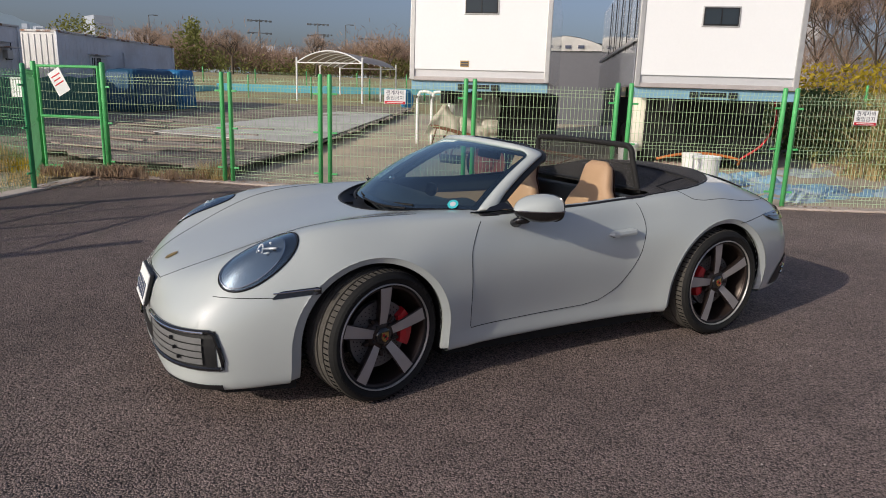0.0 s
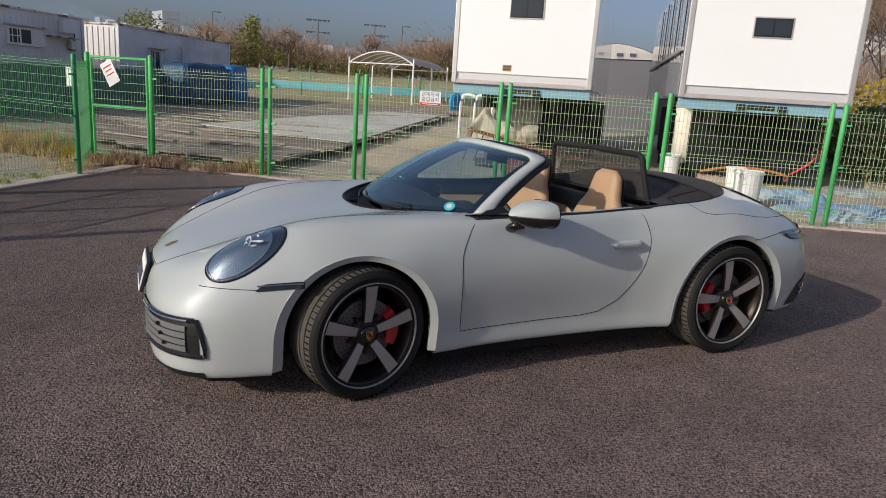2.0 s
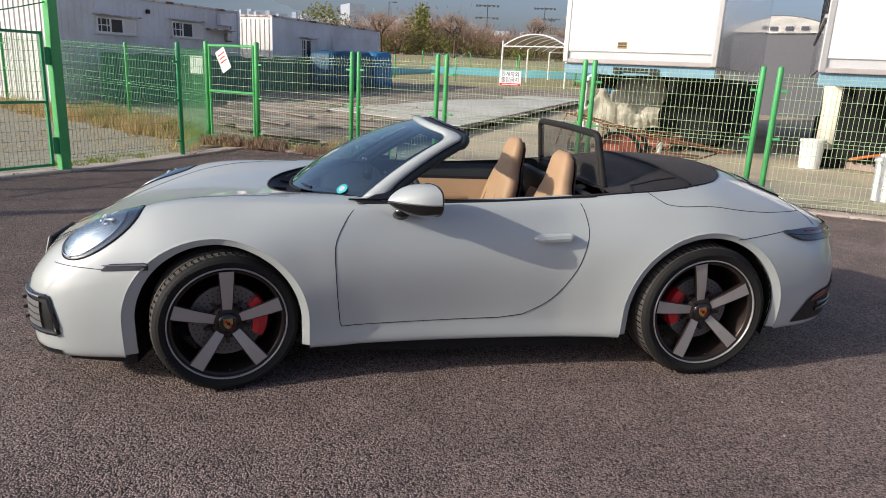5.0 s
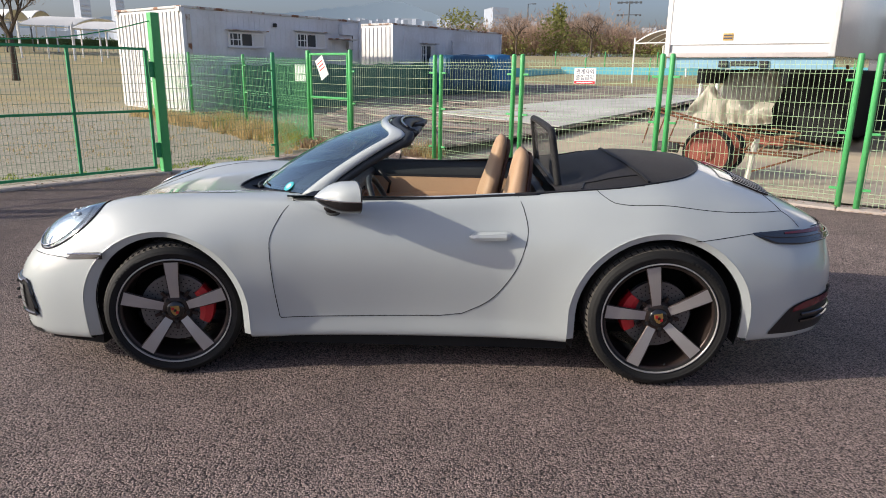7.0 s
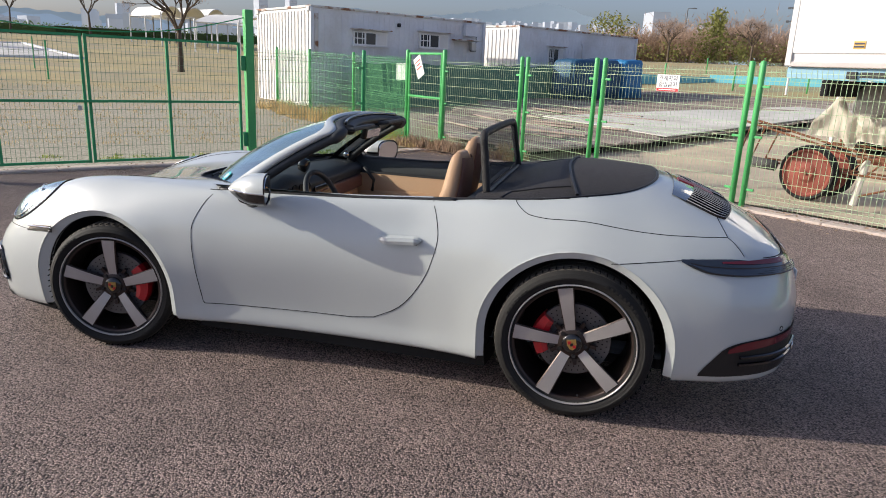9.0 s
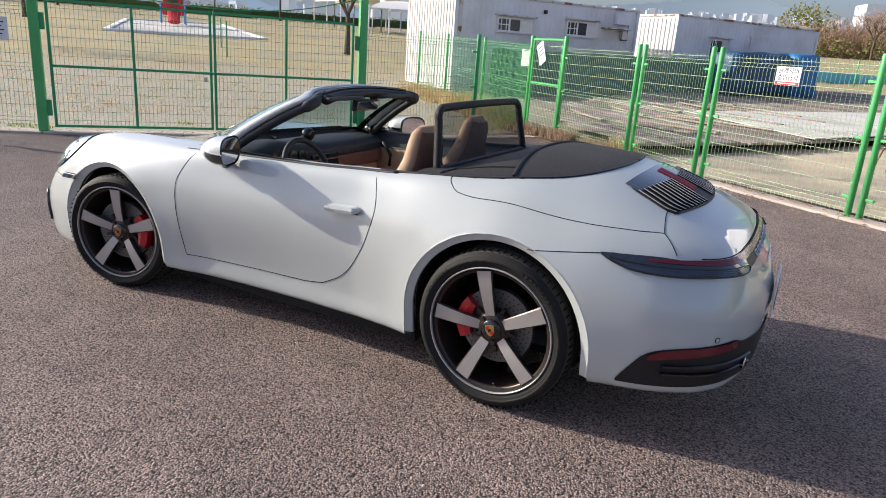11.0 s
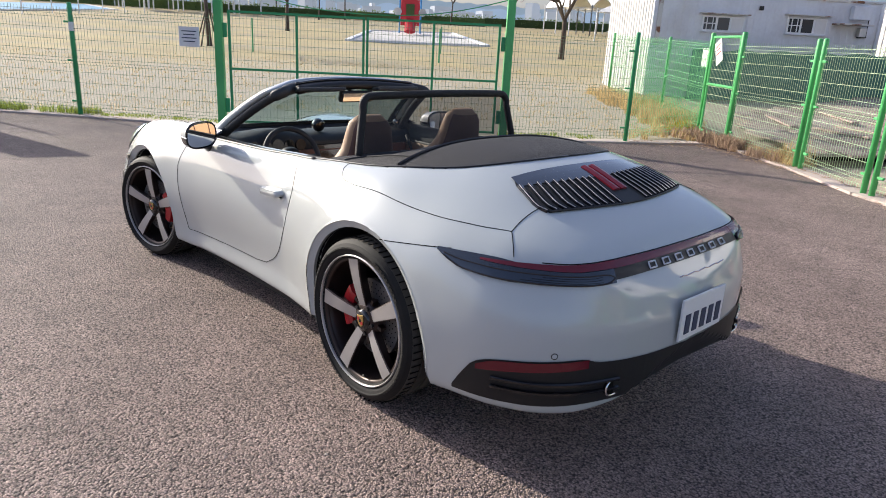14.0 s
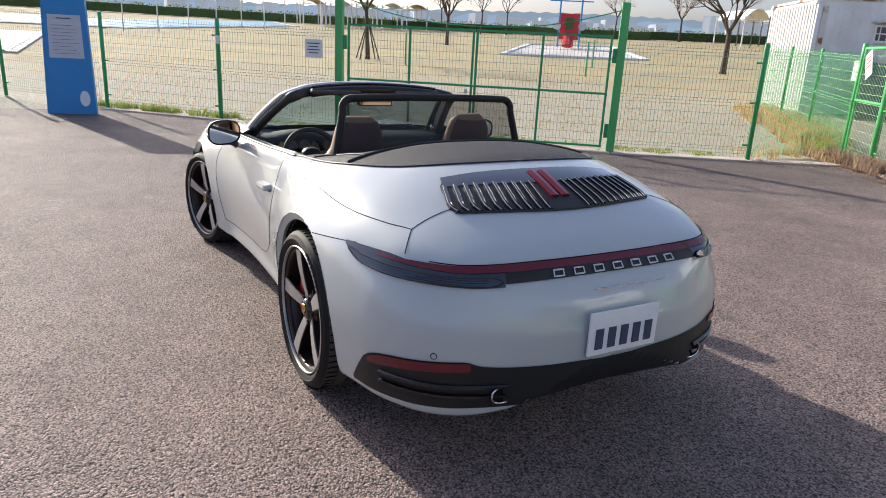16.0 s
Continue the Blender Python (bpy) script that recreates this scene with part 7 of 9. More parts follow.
def shell_parts():
    n = len(SHELL_V)
    co = np.array(SHELL_V)
    nor = np.zeros((n, 3))
    for q in SHELL_F:
        a, b, c, d = (co[k] for k in q)
        f = np.cross(c - a, d - b)
        for k in q:
            nor[k] += f
    nor /= np.maximum(np.linalg.norm(nor, axis=1, keepdims=True), 1e-9)
    groups = {}
    for q in SHELL_F:
        c = co[list(q)].mean(axis=0)
        m = nor[list(q)].mean(axis=0)
        groups.setdefault(which_part(c, abs(m[2]) > 0.45 and c[2] > 0.5), []).append(q)
    for name, fs in groups.items():
        ids = sorted({k for q in fs for k in q})
        back = {k: i for i, k in enumerate(ids)}
        me = bpy.data.meshes.new(name)
        me.from_pydata([SHELL_V[k] for k in ids], [], [tuple(back[k] for k in q) for q in fs])
        me.materials.append(M_FABRIC if name == "folded_roof_cover" else M_PAINT)
        me.shade_smooth()
        me.normals_split_custom_set_from_vertices([Vector(nor[k]) for k in ids])
        ob = new(name, me)
        ob.parent = car
        if name == "folded_roof_cover":
            ob["label"] = "black canvas cover over the folded roof"


shell_parts()
BODY = BVHTree.FromPolygons([Vector(v) for v in SHELL_V], SHELL_F)


def on_side(x, z, s=-1, off=0.0):
    """The point of the flank at (x, z), on the left (s = -1) or the right."""
    h = BODY.ray_cast(Vector((x, 2.0 * s, z)), Vector((0, -s, 0)))
    if h[0] is None:
        return Vector((x, 0.9 * s, z))
    n = h[1] if h[1].y * s > 0 else -h[1]
    return h[0] + n * off


def on_top(x, y, off=0.0):
    h = BODY.ray_cast(Vector((x, y, 3.0)), Vector((0, 0, -1)))
    if h[0] is None:
        return Vector((x, y, 0.9))
    n = h[1] if h[1].z > 0 else -h[1]
    return h[0] + n * off


def on_round(cx, a, z, off=0.0):
    """The outermost point seen level from outside, at the angle a about (cx, 0)."""
    if abs(math.sin(a)) < 0.004:
        a += 0.006
    d = Vector((math.cos(a), math.sin(a), 0))
    h = BODY.ray_cast(Vector((cx, 0, z)) + d * 3, -d)
    if h[0] is None:
        return Vector((cx, 0, z)) + d * 0.9
    n = h[1] if h[1].dot(d) > 0 else -h[1]
    return h[0] + n * off


def seam(name, pts, r=0.0019, material=None):
    part(name, tube(pts, r, 6), material or M_SEAM, car)


def facing(centre, out, upward, ax, ay, off=0.004, bulge=0.0, power=2.0, rings=8, sides=36):
    """An oval sheet laid on the body round centre, seen along out."""
    n = Vector(out).normalized()
    u = Vector(upward)
    u = (u - n * u.dot(n)).normalized()
    s = n.cross(u)
    bm = bmesh.new()
    def at(r, a):
        c, q = math.cos(a), math.sin(a)
        p = Vector(centre) + u * (math.copysign(abs(c) ** (2 / power), c) * ax * r) + s * (math.copysign(abs(q) ** (2 / power), q) * ay * r)
        h = BODY.ray_cast(p + n * 0.8, -n)
        hit = h[0] if h[0] is not None else p
        return hit + n * (off + bulge * (1 - r * r))
    mid = bm.verts.new(at(0, 0))
    last = None
    for k in range(1, rings + 1):
        ring = [bm.verts.new(at(k / rings, 2 * math.pi * j / sides)) for j in range(sides)]
        for j in range(sides):
            if last is None:
                bm.faces.new((mid, ring[j], ring[(j + 1) % sides]))
            else:
                bm.faces.new((last[j], ring[j], ring[(j + 1) % sides], last[(j + 1) % sides]))
        last = ring
    bmesh.ops.recalc_face_normals(bm, faces=bm.faces[:])
    edge = [v.co.copy() for v in last]
    return bm, edge


# panel gaps
for s in (-1, 1):
    zs = np.linspace(0.93, 0.315, 26)
    c_df = curve((0.28, -0.695), (0.50, -0.715), (0.70, -0.725), (0.85, -0.665), (0.94, -0.575))
    c_dr = curve((0.335, 0.24), (0.40, 0.362), (0.50, 0.454), (0.65, 0.533), (0.78, 0.560), (0.88, 0.54), (0.96, 0.50))
    front = [on_side(c_df(z), z, s) for z in zs]
    under = [on_side(x, 0.302 + 0.02 * (x + 0.7), s) for x in np.linspace(-0.69, 0.12, 26)]
    rear = [on_side(c_dr(z), z, s) for z in np.linspace(0.335, 0.94, 26)]
    seam("door_gap", front + under + rear)
    seam("hood_gap", [on_top(x, s * c_hood(x)) for x in np.linspace(-2.185, -0.95, 50)])
    seam("deck_gap", [on_top(0.905 + 0.025 * (k / 5) ** 2, s * (0.722 + 0.058 * k / 5)) for k in range(6)] + [on_top(x, s * c_lid(x)) for x in np.linspace(0.935, 1.85, 44)])
    seam("deck_gap", [on_top(1.85 - 0.03 * math.sin(k / 12 * math.pi / 2), s * (0.672 - 0.20 * k / 12)) for k in range(13)])
    seam("deck_gap", [on_top(1.85 + 0.07 * k / 8, s * (0.672 + 0.058 * k / 8)) for k in range(9)])
    seam("bumper_gap", [on_side(x, 0.768 + 0.035 * min(1, (x - 1.40) / 0.30), s) for x in np.linspace(1.36, 1.70, 18)])
    seam("bumper_gap", [on_round(-1.2, math.radians(180 - s * a), 0.60, 0.0) for a in np.linspace(41, 60, 16)])
seam("hood_gap", [on_top(-2.185 - 0.012 * (1 - (y / 0.20) ** 2), y) for y in np.linspace(-0.20, 0.20, 20)])


def skin_z(x, y):
    """Height of the upper skin at (x, y), also where it is cut open."""
    pts = [p for p in section(x) if p.z > c_zw(x)]
    y = abs(y)
    for a, b in zip(pts, pts[1:]):
        if b.y <= y <= a.y:
            return b.z + (a.z - b.z) * (y - b.y) / max(a.y - b.y, 1e-6)
    return pts[0].z if y > pts[0].y else pts[-1].z


def spoke_bm(r0, r1, w0, w1, face, side):
    """One flat blade of the rim, pointing up; the outer face looks towards -y."""
    bm = bmesh.new()
    n = 6
    rows = []
    for i in range(n + 1):
        t = i / n
        r = r0 + (r1 - r0) * t
        w = (w0 + (w1 - w0) * t) * 0.5
        y = face + 0.022 * (1 - t) ** 2 - 0.004 * t
        rows.append([(-w, y + 0.004, r), (-w * 0.86, y, r), (w * 0.86, y, r), (w, y + 0.004, r), (w * 0.62, y + side, r), (-w * 0.62, y + side, r)])
    vr = [[bm.verts.new(p) for p in row] for row in rows]
    for a, b in zip(vr, vr[1:]):
        for k in range(6):
            f = bm.faces.new((a[k], a[(k + 1) % 6], b[(k + 1) % 6], b[k]))
            f.material_index = 0 if k == 1 else 1
    bm.faces.new(vr[0][::-1]).material_index = 1
    bm.faces.new(vr[-1]).material_index = 1
    bmesh.ops.recalc_face_normals(bm, faces=bm.faces[:])
    return bm


def make_wheel(name, R, rim, width):
    """A wheel about the origin with its outer face towards -y: tyre, dark barrel, bright lip, five blades, hub and bolts."""
    root = thing(name, "", "")
    root.parent = car
    h = width / 2
    prof = [(rim - 0.012, h - 0.012), (rim + 0.006, h - 0.002), (rim + 0.02, h + 0.006), ((R + rim) / 2, h + 0.012), (R - 0.022, h + 0.004), (R - 0.008, h - 0.012), (R - 0.001, h - 0.035)]
    tread = []
    for g in (-0.6, -0.2, 0.2, 0.6):
        c = g * h
        tread += [(R, -(c - 0.006)), (R - 0.008, -(c - 0.005)), (R - 0.008, -(c + 0.005)), (R, -(c + 0.006))]
    prof = [(r, -y) for r, y in prof]
    pr = prof + [(r, -y) for r, y in tread] + [(r, -y) for r, y in reversed(prof)]
    pr = prof + sorted([(r, y) for r, y in tread], key=lambda q: q[1]) + [(r, -y) for r, y in reversed(prof)]
    bm = revolve(pr, 96)
    for f in bm.faces:
        m_ = f.calc_center_median()
        f.material_index = 1 if math.hypot(m_.x, m_.z) > R - 0.012 and abs(m_.y) < h - 0.010 else 0
    part("tyre", bm, [M_RUBBER, M_TREAD], root, "black low-profile rubber tyre", smooth=False)
    # shallow cross grooves and the raised band on the side wall
    bm = bmesh.new()
    for k in range(70):
        a = 2 * math.pi * k / 70
        for s in (-1, 1):
            add_box(bm, Vector((0, s * (h * 0.78), 0)), (0.004, h * 0.30, 0.004), None)
            vs = bm.verts[-8:]
            m = Matrix.Rotation(a, 4, "Y") @ Matrix.Translation((0, 0, R + 0.0002))
            for v in vs:
                v.co = m @ v.co
    tagged(part("tread_groove", bm, M_SEAM, root), kind="stuff")
    part("sidewall_band", revolve([(rim + 0.030, -h - 0.0095), (rim + 0.034, -h - 0.0125), (rim + 0.037, -h - 0.0105)], 96), M_RUBBER, root)
    barrel = [(rim, -h + 0.008), (rim - 0.012, -h + 0.02), (rim - 0.022, -h + 0.06), (rim - 0.03, 0.0), (rim - 0.03, h - 0.03), (rim, h - 0.01)]
    part("rim_barrel", revolve(barrel, 72), M_RIMDARK, root, "dark bronze rim barrel", smooth=True)
    part("rim_lip", revolve([(rim - 0.002, -h + 0.010), (rim - 0.002, -h - 0.002), (rim, -h - 0.005), (rim + 0.004, -h - 0.004), (rim + 0.006, -h + 0.006)], 96), M_SILVER, root, "bright machined rim edge", smooth=True)
    part("rim_step", revolve([(rim - 0.022, -h + 0.028), (rim - 0.022, -h + 0.014), (rim - 0.012, -h + 0.012)], 96), M_RIMDARK, root, smooth=True)
    for k in range(5):
        bm = spoke_bm(0.062, rim - 0.016, 0.050, 0.078, -h + 0.012, 0.045)
        bmesh.ops.transform(bm, matrix=Matrix.Rotation(2 * math.pi * k / 5, 4, "Y"), verts=bm.verts[:])
        part("spoke", bm, [M_SILVER, M_RIMDARK], root)
        bm = spoke_bm(0.030, 0.11, 0.030, 0.016, -h + 0.045, 0.03)
        bmesh.ops.transform(bm, matrix=Matrix.Rotation(2 * math.pi * (k + 0.5) / 5, 4, "Y"), verts=bm.verts[:])
        part("rib", bm, [M_RIMDARK, M_RIMDARK], root)
    part("hub", revolve([(0.001, -h + 0.030), (0.060, -h + 0.032), (0.082, -h + 0.045), (0.085, -h + 0.10), (0.001, -h + 0.10)], 40), M_RIMDARK, root, smooth=True)
    part("centre_cap", revolve([(0.001, -h + 0.016), (0.038, -h + 0.018), (0.046, -h + 0.024), (0.048, -h + 0.034)], 32), M_GLOSS, root, "dark centre cap with a small gold crest", smooth=True)
    shield = ((-0.021, 0.024), (0.021, 0.024), (0.022, -0.002), (0.013, -0.020), (0, -0.029), (-0.013, -0.020), (-0.022, -0.002))
    crest = part("cap_crest", loft([[Vector((x, -h + 0.0155, z)) for x, z in shield], [Vector((x * 0.94, -h + 0.0125, z * 0.94)) for x, z in shield]]), M_GOLD, root)
    for x, z, m_ in ((-0.010, 0.010, M_CALIPER), (0.010, -0.010, M_CALIPER), (0.0, 0.0, M_GLOSS)):
        part("crest_field", box((x, -h + 0.0118, z), (0.014, 0.002, 0.014), None), m_, crest)
    bm = bmesh.new()
    for a0, n_, hgt in ((0.6, 9, 0.016), (2.2, 7, 0.010), (3.7, 9, 0.016), (5.3, 7, 0.010)):
        for k in range(n_):
            a = a0 + 0.070 * k
            add_box(bm, Vector((0, 0, 0)), (0.013, 0.003, hgt))
            m = Matrix.Rotation(a, 4, "Y") @ Matrix.Translation((0, -h - 0.0125, (R + rim) / 2))
            for v in bm.verts[-8:]:
                v.co = m @ v.co
    tagged(part("sidewall_mark", bm, M_RUBBER, root, "raised moulded marks on the side wall"), kind="stuff")
    for k in range(5):
        a = 2 * math.pi * (k + 0.5) / 5
        bm = bmesh.new()
        bmesh.ops.create_cone(bm, cap_ends=True, segments=6, radius1=0.010, radius2=0.010, depth=0.012, matrix=Matrix.Translation((0.062 * math.sin(a), -h + 0.031, 0.062 * math.cos(a))) @ Matrix.Rotation(math.pi / 2, 4, "X"))
        part("wheel_bolt", bm, M_BLACK, root)
    # a small valve
    part("valve", tube([(0.0, -h + 0.02, -(rim - 0.03)), (0.0, -h - 0.0, -(rim - 0.045))], 0.004), M_BLACK, root)
    return root


def make_brake(name, r, y, side_angle):
    """Perforated disc with its hat and the caliper gripping it; the outer side looks towards -y."""
    root = thing(name, "", "")
    root.parent = car
    part("disc", revolve([(0.085, y), (r, y), (r, y + 0.03), (0.085, y + 0.03)], 64, closed=True), M_DISC, root, "perforated steel brake disc")
    bm = bmesh.new()
    for k in range(36):
        for j, rr in enumerate((0.115, 0.135, 0.155)):
            a = 2 * math.pi * (k + 0.33 * j) / 36
            bmesh.ops.create_circle(bm, cap_ends=True, segments=6, radius=0.0035, matrix=Matrix.Translation((rr * math.sin(a), y - 0.0012, rr * math.cos(a))) @ Matrix.Rotation(math.pi / 2, 4, "X"))
    tagged(part("disc_hole", bm, M_SEAM, root), kind="stuff")
    part("disc_hat", revolve([(0.001, y - 0.025), (0.080, y - 0.025), (0.088, y + 0.005)], 40), M_RIMDARK, root, smooth=True)
    rings = []
    for k in range(13):
        a = side_angle + math.radians(-34 + 68 * k / 12)
        e = 1 - abs(k - 6) / 6 * 0.25
        ring = []
        for rr, yy in ((r - 0.060, -0.030), (r - 0.030, -0.040), (r + 0.012, -0.034), (r + 0.022, 0.0), (r + 0.012, 0.06), (r - 0.060, 0.055)):
            q = r - 0.02 + (rr - r + 0.02) * e
            ring.append(Vector((q * math.sin(a), y + yy, q * math.cos(a))))
        rings.append(ring)
    part("caliper", loft(rings), M_CALIPER, root, "red brake caliper", smooth=False)
    return root


STEER = math.radians(13)
wf = make_wheel("front_wheel", FR, 0.272, 0.250)
wr = make_wheel("rear_wheel", RR, 0.286, 0.300)
bf = make_brake("front_brake", 0.175, -0.055, math.radians(84))
br = make_brake("rear_brake", 0.172, -0.065, math.radians(-84))
Y_F, Y_R = 0.775, 0.752
WX = FX - 0.024
for src, x, y, r, st, roll in ((wf, WX, Y_F, FR, STEER, 0.0), (wr, RX, Y_R, RR, 0.0, radians(-11)), (bf, WX, Y_F, FR, STEER, 0.0), (br, RX, Y_R, RR, 0.0, 0.0)):
    right = copy_thing(src, Matrix.Translation((x, y, r)) @ turn_z(st) @ turn_z(math.pi))
    right.parent = car
    src.matrix_basis = Matrix.Translation((x, -y, r)) @ turn_z(st) @ Matrix.Rotation(roll, 4, "Y")

# turned-in lips round the wheel openings
for n_, (cx, cz, r) in enumerate(ARCHES):
    for s in (-1, 1):
        spots = [(-1.0, t) for t in np.linspace(0, 0.999, 12)] + [(math.cos(a), 1 + math.sin(a)) for a in np.linspace(math.pi, 0, 72)] + [(1.0, t) for t in np.linspace(0.999, 0, 12)]
        rings = []
        for c, t in spots:
            lo = ((0.178, 0.214), (0.226, 0.262))[n_][c > 0]
            z_in = cz + (t - 1) * r if t >= 1 else lo + (cz - lo) * t
            x_in = cx + c * r
            w = lip(x_in, z_in, cx, cz, r)
            x_out = cx + c * (r + w)
            z_out = cz + (t - 1) * (r + w) if t >= 1 else z_in
            y = flank_y(x_out, z_out) + 0.005
            k = w / 0.034
            rings.append([Vector((x_out + c * 0.005, s * (y - 0.004), z_out + (0.005 * (t - 1) if t > 1 else 0))), Vector((x_out, s * (y - 0.0015), z_out)), Vector((x_in, s * (y - 0.016 * k), z_in)), Vector((x_in + c * 0.004, s * (y - 0.05), z_in + (0.004 * (t - 1) if t > 1 else 0)))])
        bm = bmesh.new()
        add_loft(bm, rings, cap=False, closed_ring=False)
        bmesh.ops.recalc_face_normals(bm, faces=bm.faces[:])
        part("arch_lip", bm, M_PAINT, car)

# dark wheel housings and the underside
for cx, cz, r in ARCHES:
    for s in (-1, 1):
        bm = bmesh.new()
        path = [(cx - r, 0.16)] + [(cx + r * math.cos(a), cz + r * math.sin(a)) for a in np.linspace(math.pi, 0, 28)] + [(cx + r, 0.20)]
        A, B, C = [], [], []
        for x, z in path:
            yo = flank_y(x, z) - 0.030
            A.append(bm.verts.new((x, s * yo, z)))
            B.append(bm.verts.new((cx + (x - cx) * 1.03, s * (yo - 0.05), cz + (z - cz) * 1.03 if z > cz else z)))
            C.append(bm.verts.new((cx + (x - cx) * 1.03, s * 0.48, cz + (z - cz) * 1.03 if z > cz else z)))
        for P, Q in ((A, B), (B, C)):
            for k in range(len(P) - 1):
                bm.faces.new((P[k], P[k + 1], Q[k + 1], Q[k]))
        bm.faces.new(C)
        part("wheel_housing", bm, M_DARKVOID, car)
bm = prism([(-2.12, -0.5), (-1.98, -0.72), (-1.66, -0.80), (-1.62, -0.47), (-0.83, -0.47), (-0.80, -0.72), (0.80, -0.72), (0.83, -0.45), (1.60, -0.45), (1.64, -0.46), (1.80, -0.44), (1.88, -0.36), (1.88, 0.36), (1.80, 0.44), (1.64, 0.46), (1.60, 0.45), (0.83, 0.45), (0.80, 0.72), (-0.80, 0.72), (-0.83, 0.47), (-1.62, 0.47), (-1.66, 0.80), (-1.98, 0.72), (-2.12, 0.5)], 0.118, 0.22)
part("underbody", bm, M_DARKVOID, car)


def group_part(name, label=""):
    """A part of the car that is made of pieces."""
    ob = new(name)
    ob.parent = car
    if label:
        ob["label"] = label
    return ob


# ---- glass, frame, mirrors ----
def screen(s, t):
    """A point of the windscreen: s across from -1 to 1, t from its foot to the header."""
    y0, y1 = 0.695 * s, 0.545 * s
    x0 = screen_base(y0)
    foot = Vector((x0, y0, skin_z(x0, y0) + 0.004))
    head = Vector((-0.120 - 0.125 * (1 - abs(s) ** 2.8), y1, 1.222 + 0.034 * (1 - s * s)))
    p = foot.lerp(head, t)
    bow = (0.018 + 0.030 * (1 - abs(s) ** 3)) * 4 * t * (1 - t)
    return p + Vector((-0.6, 0, 0.8)) * bow


bm = patch(lambda u, v: screen(2 * u - 1, v), 32, 12)
ws = part("windscreen", bm, M_GLASS, car, "tinted windscreen glass", smooth=True)
ws.visible_shadow = False
band = patch(lambda u, v: screen(2 * u - 1, 0.90 + 0.10 * v) + Vector((0.012, 0, -0.008)), 32, 3)
part("screen_band", band, M_GLOSS, car)
for s in (-1, 1):
    part("glass_border", patch(lambda u, v: screen(s * (0.945 + 0.055 * u), v * 0.98) + Vector((0.008, 0, -0.006)), 3, 20), M_GLOSS, car)
part("glass_border", patch(lambda u, v: screen(2 * u - 1, 0.055 * v) + Vector((0.010, 0, -0.006)), 32, 2), M_GLOSS, car)


def flip(ps):
    return [Vector((p.x, -p.y, p.z)) for p in reversed(ps)]


def bend(a, c, b, n):
    return [a.lerp(c, t).lerp(c.lerp(b, t), t) for t in np.linspace(0, 1, n)]


side_run = [screen(1, t) for t in np.linspace(-0.01, 0.86, 15)]
corner = bend(screen(1, 0.87), screen(1, 1.0), screen(0.80, 1.0), 9)
over = [screen(q, 1.0) for q in np.linspace(0.78, -0.78, 24)]
frame_path = side_run + corner + over + flip(corner) + flip(side_run)
rings = []
for p in frame_path:
    sd = max(0.0, min(1.0, (abs(p.y) - 0.40) / 0.14))           # 1 along the pillars, 0 across the header
    o = Vector((0, math.copysign(0.034, p.y) * sd, 0.010 + 0.014 * (1 - sd)))
    foot = max(0.0, (1.02 - p.z) / 0.12) ** 2 if p.z < 1.02 else 0.0
    w = 0.50 + 0.50 * sd
    rings.append([p + Vector((x * w + (0.030 * foot if x > 0.05 else 0), 0, 0)) + o * k for x, k in ((-0.016, 0.05), (-0.008, 0.50), (0.008, 0.86), (0.032, 1.0), (0.058, 0.96), (0.074, 0.80), (0.080, 0.45), (0.072, -0.10), (0.030, -0.35), (0.004, -0.30))])
part("windscreen_frame", loft(rings), M_PAINT, car, "pale grey painted windscreen frame", smooth=True)
inner = [p + Vector((0.090 if abs(p.y) > 0.50 else 0.075, -0.004 * (1 if p.y > 0 else -1) * (abs(p.y) > 0.5), -0.016)) for p in frame_path]
part("frame_lining", tube(inner, [0.028 if abs(p.y) > 0.56 else 0.036 for p in inner], 12, flat=0.85, up=(-0.6, 0, 0.8)), M_DASH, car, "black padded lining of the windscreen frame", smooth=True)
head2 = [p + Vector((0.135, 0, -0.020)) for p in over]
part("header_seal", tube(head2, 0.034, 10, flat=0.75), M_BLACK, car, "black rubber roof seal along the header", smooth=True)
part("seal_lip", tube([p + Vector((0.115, 0, 0.014)) for p in over], 0.008, 6), M_GLOSS, car, smooth=True)
for s in (-1, 1):
    bm = bmesh.new()
    add_box(bm, Vector((-0.075, s * 0.28, 1.214)), (0.13, 0.32, 0.022), Matrix.Rotation(radians(-8), 4, "Y"), 0.009)
    part("sun_visor", bm, M_DASH, car, "black folded sun visor", smooth=False)
    # small fixed quarter at the pillar foot
    q = [screen(s, 0.03) + Vector((0.03, 0, -0.01)), screen(s, 0.22) + Vector((0.045, 0, -0.02)), Vector((-0.40, s * 0.755, 0.935)), Vector((-0.58, s * 0.74, 0.925))]
    part("pillar_foot", loft([[p + Vector((0, s * 0.012, 0)) for p in q], [p - Vector((0, s * 0.012, 0)) for p in q]]), M_GLOSS, car)
bm = bmesh.new()
add_box(bm, Vector((-0.085, 0.0, 1.170)), (0.035, 0.24, 0.068), Matrix.Rotation(radians(12), 4, "Y"), 0.014)
rv = part("rear_view_mirror", bm, M_BLACK, car, "black interior rear-view mirror")
part("mirror_glass", box((-0.065, 0.0, 1.167), (0.004, 0.215, 0.05), Matrix.Rotation(radians(12), 4, "Y"), 0.0015), M_MIRROR, rv)
part("mirror_stem", tube([(-0.10, 0, 1.175), (-0.19, 0, 1.222)], 0.012), M_BLACK, rv)

# cowl, wipers
def cowl(u, v):
    y = 0.655 * (2 * u - 1)
    x0, x1 = screen_base(y) + 0.05, hood_edge(y) - 0.004
    x = x0 + (x1 - x0) * v
    return Vector((x, y, skin_z(x, y) - 0.006 - 0.050 * (1 - v ** 4) * max(0.0, 1 - abs(2 * u - 1) ** 6)))


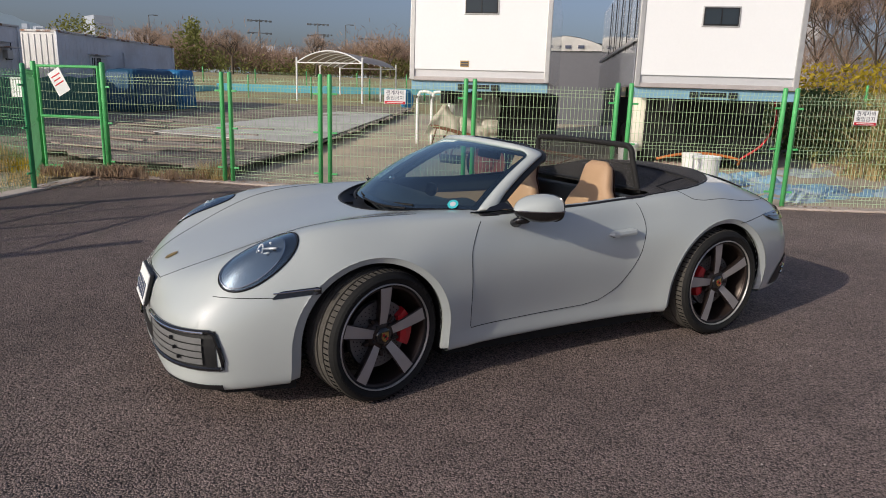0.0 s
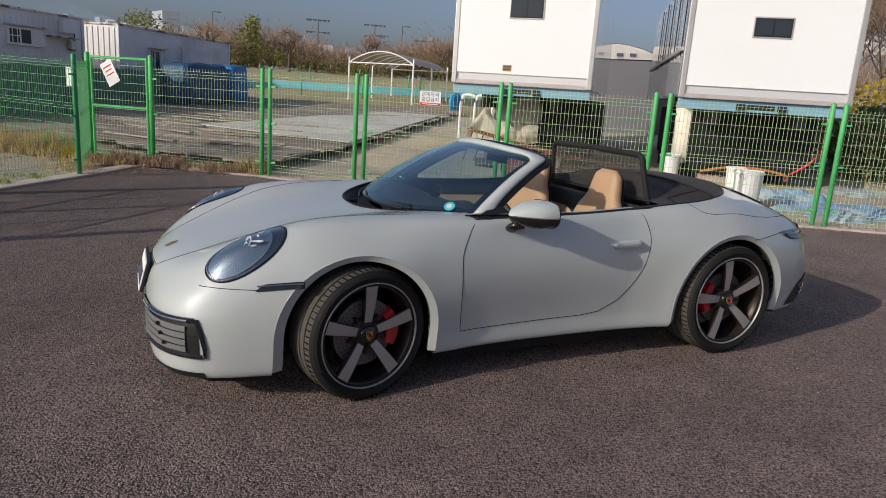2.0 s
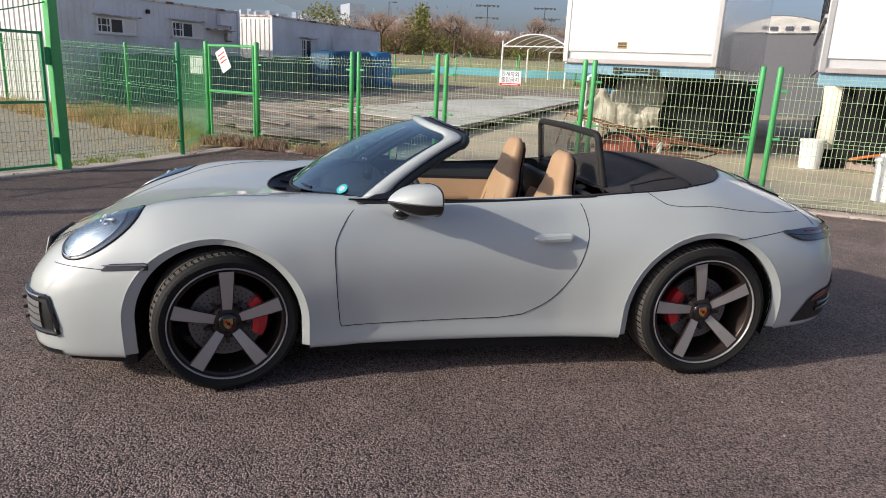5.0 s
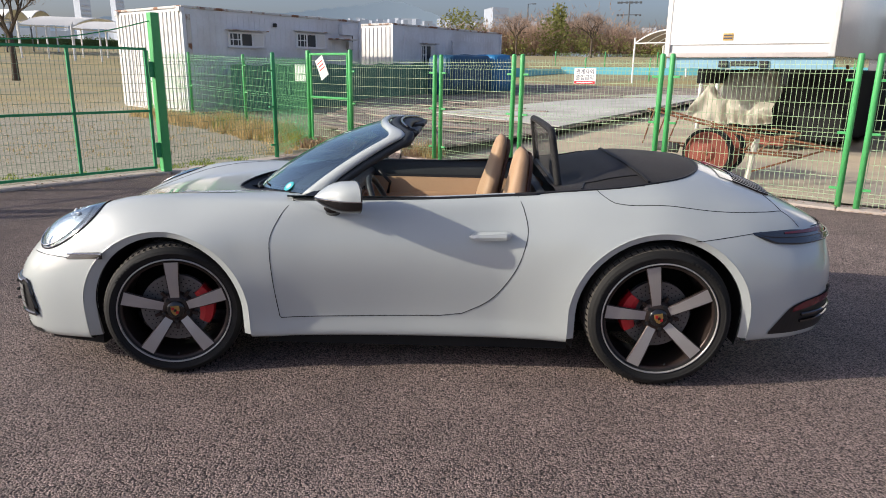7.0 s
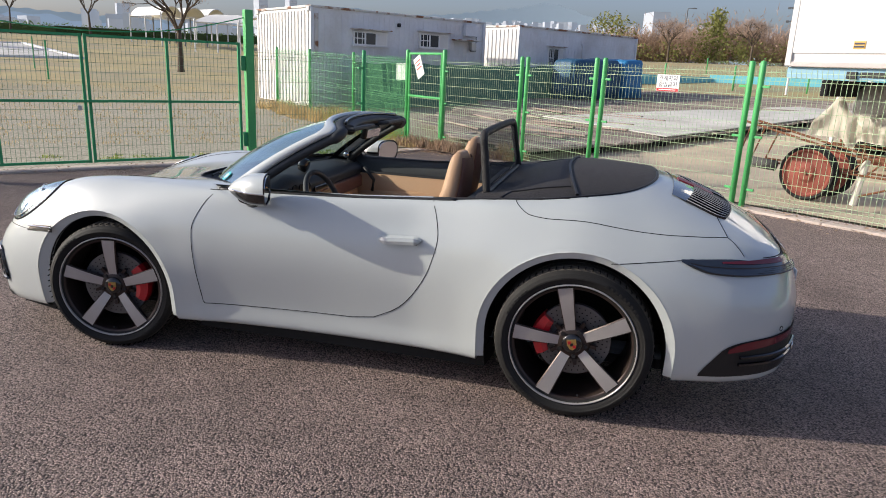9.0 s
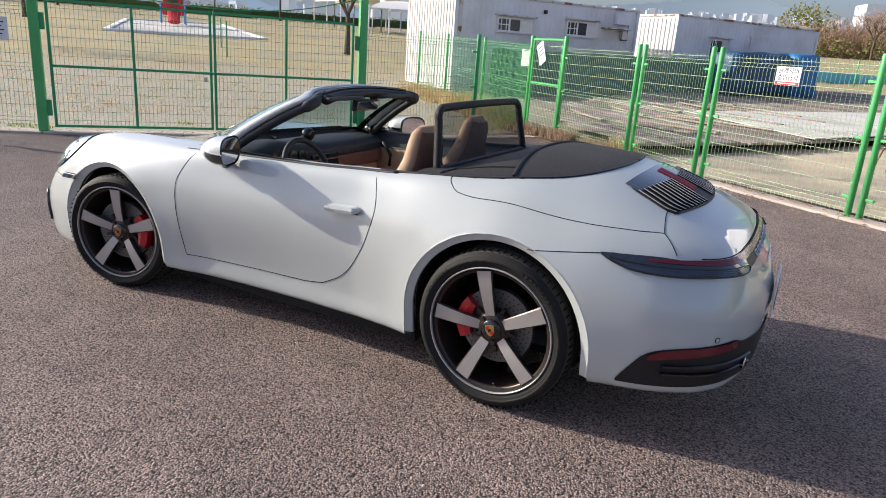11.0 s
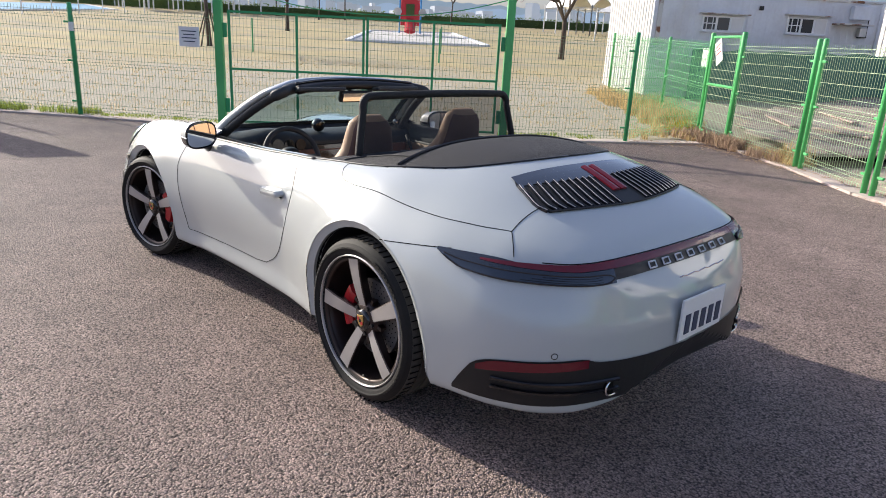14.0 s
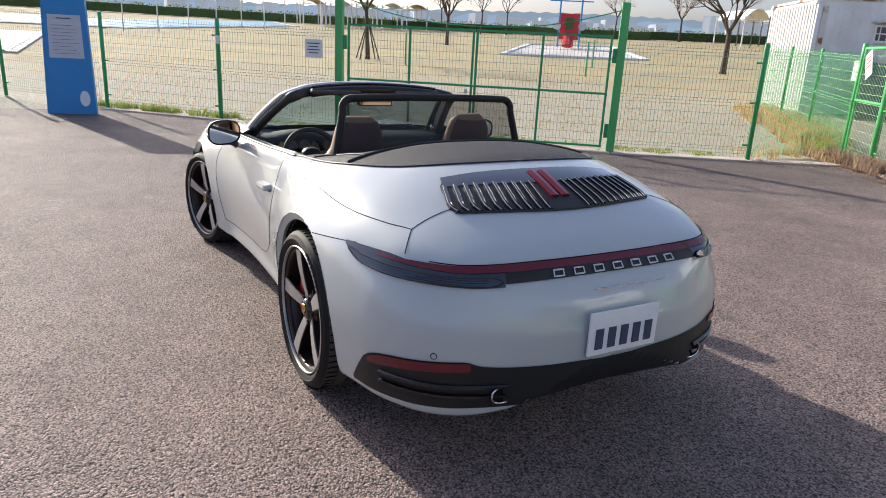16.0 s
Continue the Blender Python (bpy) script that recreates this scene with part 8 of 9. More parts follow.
part("cowl", patch(cowl, 48, 10), M_BLACK, car, "black plastic cowl below the windscreen", smooth=True)
part("hood_seal", tube([Vector((hood_edge(y) + 0.003, y, skin_z(hood_edge(y), y) - 0.002)) for y in np.linspace(-0.64, 0.64, 60)], 0.006, 6), M_BLACK, car)
for k in range(5):
    y = -0.44 + 0.22 * k
    x = (screen_base(y) + hood_edge(y)) / 2 - 0.01
    part("cowl_rib", box((x, y, skin_z(x, y) - 0.042), (0.09, 0.012, 0.022), None, 0.004), M_BLACK, car)
for y0, y1 in ((-0.40, 0.14), (0.10, 0.56)):
    pts = []
    for k in range(9):
        y = y0 + (y1 - y0) * k / 8
        x = screen_base(y) - 0.035 + 0.05 * k / 8
        pts.append((x, y, skin_z(x, y) + 0.006))
    wp = part("wiper", tube(pts, 0.007, 6), M_BLACK, car, "black wiper arm")
    part("wiper_blade", tube([(p[0] + 0.05, p[1], p[2] + 0.016) for p in pts], 0.006, 6), M_RUBBER, wp)
# round sticker low on the driver's side of the glass
st = screen(-0.845, 0.045)
n_ = (screen(-0.845, 0.10) - screen(-0.845, 0.03)).cross(screen(-0.81, 0.065) - screen(-0.88, 0.065)).normalized()
n_ = n_ if n_.z > 0 else -n_
mt = Matrix.Translation(st + n_ * 0.006) @ n_.to_track_quat("Z", "Y").to_matrix().to_4x4()
bm = bmesh.new()
bmesh.ops.create_cone(bm, cap_ends=True, segments=28, radius1=0.031, radius2=0.031, depth=0.002, matrix=mt)
stk = part("sticker", bm, mat("sticker_teal", (0.04, 0.42, 0.46), rough=0.5, var=0.03), car, "round pale blue and white sticker on the glass")
bm = bmesh.new()
bmesh.ops.create_cone(bm, cap_ends=True, segments=28, radius1=0.017, radius2=0.017, depth=0.004, matrix=mt)
part("sticker_face", bm, M_CITY, stk)

# belt trim: a thin black strip along the top of each door and the cover behind it
for s in (-1, 1):
    pts = [Vector((x, s * (c_ye(x) * c_w(x) - 0.014), c_ze(x) + 0.001)) for x in np.linspace(-0.62, 0.62, 40)]
    part("belt_trim", tube(pts, 0.013, 8, flat=0.8), M_BLACK, car, "black rubber belt trim", smooth=True)
    # edge seal of the roof cover
    xs = list(np.linspace(0.50, 1.25, 30)) + [0.80 + 0.76 * math.sin(a) for a in np.linspace(0.64, 1.5708, 40)]
    pts = [Vector((x, s * c_top(x), skin_z(x, c_top(x)) + 0.001)) for x in xs if c_top(x) > 0.0 or x > 1.55]
    part("cover_seal", tube(pts, 0.008, 8, flat=0.6), M_BLACK, car, smooth=True)
# sewn seams over the folded roof
pts = []
for y in np.linspace(-0.71, 0.71, 60):
    x = 1.10 + 0.085 * (y / 0.7) ** 2
    if abs(y) < c_top(x) - 0.004:
        pts.append((x, y, skin_z(x, y) + 0.003))
part("roof_seam", tube(pts, 0.0085, 6), M_BLACK, car)
for s in (-1, 1):
    # the side flap of the cover and its front edge
    run = [(0.86 + 0.28 * k / 14, s * (0.600 - 0.035 * k / 14)) for k in range(15)]
    part("roof_seam", tube([(x, y, skin_z(x, y) + 0.002) for x, y in run], 0.0045, 6), M_BLACK, car)
    run = [(0.86 - 0.03 * k / 6, s * (0.600 + 0.105 * k / 6)) for k in range(7)]
    part("roof_seam", tube([(x, y, skin_z(x, y) + 0.002) for x, y in run], 0.0045, 6), M_BLACK, car)

# door mirrors
def mirror(s):
    root = group_part("door_mirror")
    c = Vector((-0.362, s * 0.905, 0.955))
    def ring(k, n=24):
        t = k / 12
        x = c.x - 0.120 + 0.205 * t
        g = max(0.02, math.sin(min(1.0, t * 1.25 + 0.03) * math.pi / 2)) ** 0.75
        hw, hh = 0.104 * g, 0.074 * g
        return [Vector((x + 0.38 * s * q.x * hw, c.y + q.x * hw, c.z - 0.012 * (1 - t) + q.y * hh)) for q in [Vector((math.copysign(abs(math.cos(a)) ** 0.75, math.cos(a)), math.copysign(abs(math.sin(a)) ** 0.8, math.sin(a)), 0)) for a in [2 * math.pi * i / n for i in range(n)]]]
    rings = [ring(k) for k in range(13)]
    for name, material, test in (("mirror_cap", M_PAINT, lambda z: z > c.z - 0.006), ("mirror_base", M_GLOSS, lambda z: z <= c.z - 0.006)):
        bm = bmesh.new()
        vr = [[bm.verts.new(p) for p in r] for r in rings]
        for a, b in zip(vr, vr[1:]):
            for i in range(24):
                j = (i + 1) % 24
                bm.faces.new((a[i], a[j], b[j], b[i]))
        bm.faces.new(vr[0][::-1])
        bmesh.ops.recalc_face_normals(bm, faces=bm.faces[:])
        bmesh.ops.bisect_plane(bm, geom=bm.verts[:] + bm.edges[:] + bm.faces[:], plane_co=(0, 0, c.z - 0.006), plane_no=(0, 0, 1 if name == "mirror_cap" else -1), clear_inner=True)
        part(name, bm, material, root, "pale grey mirror cap" if name == "mirror_cap" else "gloss black mirror underside", smooth=True)
    m = Matrix.Translation((c.x + 0.0825, c.y, c.z)) @ Matrix.Rotation(radians(4), 4, "Y")
    bm = bmesh.new()
    add_loft(bm, [[m @ Vector((0.38 * s * q.x * 0.096, q.x * 0.096, q.y * 0.067)) for q in [Vector((math.copysign(abs(math.cos(a)) ** 0.7, math.cos(a)), math.copysign(abs(math.sin(a)) ** 0.7, math.sin(a)), 0)) for a in [2 * math.pi * i / 28 for i in range(28)]]], [m @ Vector((0.004 + 0.38 * s * q.x * 0.094, q.x * 0.094, q.y * 0.065)) for q in [Vector((math.copysign(abs(math.cos(a)) ** 0.7, math.cos(a)), math.copysign(abs(math.sin(a)) ** 0.7, math.sin(a)), 0)) for a in [2 * math.pi * i / 28 for i in range(28)]]]])
    bmesh.ops.recalc_face_normals(bm, faces=bm.faces[:])
    part("mirror_glass", bm, M_MIRROR, root)
    rim_ = [Vector((c.x + 0.084 + 0.38 * s * math.copysign(abs(math.cos(a)) ** 0.7, math.cos(a)) * 0.102, c.y + math.copysign(abs(math.cos(a)) ** 0.7, math.cos(a)) * 0.102, c.z + math.copysign(abs(math.sin(a)) ** 0.7, math.sin(a)) * 0.072)) for a in [2 * math.pi * i / 36 for i in range(36)]]
    part("mirror_rim", tube(rim_, 0.0045, 6, closed=True, up=(1, 0, 0)), M_GLOSS, root)
    part("mirror_arm", tube([(c.x - 0.04, c.y - s * 0.02, c.z - 0.060), (c.x - 0.05, c.y - s * 0.08, c.z - 0.082), (c.x - 0.05, s * 0.80, c.z - 0.100)], [0.042, 0.036, 0.044], 12, flat=0.6), M_GLOSS, root, smooth=True)
    part("mirror_line", tube([(c.x - 0.117 + 0.205 * k / 10 + 0.38 * 0.104 * max(0.02, math.sin(min(1.0, k / 10 * 1.25 + 0.03) * math.pi / 2)) ** 0.75, c.y + s * (0.104 * max(0.02, math.sin(min(1.0, k / 10 * 1.25 + 0.03) * math.pi / 2)) ** 0.75 + 0.002), c.z - 0.008) for k in range(11)], 0.004, 6), M_CHROME, root)


for s in (-1, 1):
    mirror(s)

# door handles
for s in (-1, 1):
    n = 14
    rings = []
    for k in range(n + 1):
        t = k / n
        x = 0.268 + 0.215 * t
        p = on_side(x, 0.748 + 0.012 * t, s)
        w = 0.004 + 0.016 * min(1, 6 * t, 8 * (1 - t)) ** 0.5
        o = 0.012 + 0.030 * min(1, 5 * t, 9 * (1 - t)) ** 0.5
        rings.append([p + Vector((0, s * 0.002, w)), p + Vector((0, s * o, w * 0.8)), p + Vector((0, s * (o + 0.004), 0)), p + Vector((0, s * o, -w * 0.8)), p + Vector((0, s * 0.002, -w))])
    part("door_handle", loft(rings), M_PAINT, car, "pale grey pop-out door handle", smooth=False)
    part("handle_recess", tube([on_side(0.30 + 0.02 * k, 0.733 + 0.001 * k, s, 0.001) for k in range(9)], 0.007, 6), M_SEAM, car)
    part("sill_skirt", tube([on_side(x, 0.222, s, -0.046) + Vector((0, 0, -0.026)) for x in np.linspace(-0.79, 0.74, 30)], 0.021, 8, flat=0.8), M_DARKVOID, car)


# ---- lamps and openings ----
M_LAMPIN = mat("lamp_inside", (0.15, 0.19, 0.25), rough=0.25, metal=0.5, var=0.1)


M_LED = mat("led_block", (0.62, 0.64, 0.68), rough=0.2, var=0.03, coat=0.5)


def headlamp(s):
    root = group_part("headlight", "oval clear headlight with four bright blocks")
    c = Vector((-1.780, s * 0.690, 0.737))
    out = Vector((-0.62, s * 0.56, 0.56))
    up = Vector((0.80, s * 0.03, 0.60))
    bm, edge = facing(c, out, up, 0.206, 0.118, 0.003, 0.004, 2.15)
    part("bezel", bm, M_SMOKE, root, smooth=True)
    bm, e2 = facing(c - up.normalized() * 0.024, out, up, 0.168, 0.098, 0.008, 0.004, 2.15)
    part("reflector", bm, M_LAMPIN, root, smooth=True)
    part("lamp_rim", tube(edge, 0.003, 6, closed=True), M_SEAM, root, smooth=True)
    part("chrome_ring", tube([p + out.normalized() * 0.004 for p in e2], 0.003, 6, closed=True), M_CHROME, root, smooth=True)
    n = out.normalized()
    u = (up - n * up.dot(n)).normalized()
    w = n.cross(u)
    hv = n.cross(Vector((0, 0, 1))).normalized()
    hv = hv if hv.x > 0 else -hv
    vv = Vector((0, 0, 1)) - n * n.z
    vv.normalize()
    hc = c + u * 0.052 + vv * -0.006
    h = BODY.ray_cast(hc + n * 0.5, -n)
    hc = (h[0] if h[0] is not None else hc) + n * 0.013
    # upright projector with two bright bars beside it
    ring = [hc - hv * 0.026 + hv * (0.013 * math.cos(a)) + vv * (0.034 * math.sin(a)) for a in [2 * math.pi * k / 24 for k in range(24)]]
    part("projector_ring", tube(ring, 0.0042, 8, closed=True), M_LED, root, smooth=True)
    bm = bmesh.new()
    bmesh.ops.create_uvsphere(bm, u_segments=20, v_segments=12, radius=0.016, matrix=Matrix.Translation(hc - hv * 0.026 - n * 0.004))
    part("projector", bm, M_CHROME, root, smooth=True)
    for dv, l0, l1, thick in ((0.014, -0.012, 0.056, 0.0100), (-0.012, -0.008, 0.026, 0.0085)):
        pts = [hc + hv * (l0 + (l1 - l0) * q / 4) + vv * (dv + 0.010 * q / 4) - n * 0.003 for q in range(5)]
        part("light_bar", tube(pts, [thick * 0.7, thick * 0.85, thick, thick, thick * 0.9], 8, flat=0.6), M_LED, root, smooth=True)
        part("bar_shade", tube([p - vv * 0.012 for p in pts], 0.004, 6), M_SMOKE, root)
    part("light_tick", tube([hc + hv * 0.006 + vv * 0.046 - n * 0.006, hc + hv * 0.016 + vv * 0.050 - n * 0.006], 0.004, 6), M_LED, root)
    part("lamp_script", tube([c - u * 0.030 + hv * (-0.035 + 0.012 * k) + n * 0.016 for k in range(7)], 0.0016, 5), M_LED, root)
    bm, _ = facing(c, out, up, 0.197, 0.114, 0.007, 0.022, 2.15, rings=10)
    ln = part("lens", bm, M_LENS, root, "clear domed lens", smooth=True)
    ln.visible_shadow = False


for s in (-1, 1):
    headlamp(s)

for s in (-1, 1):
    def rp(a0, a1, zlo, zhi, off, cx=-1.2, nu=26, nv=5, s=s):
        return patch(lambda u, v: on_round(cx, math.radians(180 - s * (a0 + (a1 - a0) * u)), zlo(u) + (zhi(u) - zlo(u)) * v, off), nu, nv)
    # side marker by the front wheel
    mk = part("side_marker", patch(lambda u, v: on_side(-1.775 + 0.215 * u, 0.592 + 0.020 * u + (0.006 + 0.026 * min(1, 6 * u)) * v, s, 0.004), 14, 3), M_GLOSS, car, "dark strip side marker lamp")
    part("marker_glint", tube([on_side(-1.77 + 0.205 * k / 10, 0.617 + 0.017 * k / 10, s, 0.006) for k in range(11)], 0.0035, 6), M_CHROME, mk)
    # front intake
    it = part("front_intake", rp(11, 43.5, lambda u: 0.262 + 0.008 * u, lambda u: 0.425 + 0.030 * u, 0.003), M_BLACK, car, "black air intake with grey slats")
    part("intake_frame", tube([on_round(-1.2, math.radians(180 - s * a), z, 0.006) for a, z in [(14 + 28 * k / 12, 0.428 + 0.022 * k / 12) for k in range(13)] + [(43.2, 0.44), (44.2, 0.38), (44.8, 0.31), (44.6, 0.275)] + [(44 - 30 * k / 12, 0.271 - 0.004 * k / 12) for k in range(13)]], 0.011, 8), M_GLOSS, it)
    for k in range(4):
        z0 = 0.284 + 0.033 * k
        part("slat", rp(17.5, 40.5, lambda u, z0=z0: z0 + 0.010 * u, lambda u, z0=z0: z0 + 0.027 + 0.010 * u, 0.012, nu=16, nv=2), mat("slat_grey", (0.15, 0.15, 0.15), rough=0.5, var=0.05) if k == 0 and s < 0 else bpy.data.materials["slat_grey"], it)
    part("intake_bar", tube([on_round(-1.2, math.radians(180 - s * (17 + 24 * k / 10)), 0.424 + 0.020 * k / 10, 0.016) for k in range(11)], 0.006, 8), M_CHROME, it)
    for k in range(3):
        part("intake_clip", box(on_round(-1.2, math.radians(180 - s * (32 + 1.2 * k)), 0.400 - 0.040 * k, 0.022), (0.014, 0.014, 0.016), None, 0.003), M_BLACK, it)
# lower lip under the nose
part("front_lip", patch(lambda u, v: on_round(-1.2, math.radians(180 - 44 + 88 * u), 0.158 + 0.028 * v, 0.004), 50, 2), M_BLACK, car, "black lower lip")
part("centre_intake", patch(lambda u, v: on_round(-1.2, math.radians(180 - 10 + 20 * u), 0.262 + 0.070 * v, 0.003), 20, 3), M_BLACK, car)
crest_p = on_top(-2.10, 0, 0.004)
bm, _ = facing(crest_p, (-0.45, 0, 0.9), (1, 0, 0.4), 0.036, 0.028, 0.004, 0.003, 2.6, rings=3, sides=20)
part("hood_badge", bm, M_GOLD, car, "small gold and dark crest", smooth=True)
fp = on_round(-1.2, math.pi, 0.505, 0.014)
nose_run = on_round(-1.2, math.pi, 0.570, 0.0) - on_round(-1.2, math.pi, 0.440, 0.0)
tilt_p = Matrix.Rotation(math.atan2(nose_run.x, nose_run.z), 4, "Y")
holder = part("plate_holder", box(fp + Vector((0.010, 0, 0)), (0.018, 0.355, 0.172), tilt_p, 0.008), M_BLACK, car, "black number plate holder")
plate_f = part("front_plate", box(fp, (0.010, 0.335, 0.160), tilt_p, 0.004), M_WHITE, car, "white number plate with dark bars")
for k in range(5):
    part("plate_bar", box(fp + tilt_p @ Vector((-0.006, -0.12 + 0.06 * k, -0.015)), (0.003, 0.036, 0.080), tilt_p), M_INK, plate_f)


# ---- the tail ----
def tail(a0, a1, zlo, zhi, off, nu=60, nv=4):
    return patch(lambda u, v: on_round(1.2, math.radians(a0 + (a1 - a0) * u), zlo(a0 + (a1 - a0) * u) + (zhi(a0 + (a1 - a0) * u) - zlo(a0 + (a1 - a0) * u)) * v, off), nu, nv)


M_BAR = mat("dark_red_bar", (0.13, 0.007, 0.016), rough=0.22, var=0.05, coat=0.4)
for s in (-1, 1):
    f_lo = curve((25.5, 0.737), (45, 0.735), (55, 0.745), (59, 0.765), (62, 0.790))
    f_hi = curve((25.5, 0.788), (40, 0.790), (50, 0.803), (62, 0.800))
    tl = part("tail_light", tail(s * 25.5, s * 62, lambda a: f_lo(abs(a)), lambda a: f_hi(abs(a)), 0.006, 40, 5), M_SMOKE, car, "dark smoked tail light with a red bar")
    g_lo = curve((25, 0.779), (40, 0.780), (52, 0.786))
    g_hi = curve((25, 0.800), (40, 0.797), (52, 0.793))
    part("red_bar", tail(s * 25, s * 52, lambda a: g_lo(abs(a)), lambda a: g_hi(abs(a)), 0.010, 30, 2), M_BAR, tl)
    # the lower lobe stands proud with a rounded inner end
    l_hi = curve((26.0, 0.752), (26.8, 0.760), (29, 0.765), (45, 0.766), (56, 0.774), (60.5, 0.786))
    l_lo = curve((26.0, 0.750), (26.8, 0.743), (29, 0.739), (45, 0.738), (55, 0.748), (60.5, 0.780))
    part("lower_lens", tail(s * 26, s * 60.5, lambda a: l_lo(abs(a)), lambda a: l_hi(abs(a)), 0.013, 40, 4), M_LOBE, tl, "blue-grey smoked lower lens", smooth=True)
    part("lens_edge", tube([on_round(1.2, math.radians(s * a), l_hi(a), 0.013) for a in np.linspace(26, 60, 36)], 0.0028, 6), M_GLOSS, tl)
    part("lens_edge", tube([on_round(1.2, math.radians(s * a), l_lo(a), 0.012) for a in np.linspace(26, 60, 36)], 0.0035, 6), M_GLOSS, tl)
    for k in range(3):
        part("light_line", tube([on_round(1.2, math.radians(s * a), 0.745 + 0.007 * k, 0.0145) for a in np.linspace(29, 44 - 2 * k, 16)], 0.0012, 5), M_GLOSS, tl)
part("light_bar", tail(-26, 26, lambda a: 0.778, lambda a: 0.800, 0.008, 50, 2), M_BAR, car, "thin red light bar across the tail")
M_LETTER = mat("silver_block", (0.66, 0.68, 0.72), rough=0.3, var=0.03)
lb = part("letter_strip", tail(-26, 26, lambda a: 0.746, lambda a: 0.779, 0.005, 50, 2), M_BLACK, car, "black strip with seven silver outlined blocks")
for k in range(7):
    y = -0.235 + 0.0905 * k
    ring = [on_round(1.2, math.atan2(y + o, 0.96), 0.7615 + q, 0.0085) for o, q in ((-0.021, -0.0095), (0.0, -0.0095), (0.021, -0.0095), (0.021, 0.0095), (0.0, 0.0095), (-0.021, 0.0095))]
    part("silver_block", tube(ring, 0.0036, 4, closed=True), M_LETTER, lb)
part("badge_script", tube([on_round(1.2, math.atan2(-0.10 + 0.028 * k, 1.0), 0.698 + 0.002 * math.sin(k * 2.1), 0.003) for k in range(14)], 0.0028, 5), M_CHROME, car, "slim chrome badge")
part("spoiler_gap", tube([on_round(1.2, math.radians(a), 0.8035, 0.001) for a in np.linspace(-40, 40, 60)], 0.0022, 6), M_SEAM, car)

d_lo = curve((0, 0.315), (30, 0.300), (45, 0.288), (50, 0.286), (56, 0.284))
d_hi = curve((0, 0.44), (20, 0.455), (29, 0.465), (32, 0.482), (40, 0.474), (48, 0.456), (51.5, 0.430), (54, 0.365), (56, 0.300))
df = part("rear_diffuser", tail(-56, 56, lambda a: d_lo(abs(a)), lambda a: d_hi(abs(a)), 0.004, 90, 8), M_BLACK, car, "black rear diffuser with fins")
for z in (0.350, 0.385):
    for s in (-1, 1):
        part("diffuser_fin", tube([on_round(1.2, math.radians(s * a), z, 0.010) for a in np.linspace(24, 48, 18)], 0.008, 6), M_GLOSS, df)
r_lo = curve((31, 0.447), (40, 0.434), (51, 0.405))
r_hi = curve((31, 0.480), (40, 0.470), (48, 0.452), (51, 0.425))
for s in (-1, 1):
    part("reflector", tail(s * 31, s * 51, lambda a: r_lo(abs(a)), lambda a: r_hi(abs(a)), 0.009, 24, 2), M_BAR, car, "red rear reflector strip")
    c = on_round(1.2, math.radians(s * 24.5), 0.352, 0.0)
    ex = []
    for k in range(28):
        a = 2 * math.pi * k / 28
        ex.append(c + Vector((0.002, math.copysign(abs(math.cos(a)) ** 0.8, math.cos(a)) * 0.054, math.copysign(abs(math.sin(a)) ** 0.9, math.sin(a)) * 0.033)))
    e = part("exhaust_tip", tube(ex, 0.0045, 8, closed=True, up=(1, 0, 0)), M_CHROME, car, "oval chrome exhaust tip", smooth=True)
    part("exhaust_bore", loft([ex, [p + Vector((-0.012, 0, 0)) for p in ex]]), M_SEAM, e)
    bm, ed = facing(on_round(1.2, math.radians(s * 37.4), 0.497), (0.8, s * 0.6, 0), (0, 0, 1), 0.011, 0.011, 0.002, 0.001, rings=2, sides=16)
    part("parking_sensor", bm, M_PAINT, car, smooth=True)
    part("sensor_ring", tube(ed, 0.0016, 5, closed=True), M_SEAM, car)
rp_ = on_round(1.2, 0.0, 0.55, 0.006)
plate_r = part("rear_plate", box(rp_ + Vector((0.003, 0, 0)), (0.010, 0.335, 0.17), None, 0.004), M_WHITE, car, "white number plate with dark bars")
for k in range(5):
    part("plate_bar", box(rp_ + Vector((0.010, -0.12 + 0.06 * k, -0.02)), (0.003, 0.036, 0.08)), M_INK, plate_r)

# engine grille
def g_half(x):
    return 0.455 + 0.055 * (x - 1.70) / 0.25
def grille_pt(u, v, off, x0=1.690, x1=1.935):
    x = x0 + (x1 - x0) * u
    y = (2 * v - 1) * g_half(x) * (1 - 0.07 * max(0, 1 - u / 0.3) ** 2 - 0.06 * max(0, (u - 0.75) / 0.25) ** 2)
    return on_top(x - 0.085 * (y / 0.5) ** 2, y, off)
gr = part("engine_grille", patch(lambda u, v: grille_pt(u, v, 0.0015), 10, 40), M_BLACK, car, "black slatted engine grille with a red centre lamp")
def panel_pt(u, v):
    """The smooth dark band in front of the slats."""
    y = (2 * v - 1) * (0.432 + 0.022 * u)
    front = 1.640 - 0.030 * (y / 0.45) ** 2
    return on_top(front + (1.752 - 0.085 * (y / 0.5) ** 2 - front) * u, y, 0.004)
part("grille_panel", patch(panel_pt, 5, 40), M_SMOKE, gr)
for s in (-1, 1):
    for k in range(10):
        v = 0.5 + s * (0.090 + 0.395 * k / 9)
        pts = [grille_pt(0.24 + 0.74 * q / 6, v + s * 0.012 * q / 6, 0.002) for q in range(7)]
        part("slat", tube(pts, 0.0125, 6, flat=0.8), M_GLOSS, gr)
        part("slat_edge", tube([p + Vector((0.001, -0.006, 0.0080)) for p in pts], 0.0014, 5), M_ALU, gr)
for y in (-0.027, 0.027):
    part("centre_lamp", tube([on_top(1.672 + 0.180 * q / 6, y, 0.004) for q in range(7)], 0.024, 6, flat=0.35), M_RED, gr)
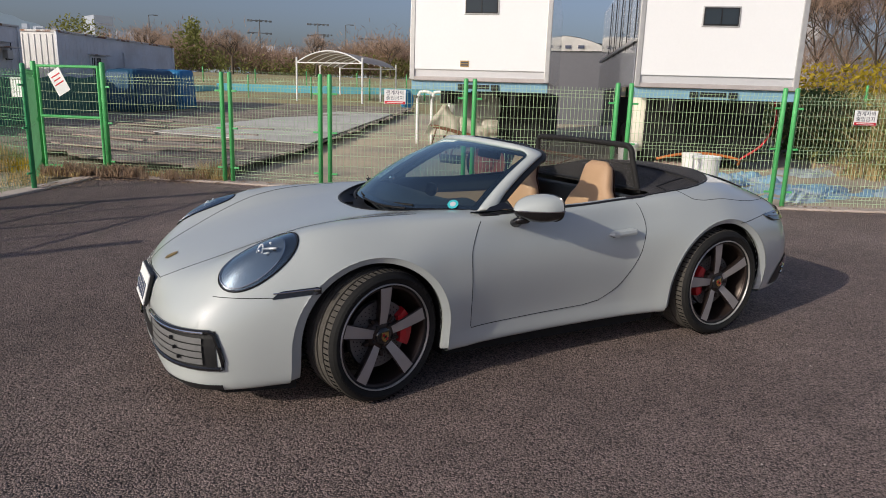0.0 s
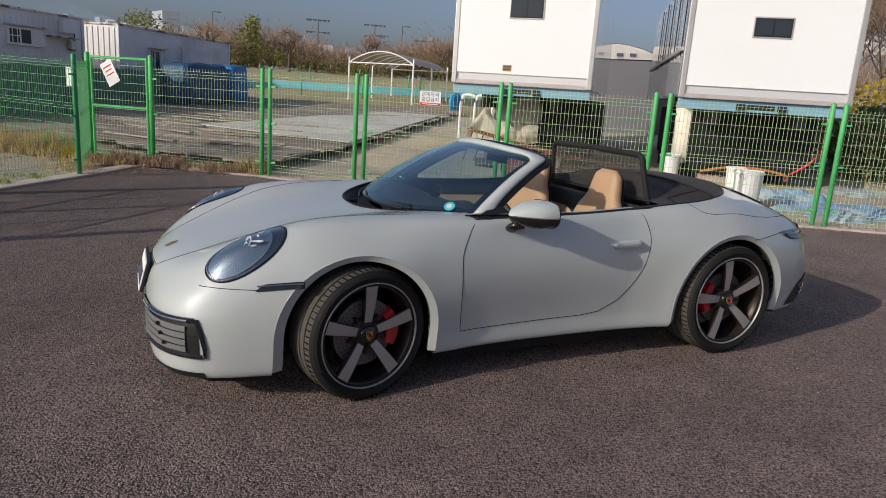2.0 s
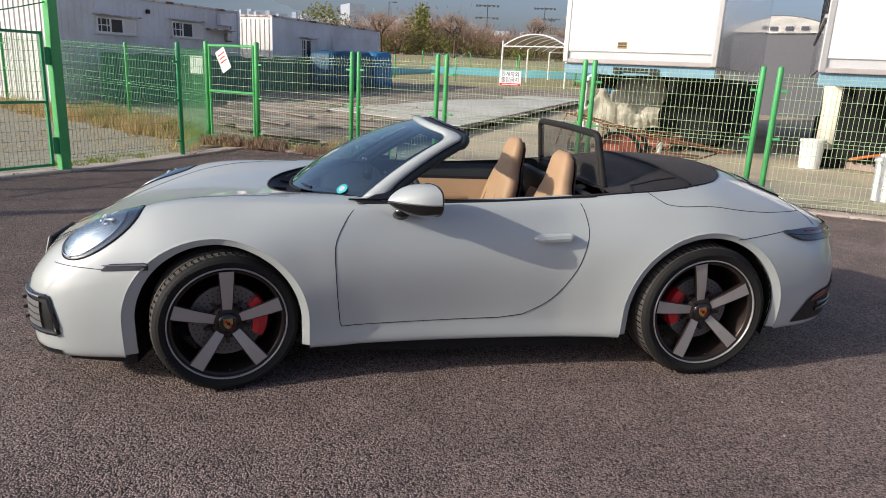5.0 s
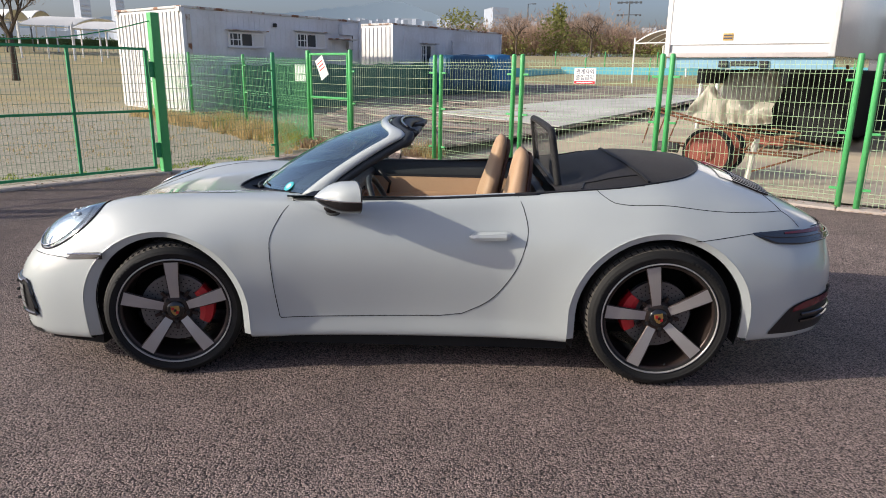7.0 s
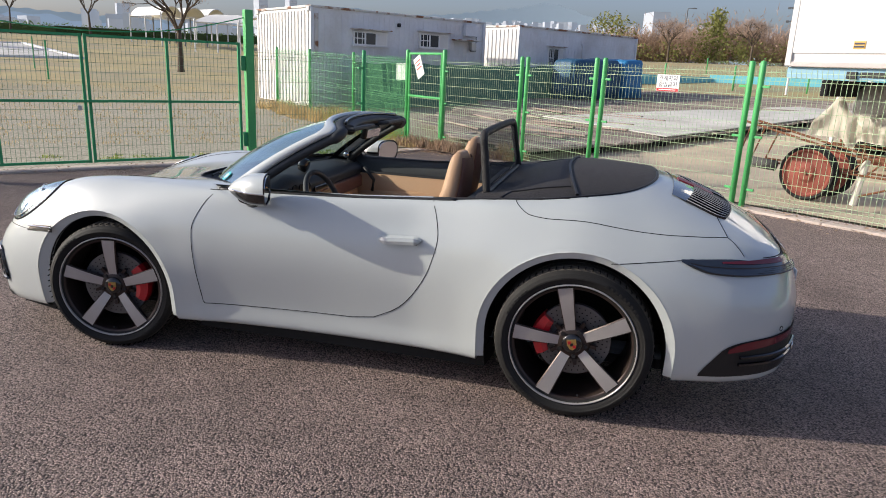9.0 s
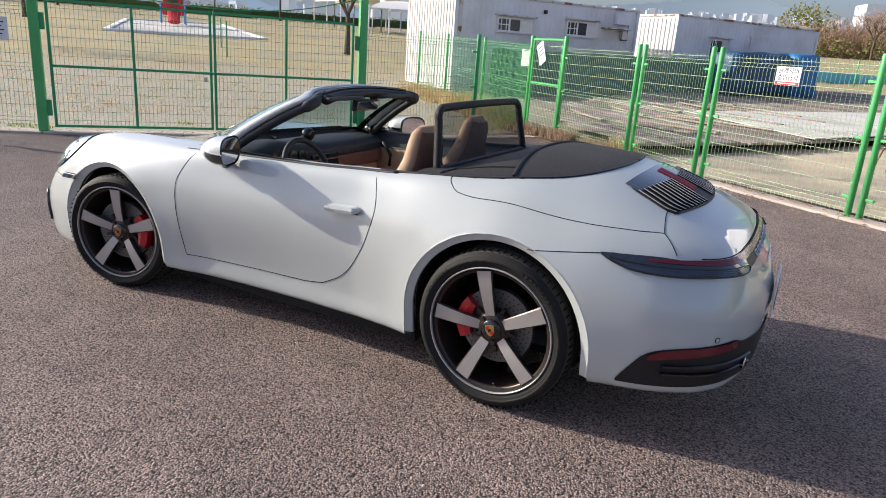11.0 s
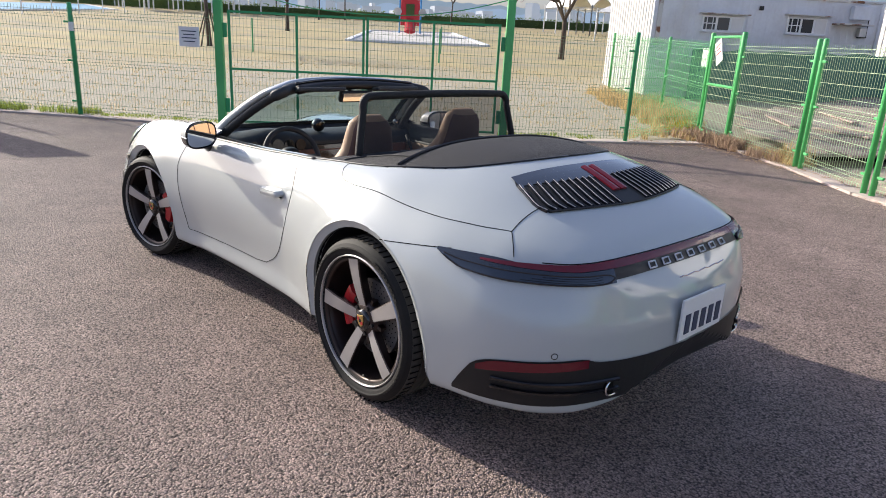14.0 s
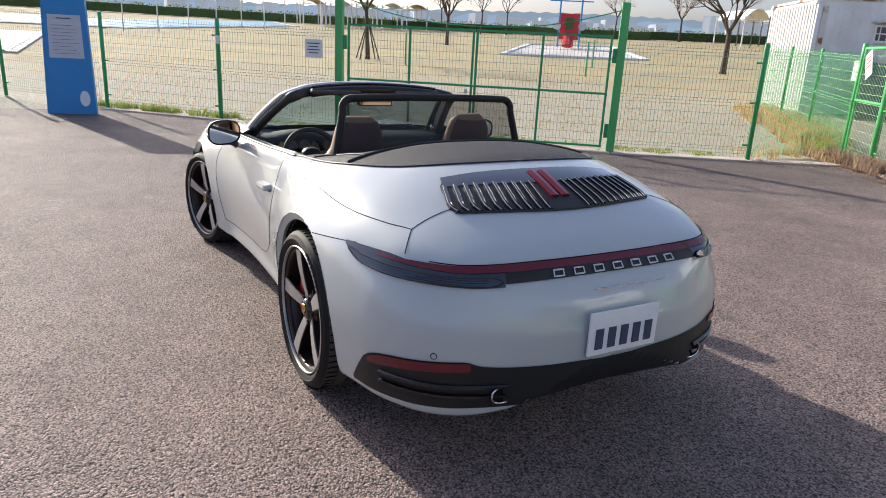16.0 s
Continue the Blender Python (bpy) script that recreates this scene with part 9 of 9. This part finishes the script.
part("grille_rim", tube([grille_pt(1.0, v, 0.004) for v in np.linspace(0, 1, 40)], 0.005, 6), M_BLACK, gr)


# ---- cockpit ----
def cabin_wall():
    """The tub: door cards, floor, rear bulkhead."""
    part("cabin_floor", box((-0.05, 0, 0.30), (1.5, 1.42, 0.03)), M_DASH, car, "dark carpet floor")
    for s in (-1, 1):
        def card(z0, z1, y0, y1, off, x0=-0.66, x1=0.62, s=s):
            bm = bmesh.new()
            n = 14
            A = []
            for k in range(n + 1):
                x = x0 + (x1 - x0) * k / n
                w = c_ye(x) * c_w(x) - 0.02
                A.append([bm.verts.new((x, s * (w - y0), z0)), bm.verts.new((x, s * (w - (y0 + y1) / 2 - off), (z0 + z1) / 2)), bm.verts.new((x, s * (w - y1), z1)), bm.verts.new((x, s * (w - y1 + 0.03), z1 + 0.004))])
            for a, b in zip(A, A[1:]):
                for i in range(3):
                    bm.faces.new((a[i], a[i + 1], b[i + 1], b[i]))
            return bm
        part("door_card", card(0.31, 0.815, 0.095, 0.065, 0.0), M_TAN, car, "tan leather door card", smooth=True)
        part("door_card_top", card(0.832, 0.925, 0.055, 0.02, 0.010), M_DASH, car, "dark upper door trim", smooth=True)
        part("door_trim_strip", card(0.815, 0.832, 0.066, 0.058, 0.002), M_BLACK, car, smooth=True)
        arm = [Vector((x, s * (0.700 - 0.045 * math.sin(math.pi * min(1, max(0, (x + 0.55) / 0.95)))), 0.655 + 0.03 * (x + 0.5))) for x in np.linspace(-0.5, 0.42, 16)]
        part("armrest", tube(arm, [0.02 + 0.022 * math.sin(math.pi * k / 15) for k in range(16)], 10), M_TAN, car, "tan leather door armrest", smooth=True)
        part("door_pull", tube([(-0.30, s * 0.64, 0.70), (-0.28, s * 0.62, 0.78), (-0.36, s * 0.64, 0.86)], 0.012, 8), M_BLACK, car, smooth=True)
    part("bulkhead", box((0.70, 0, 0.62), (0.05, 1.34, 0.64), Matrix.Rotation(radians(-10), 4, "Y"), 0.02), M_DASH, car, "dark rear bulkhead")
    for s in (-1, 1):
        bm = loft([oval(0.42 + 0.02 * k, s * 0.33, 0.44 + 0.07 * k, 0.18 - 0.012 * k, 0.22 - 0.006 * k, 20, 3.2) for k in range(4)])
        part("rear_seat", bm, M_TAN, car, "small tan rear seat", smooth=True)
        bm = loft([oval(0.60 + 0.035 * k, s * 0.33, 0.60 + 0.085 * k, 0.045, 0.22 - 0.01 * k, 20, 3.2) for k in range(4)])
        part("rear_backrest", bm, M_TAN, car, smooth=True)


def seat(s):
    """A front seat with one-piece back and moulded headrest."""
    root = group_part("front_seat", "tan leather sports seat with brown back")
    y = s * 0.365
    tilt = Matrix.Translation((0.415 if s < 0 else 0.285, y, 0.428 if s < 0 else 0.448)) @ Matrix.Rotation(radians(14 if s < 0 else 19), 4, "Y")
    c_half = curve((0.0, 0.245), (0.15, 0.262), (0.34, 0.258), (0.46, 0.225), (0.55, 0.150), (0.62, 0.135), (0.69, 0.118), (0.725, 0.075))
    c_deep = curve((0.0, 0.075), (0.3, 0.070), (0.5, 0.056), (0.62, 0.050), (0.69, 0.040), (0.725, 0.018))
    def back(front):
        rings = []
        for k in range(22):
            h = 0.725 * k / 21
            w, d = c_half(h), c_deep(h)
            ring = []
            for i in range(28):
                a = 2 * math.pi * i / 28
                cx, cy = math.cos(a), math.sin(a)
                px = math.copysign(abs(cx) ** 0.7, cx) * d
                py = math.copysign(abs(cy) ** 0.62, cy) * w
                dish = 0.030 * (1 - (py / w) ** 2) * (1 - min(1, h / 0.55)) if px < 0 else 0.0
                ring.append(tilt @ Vector((px + dish + 0.03 * (h / 0.7) ** 3 * -1, py, h)))
            rings.append(ring)
        return loft(rings)
    part("backrest", back(True), M_TAN, root, smooth=True)
    # the moulded back shell
    rings = []
    for k in range(18):
        h = 0.03 + 0.68 * k / 17
        w, d = c_half(h) * 0.985, c_deep(h)
        rings.append([tilt @ Vector((d * 0.80 + 0.018 * math.cos(a) * 1.6 - 0.03 * (h / 0.7) ** 3, w * math.sin(a) * 0.97, h)) for a in np.linspace(-math.pi / 2, math.pi / 2, 14)])
    bm = bmesh.new()
    add_loft(bm, rings, cap=False, closed_ring=False)
    part("back_shell", bm, M_TANDARK, root, "brown leather seat back", smooth=True)
    for o in (-0.085, 0.085):
        pts = []
        for k in range(14):
            h = 0.05 + 0.44 * k / 13
            pts.append(tilt @ Vector((-c_deep(h) + 0.012, o * (1 + 0.35 * math.sin(h * 5)), h)))
        part("stitch_line", tube(pts, 0.004, 5), M_TANDARK, root)
    cush = []
    for k in range(10):
        t = k / 9
        cush.append(oval(0.02 + 0.0 * t, y, 0.40 + 0.135 * t, 0.245 * (1 - 0.06 * t * t), 0.255 * (1 - 0.08 * t * t), 28, 3.4))
    part("cushion", loft(cush), M_TAN, root, smooth=True)
    for o in (-0.22, 0.22):
        part("bolster", tube([(-0.20, y + o, 0.53), (0.0, y + o * 1.03, 0.555), (0.22, y + o, 0.55)], [0.035, 0.045, 0.040], 10), M_TAN, root, smooth=True)
    part("belt_guide", tube([tilt @ Vector((0.0, s * -0.14, 0.50)), tilt @ Vector((-0.03, s * -0.19, 0.42))], 0.012, 6), M_BLACK, root)


cabin_wall()
for s in (-1, 1):
    seat(s)

# dashboard
rings = []
for k in range(25):
    t = -1 + 2 * k / 24
    y = 0.715 * t
    hood = 0.045 * math.exp(-((y + 0.37) / 0.17) ** 2)
    rings.append([Vector(p) for p in ((-0.74, y, 0.60), (-0.80, y, 0.86), (-0.70, y, 0.895), (-0.58, y, 0.905 + hood * 0.6), (-0.46, y, 0.893 + hood), (-0.40, y, 0.865 + hood * 0.9), (-0.395, y, 0.845), (-0.41, y, 0.80), (-0.42, y, 0.72), (-0.50, y, 0.58))])
part("dashboard", loft(rings), M_DASH, car, "dark leather dashboard", smooth=True)
part("dash_panel", box((-0.398, 0.20, 0.765), (0.03, 0.92, 0.085), None, 0.01), M_TANDARK, car, "brown leather dashboard panel")
part("glovebox", box((-0.43, 0.42, 0.64), (0.05, 0.46, 0.15), None, 0.02), M_TAN, car, "tan glovebox lid")
part("screen_display", box((-0.388, 0.02, 0.785), (0.014, 0.26, 0.10), Matrix.Rotation(radians(-12), 4, "Y"), 0.006), M_GLOSS, car, "dark centre touch screen")
for k in range(5):
    y = -0.53 + 0.08 * k
    bm = bmesh.new()
    bmesh.ops.create_cone(bm, cap_ends=True, segments=24, radius1=0.042 if k == 2 else 0.036, radius2=0.042 if k == 2 else 0.036, depth=0.012, matrix=Matrix.Translation((-0.392, y, 0.842)) @ Matrix.Rotation(radians(80), 4, "Y"))
    part("gauge", bm, M_GLOSS, car, "round dark gauge")
bm = revolve([(0.001, -0.030), (0.036, -0.030), (0.042, -0.02), (0.042, 0.012), (0.034, 0.02)], 24)
bmesh.ops.transform(bm, matrix=Matrix.Translation((-0.52, 0.0, 0.945)) @ turn_z(math.pi / 2) @ Matrix.Rotation(radians(20), 4, "X"), verts=bm.verts[:])
part("dash_clock", bm, M_GLOSS, car, "round clock on the dashboard", smooth=True)
for s in (-1, 1):
    bm = bmesh.new()
    bmesh.ops.create_uvsphere(bm, u_segments=16, v_segments=10, radius=0.026, matrix=Matrix.Translation((-0.50, s * 0.655, 0.94)))
    part("tweeter", bm, M_CHROME, car, "small chrome tweeter", smooth=True)
part("console", loft([oval(-0.15 + 0.0 * k, 0, 0.34 + 0.06 * k, 0.42 - 0.02 * k, 0.115 - 0.012 * k, 20, 4) for k in range(5)]), M_TANDARK, car, "brown centre console", smooth=True)
part("gear_lever", tube([(-0.25, 0, 0.58), (-0.24, 0, 0.66)], [0.014, 0.024], 10), M_BLACK, car, smooth=True)
# steering wheel
root = group_part("steering_wheel", "black three-spoke steering wheel")
sm = Matrix.Translation((-0.215, -0.37, 0.80)) @ Matrix.Rotation(radians(66), 4, "Y")
part("wheel_rim", tube([sm @ Vector((0.180 * math.cos(a), 0.180 * math.sin(a), 0)) for a in [2 * math.pi * k / 48 for k in range(48)]], 0.016, 10, closed=True), M_DASH, root, smooth=True)
for a in (math.pi / 2, -math.pi / 2, 0.0):
    part("wheel_spoke", tube([sm @ Vector((0.05 * math.cos(a), 0.05 * math.sin(a), -0.01)), sm @ Vector((0.172 * math.cos(a), 0.172 * math.sin(a), 0))], [0.026, 0.016], 8, flat=0.5), M_SILVER if a == 0 else M_DASH, root)
part("wheel_hub", loft([oval(0, 0, -0.02 + 0.02 * k, 0.072 - 0.012 * k, 0.072 - 0.012 * k, 24, 2.4, sm) for k in range(3)]), M_BLACK, root, smooth=True)
part("column", tube([sm @ Vector((0, 0, -0.02)), sm @ Vector((0, 0, -0.20))], 0.045, 10), M_BLACK, root)

# wind deflector behind the seats
root = group_part("wind_deflector", "black net wind deflector, raised")
def defl(y, z):
    return Vector((0.735 - 0.045 * (z - 0.95) / 0.30, y, z))
c_w2 = 0.525
outline = [defl(-c_w2 - 0.035, 0.955)] + [defl(-c_w2 - 0.035 + 0.05 * (k / 8), 0.955 + 0.235 * k / 8) for k in range(1, 9)]
outline += [defl(-c_w2 + 0.012 + 0.055 * (1 - math.cos(a)), 1.195 + 0.055 * math.sin(a)) for a in np.linspace(0.2, math.pi / 2, 6)]
outline += [defl(y, 1.250 + 0.006 * (1 - (y / 0.45) ** 2)) for y in np.linspace(-0.42, 0.42, 12)]
outline += [Vector((p.x, -p.y, p.z)) for p in reversed(outline[:15])]
part("deflector_frame", tube(outline, 0.020, 8, up=(1, 0, 0)), M_FABRIC, root, smooth=True)
bm = bmesh.new()
bm.faces.new([bm.verts.new(p) for p in outline])
part("deflector_net", bm, M_NET, root, "see-through black net")
part("deflector_bar", tube([defl(-0.56, 0.965), defl(0.56, 0.965)], 0.014, 8), M_BLACK, root)
for s in (-1, 1):
    part("deflector_stop", box(defl(s * 0.575, 0.965) + Vector((0.02, 0, -0.005)), (0.07, 0.03, 0.03), None, 0.006), M_BLACK, root)
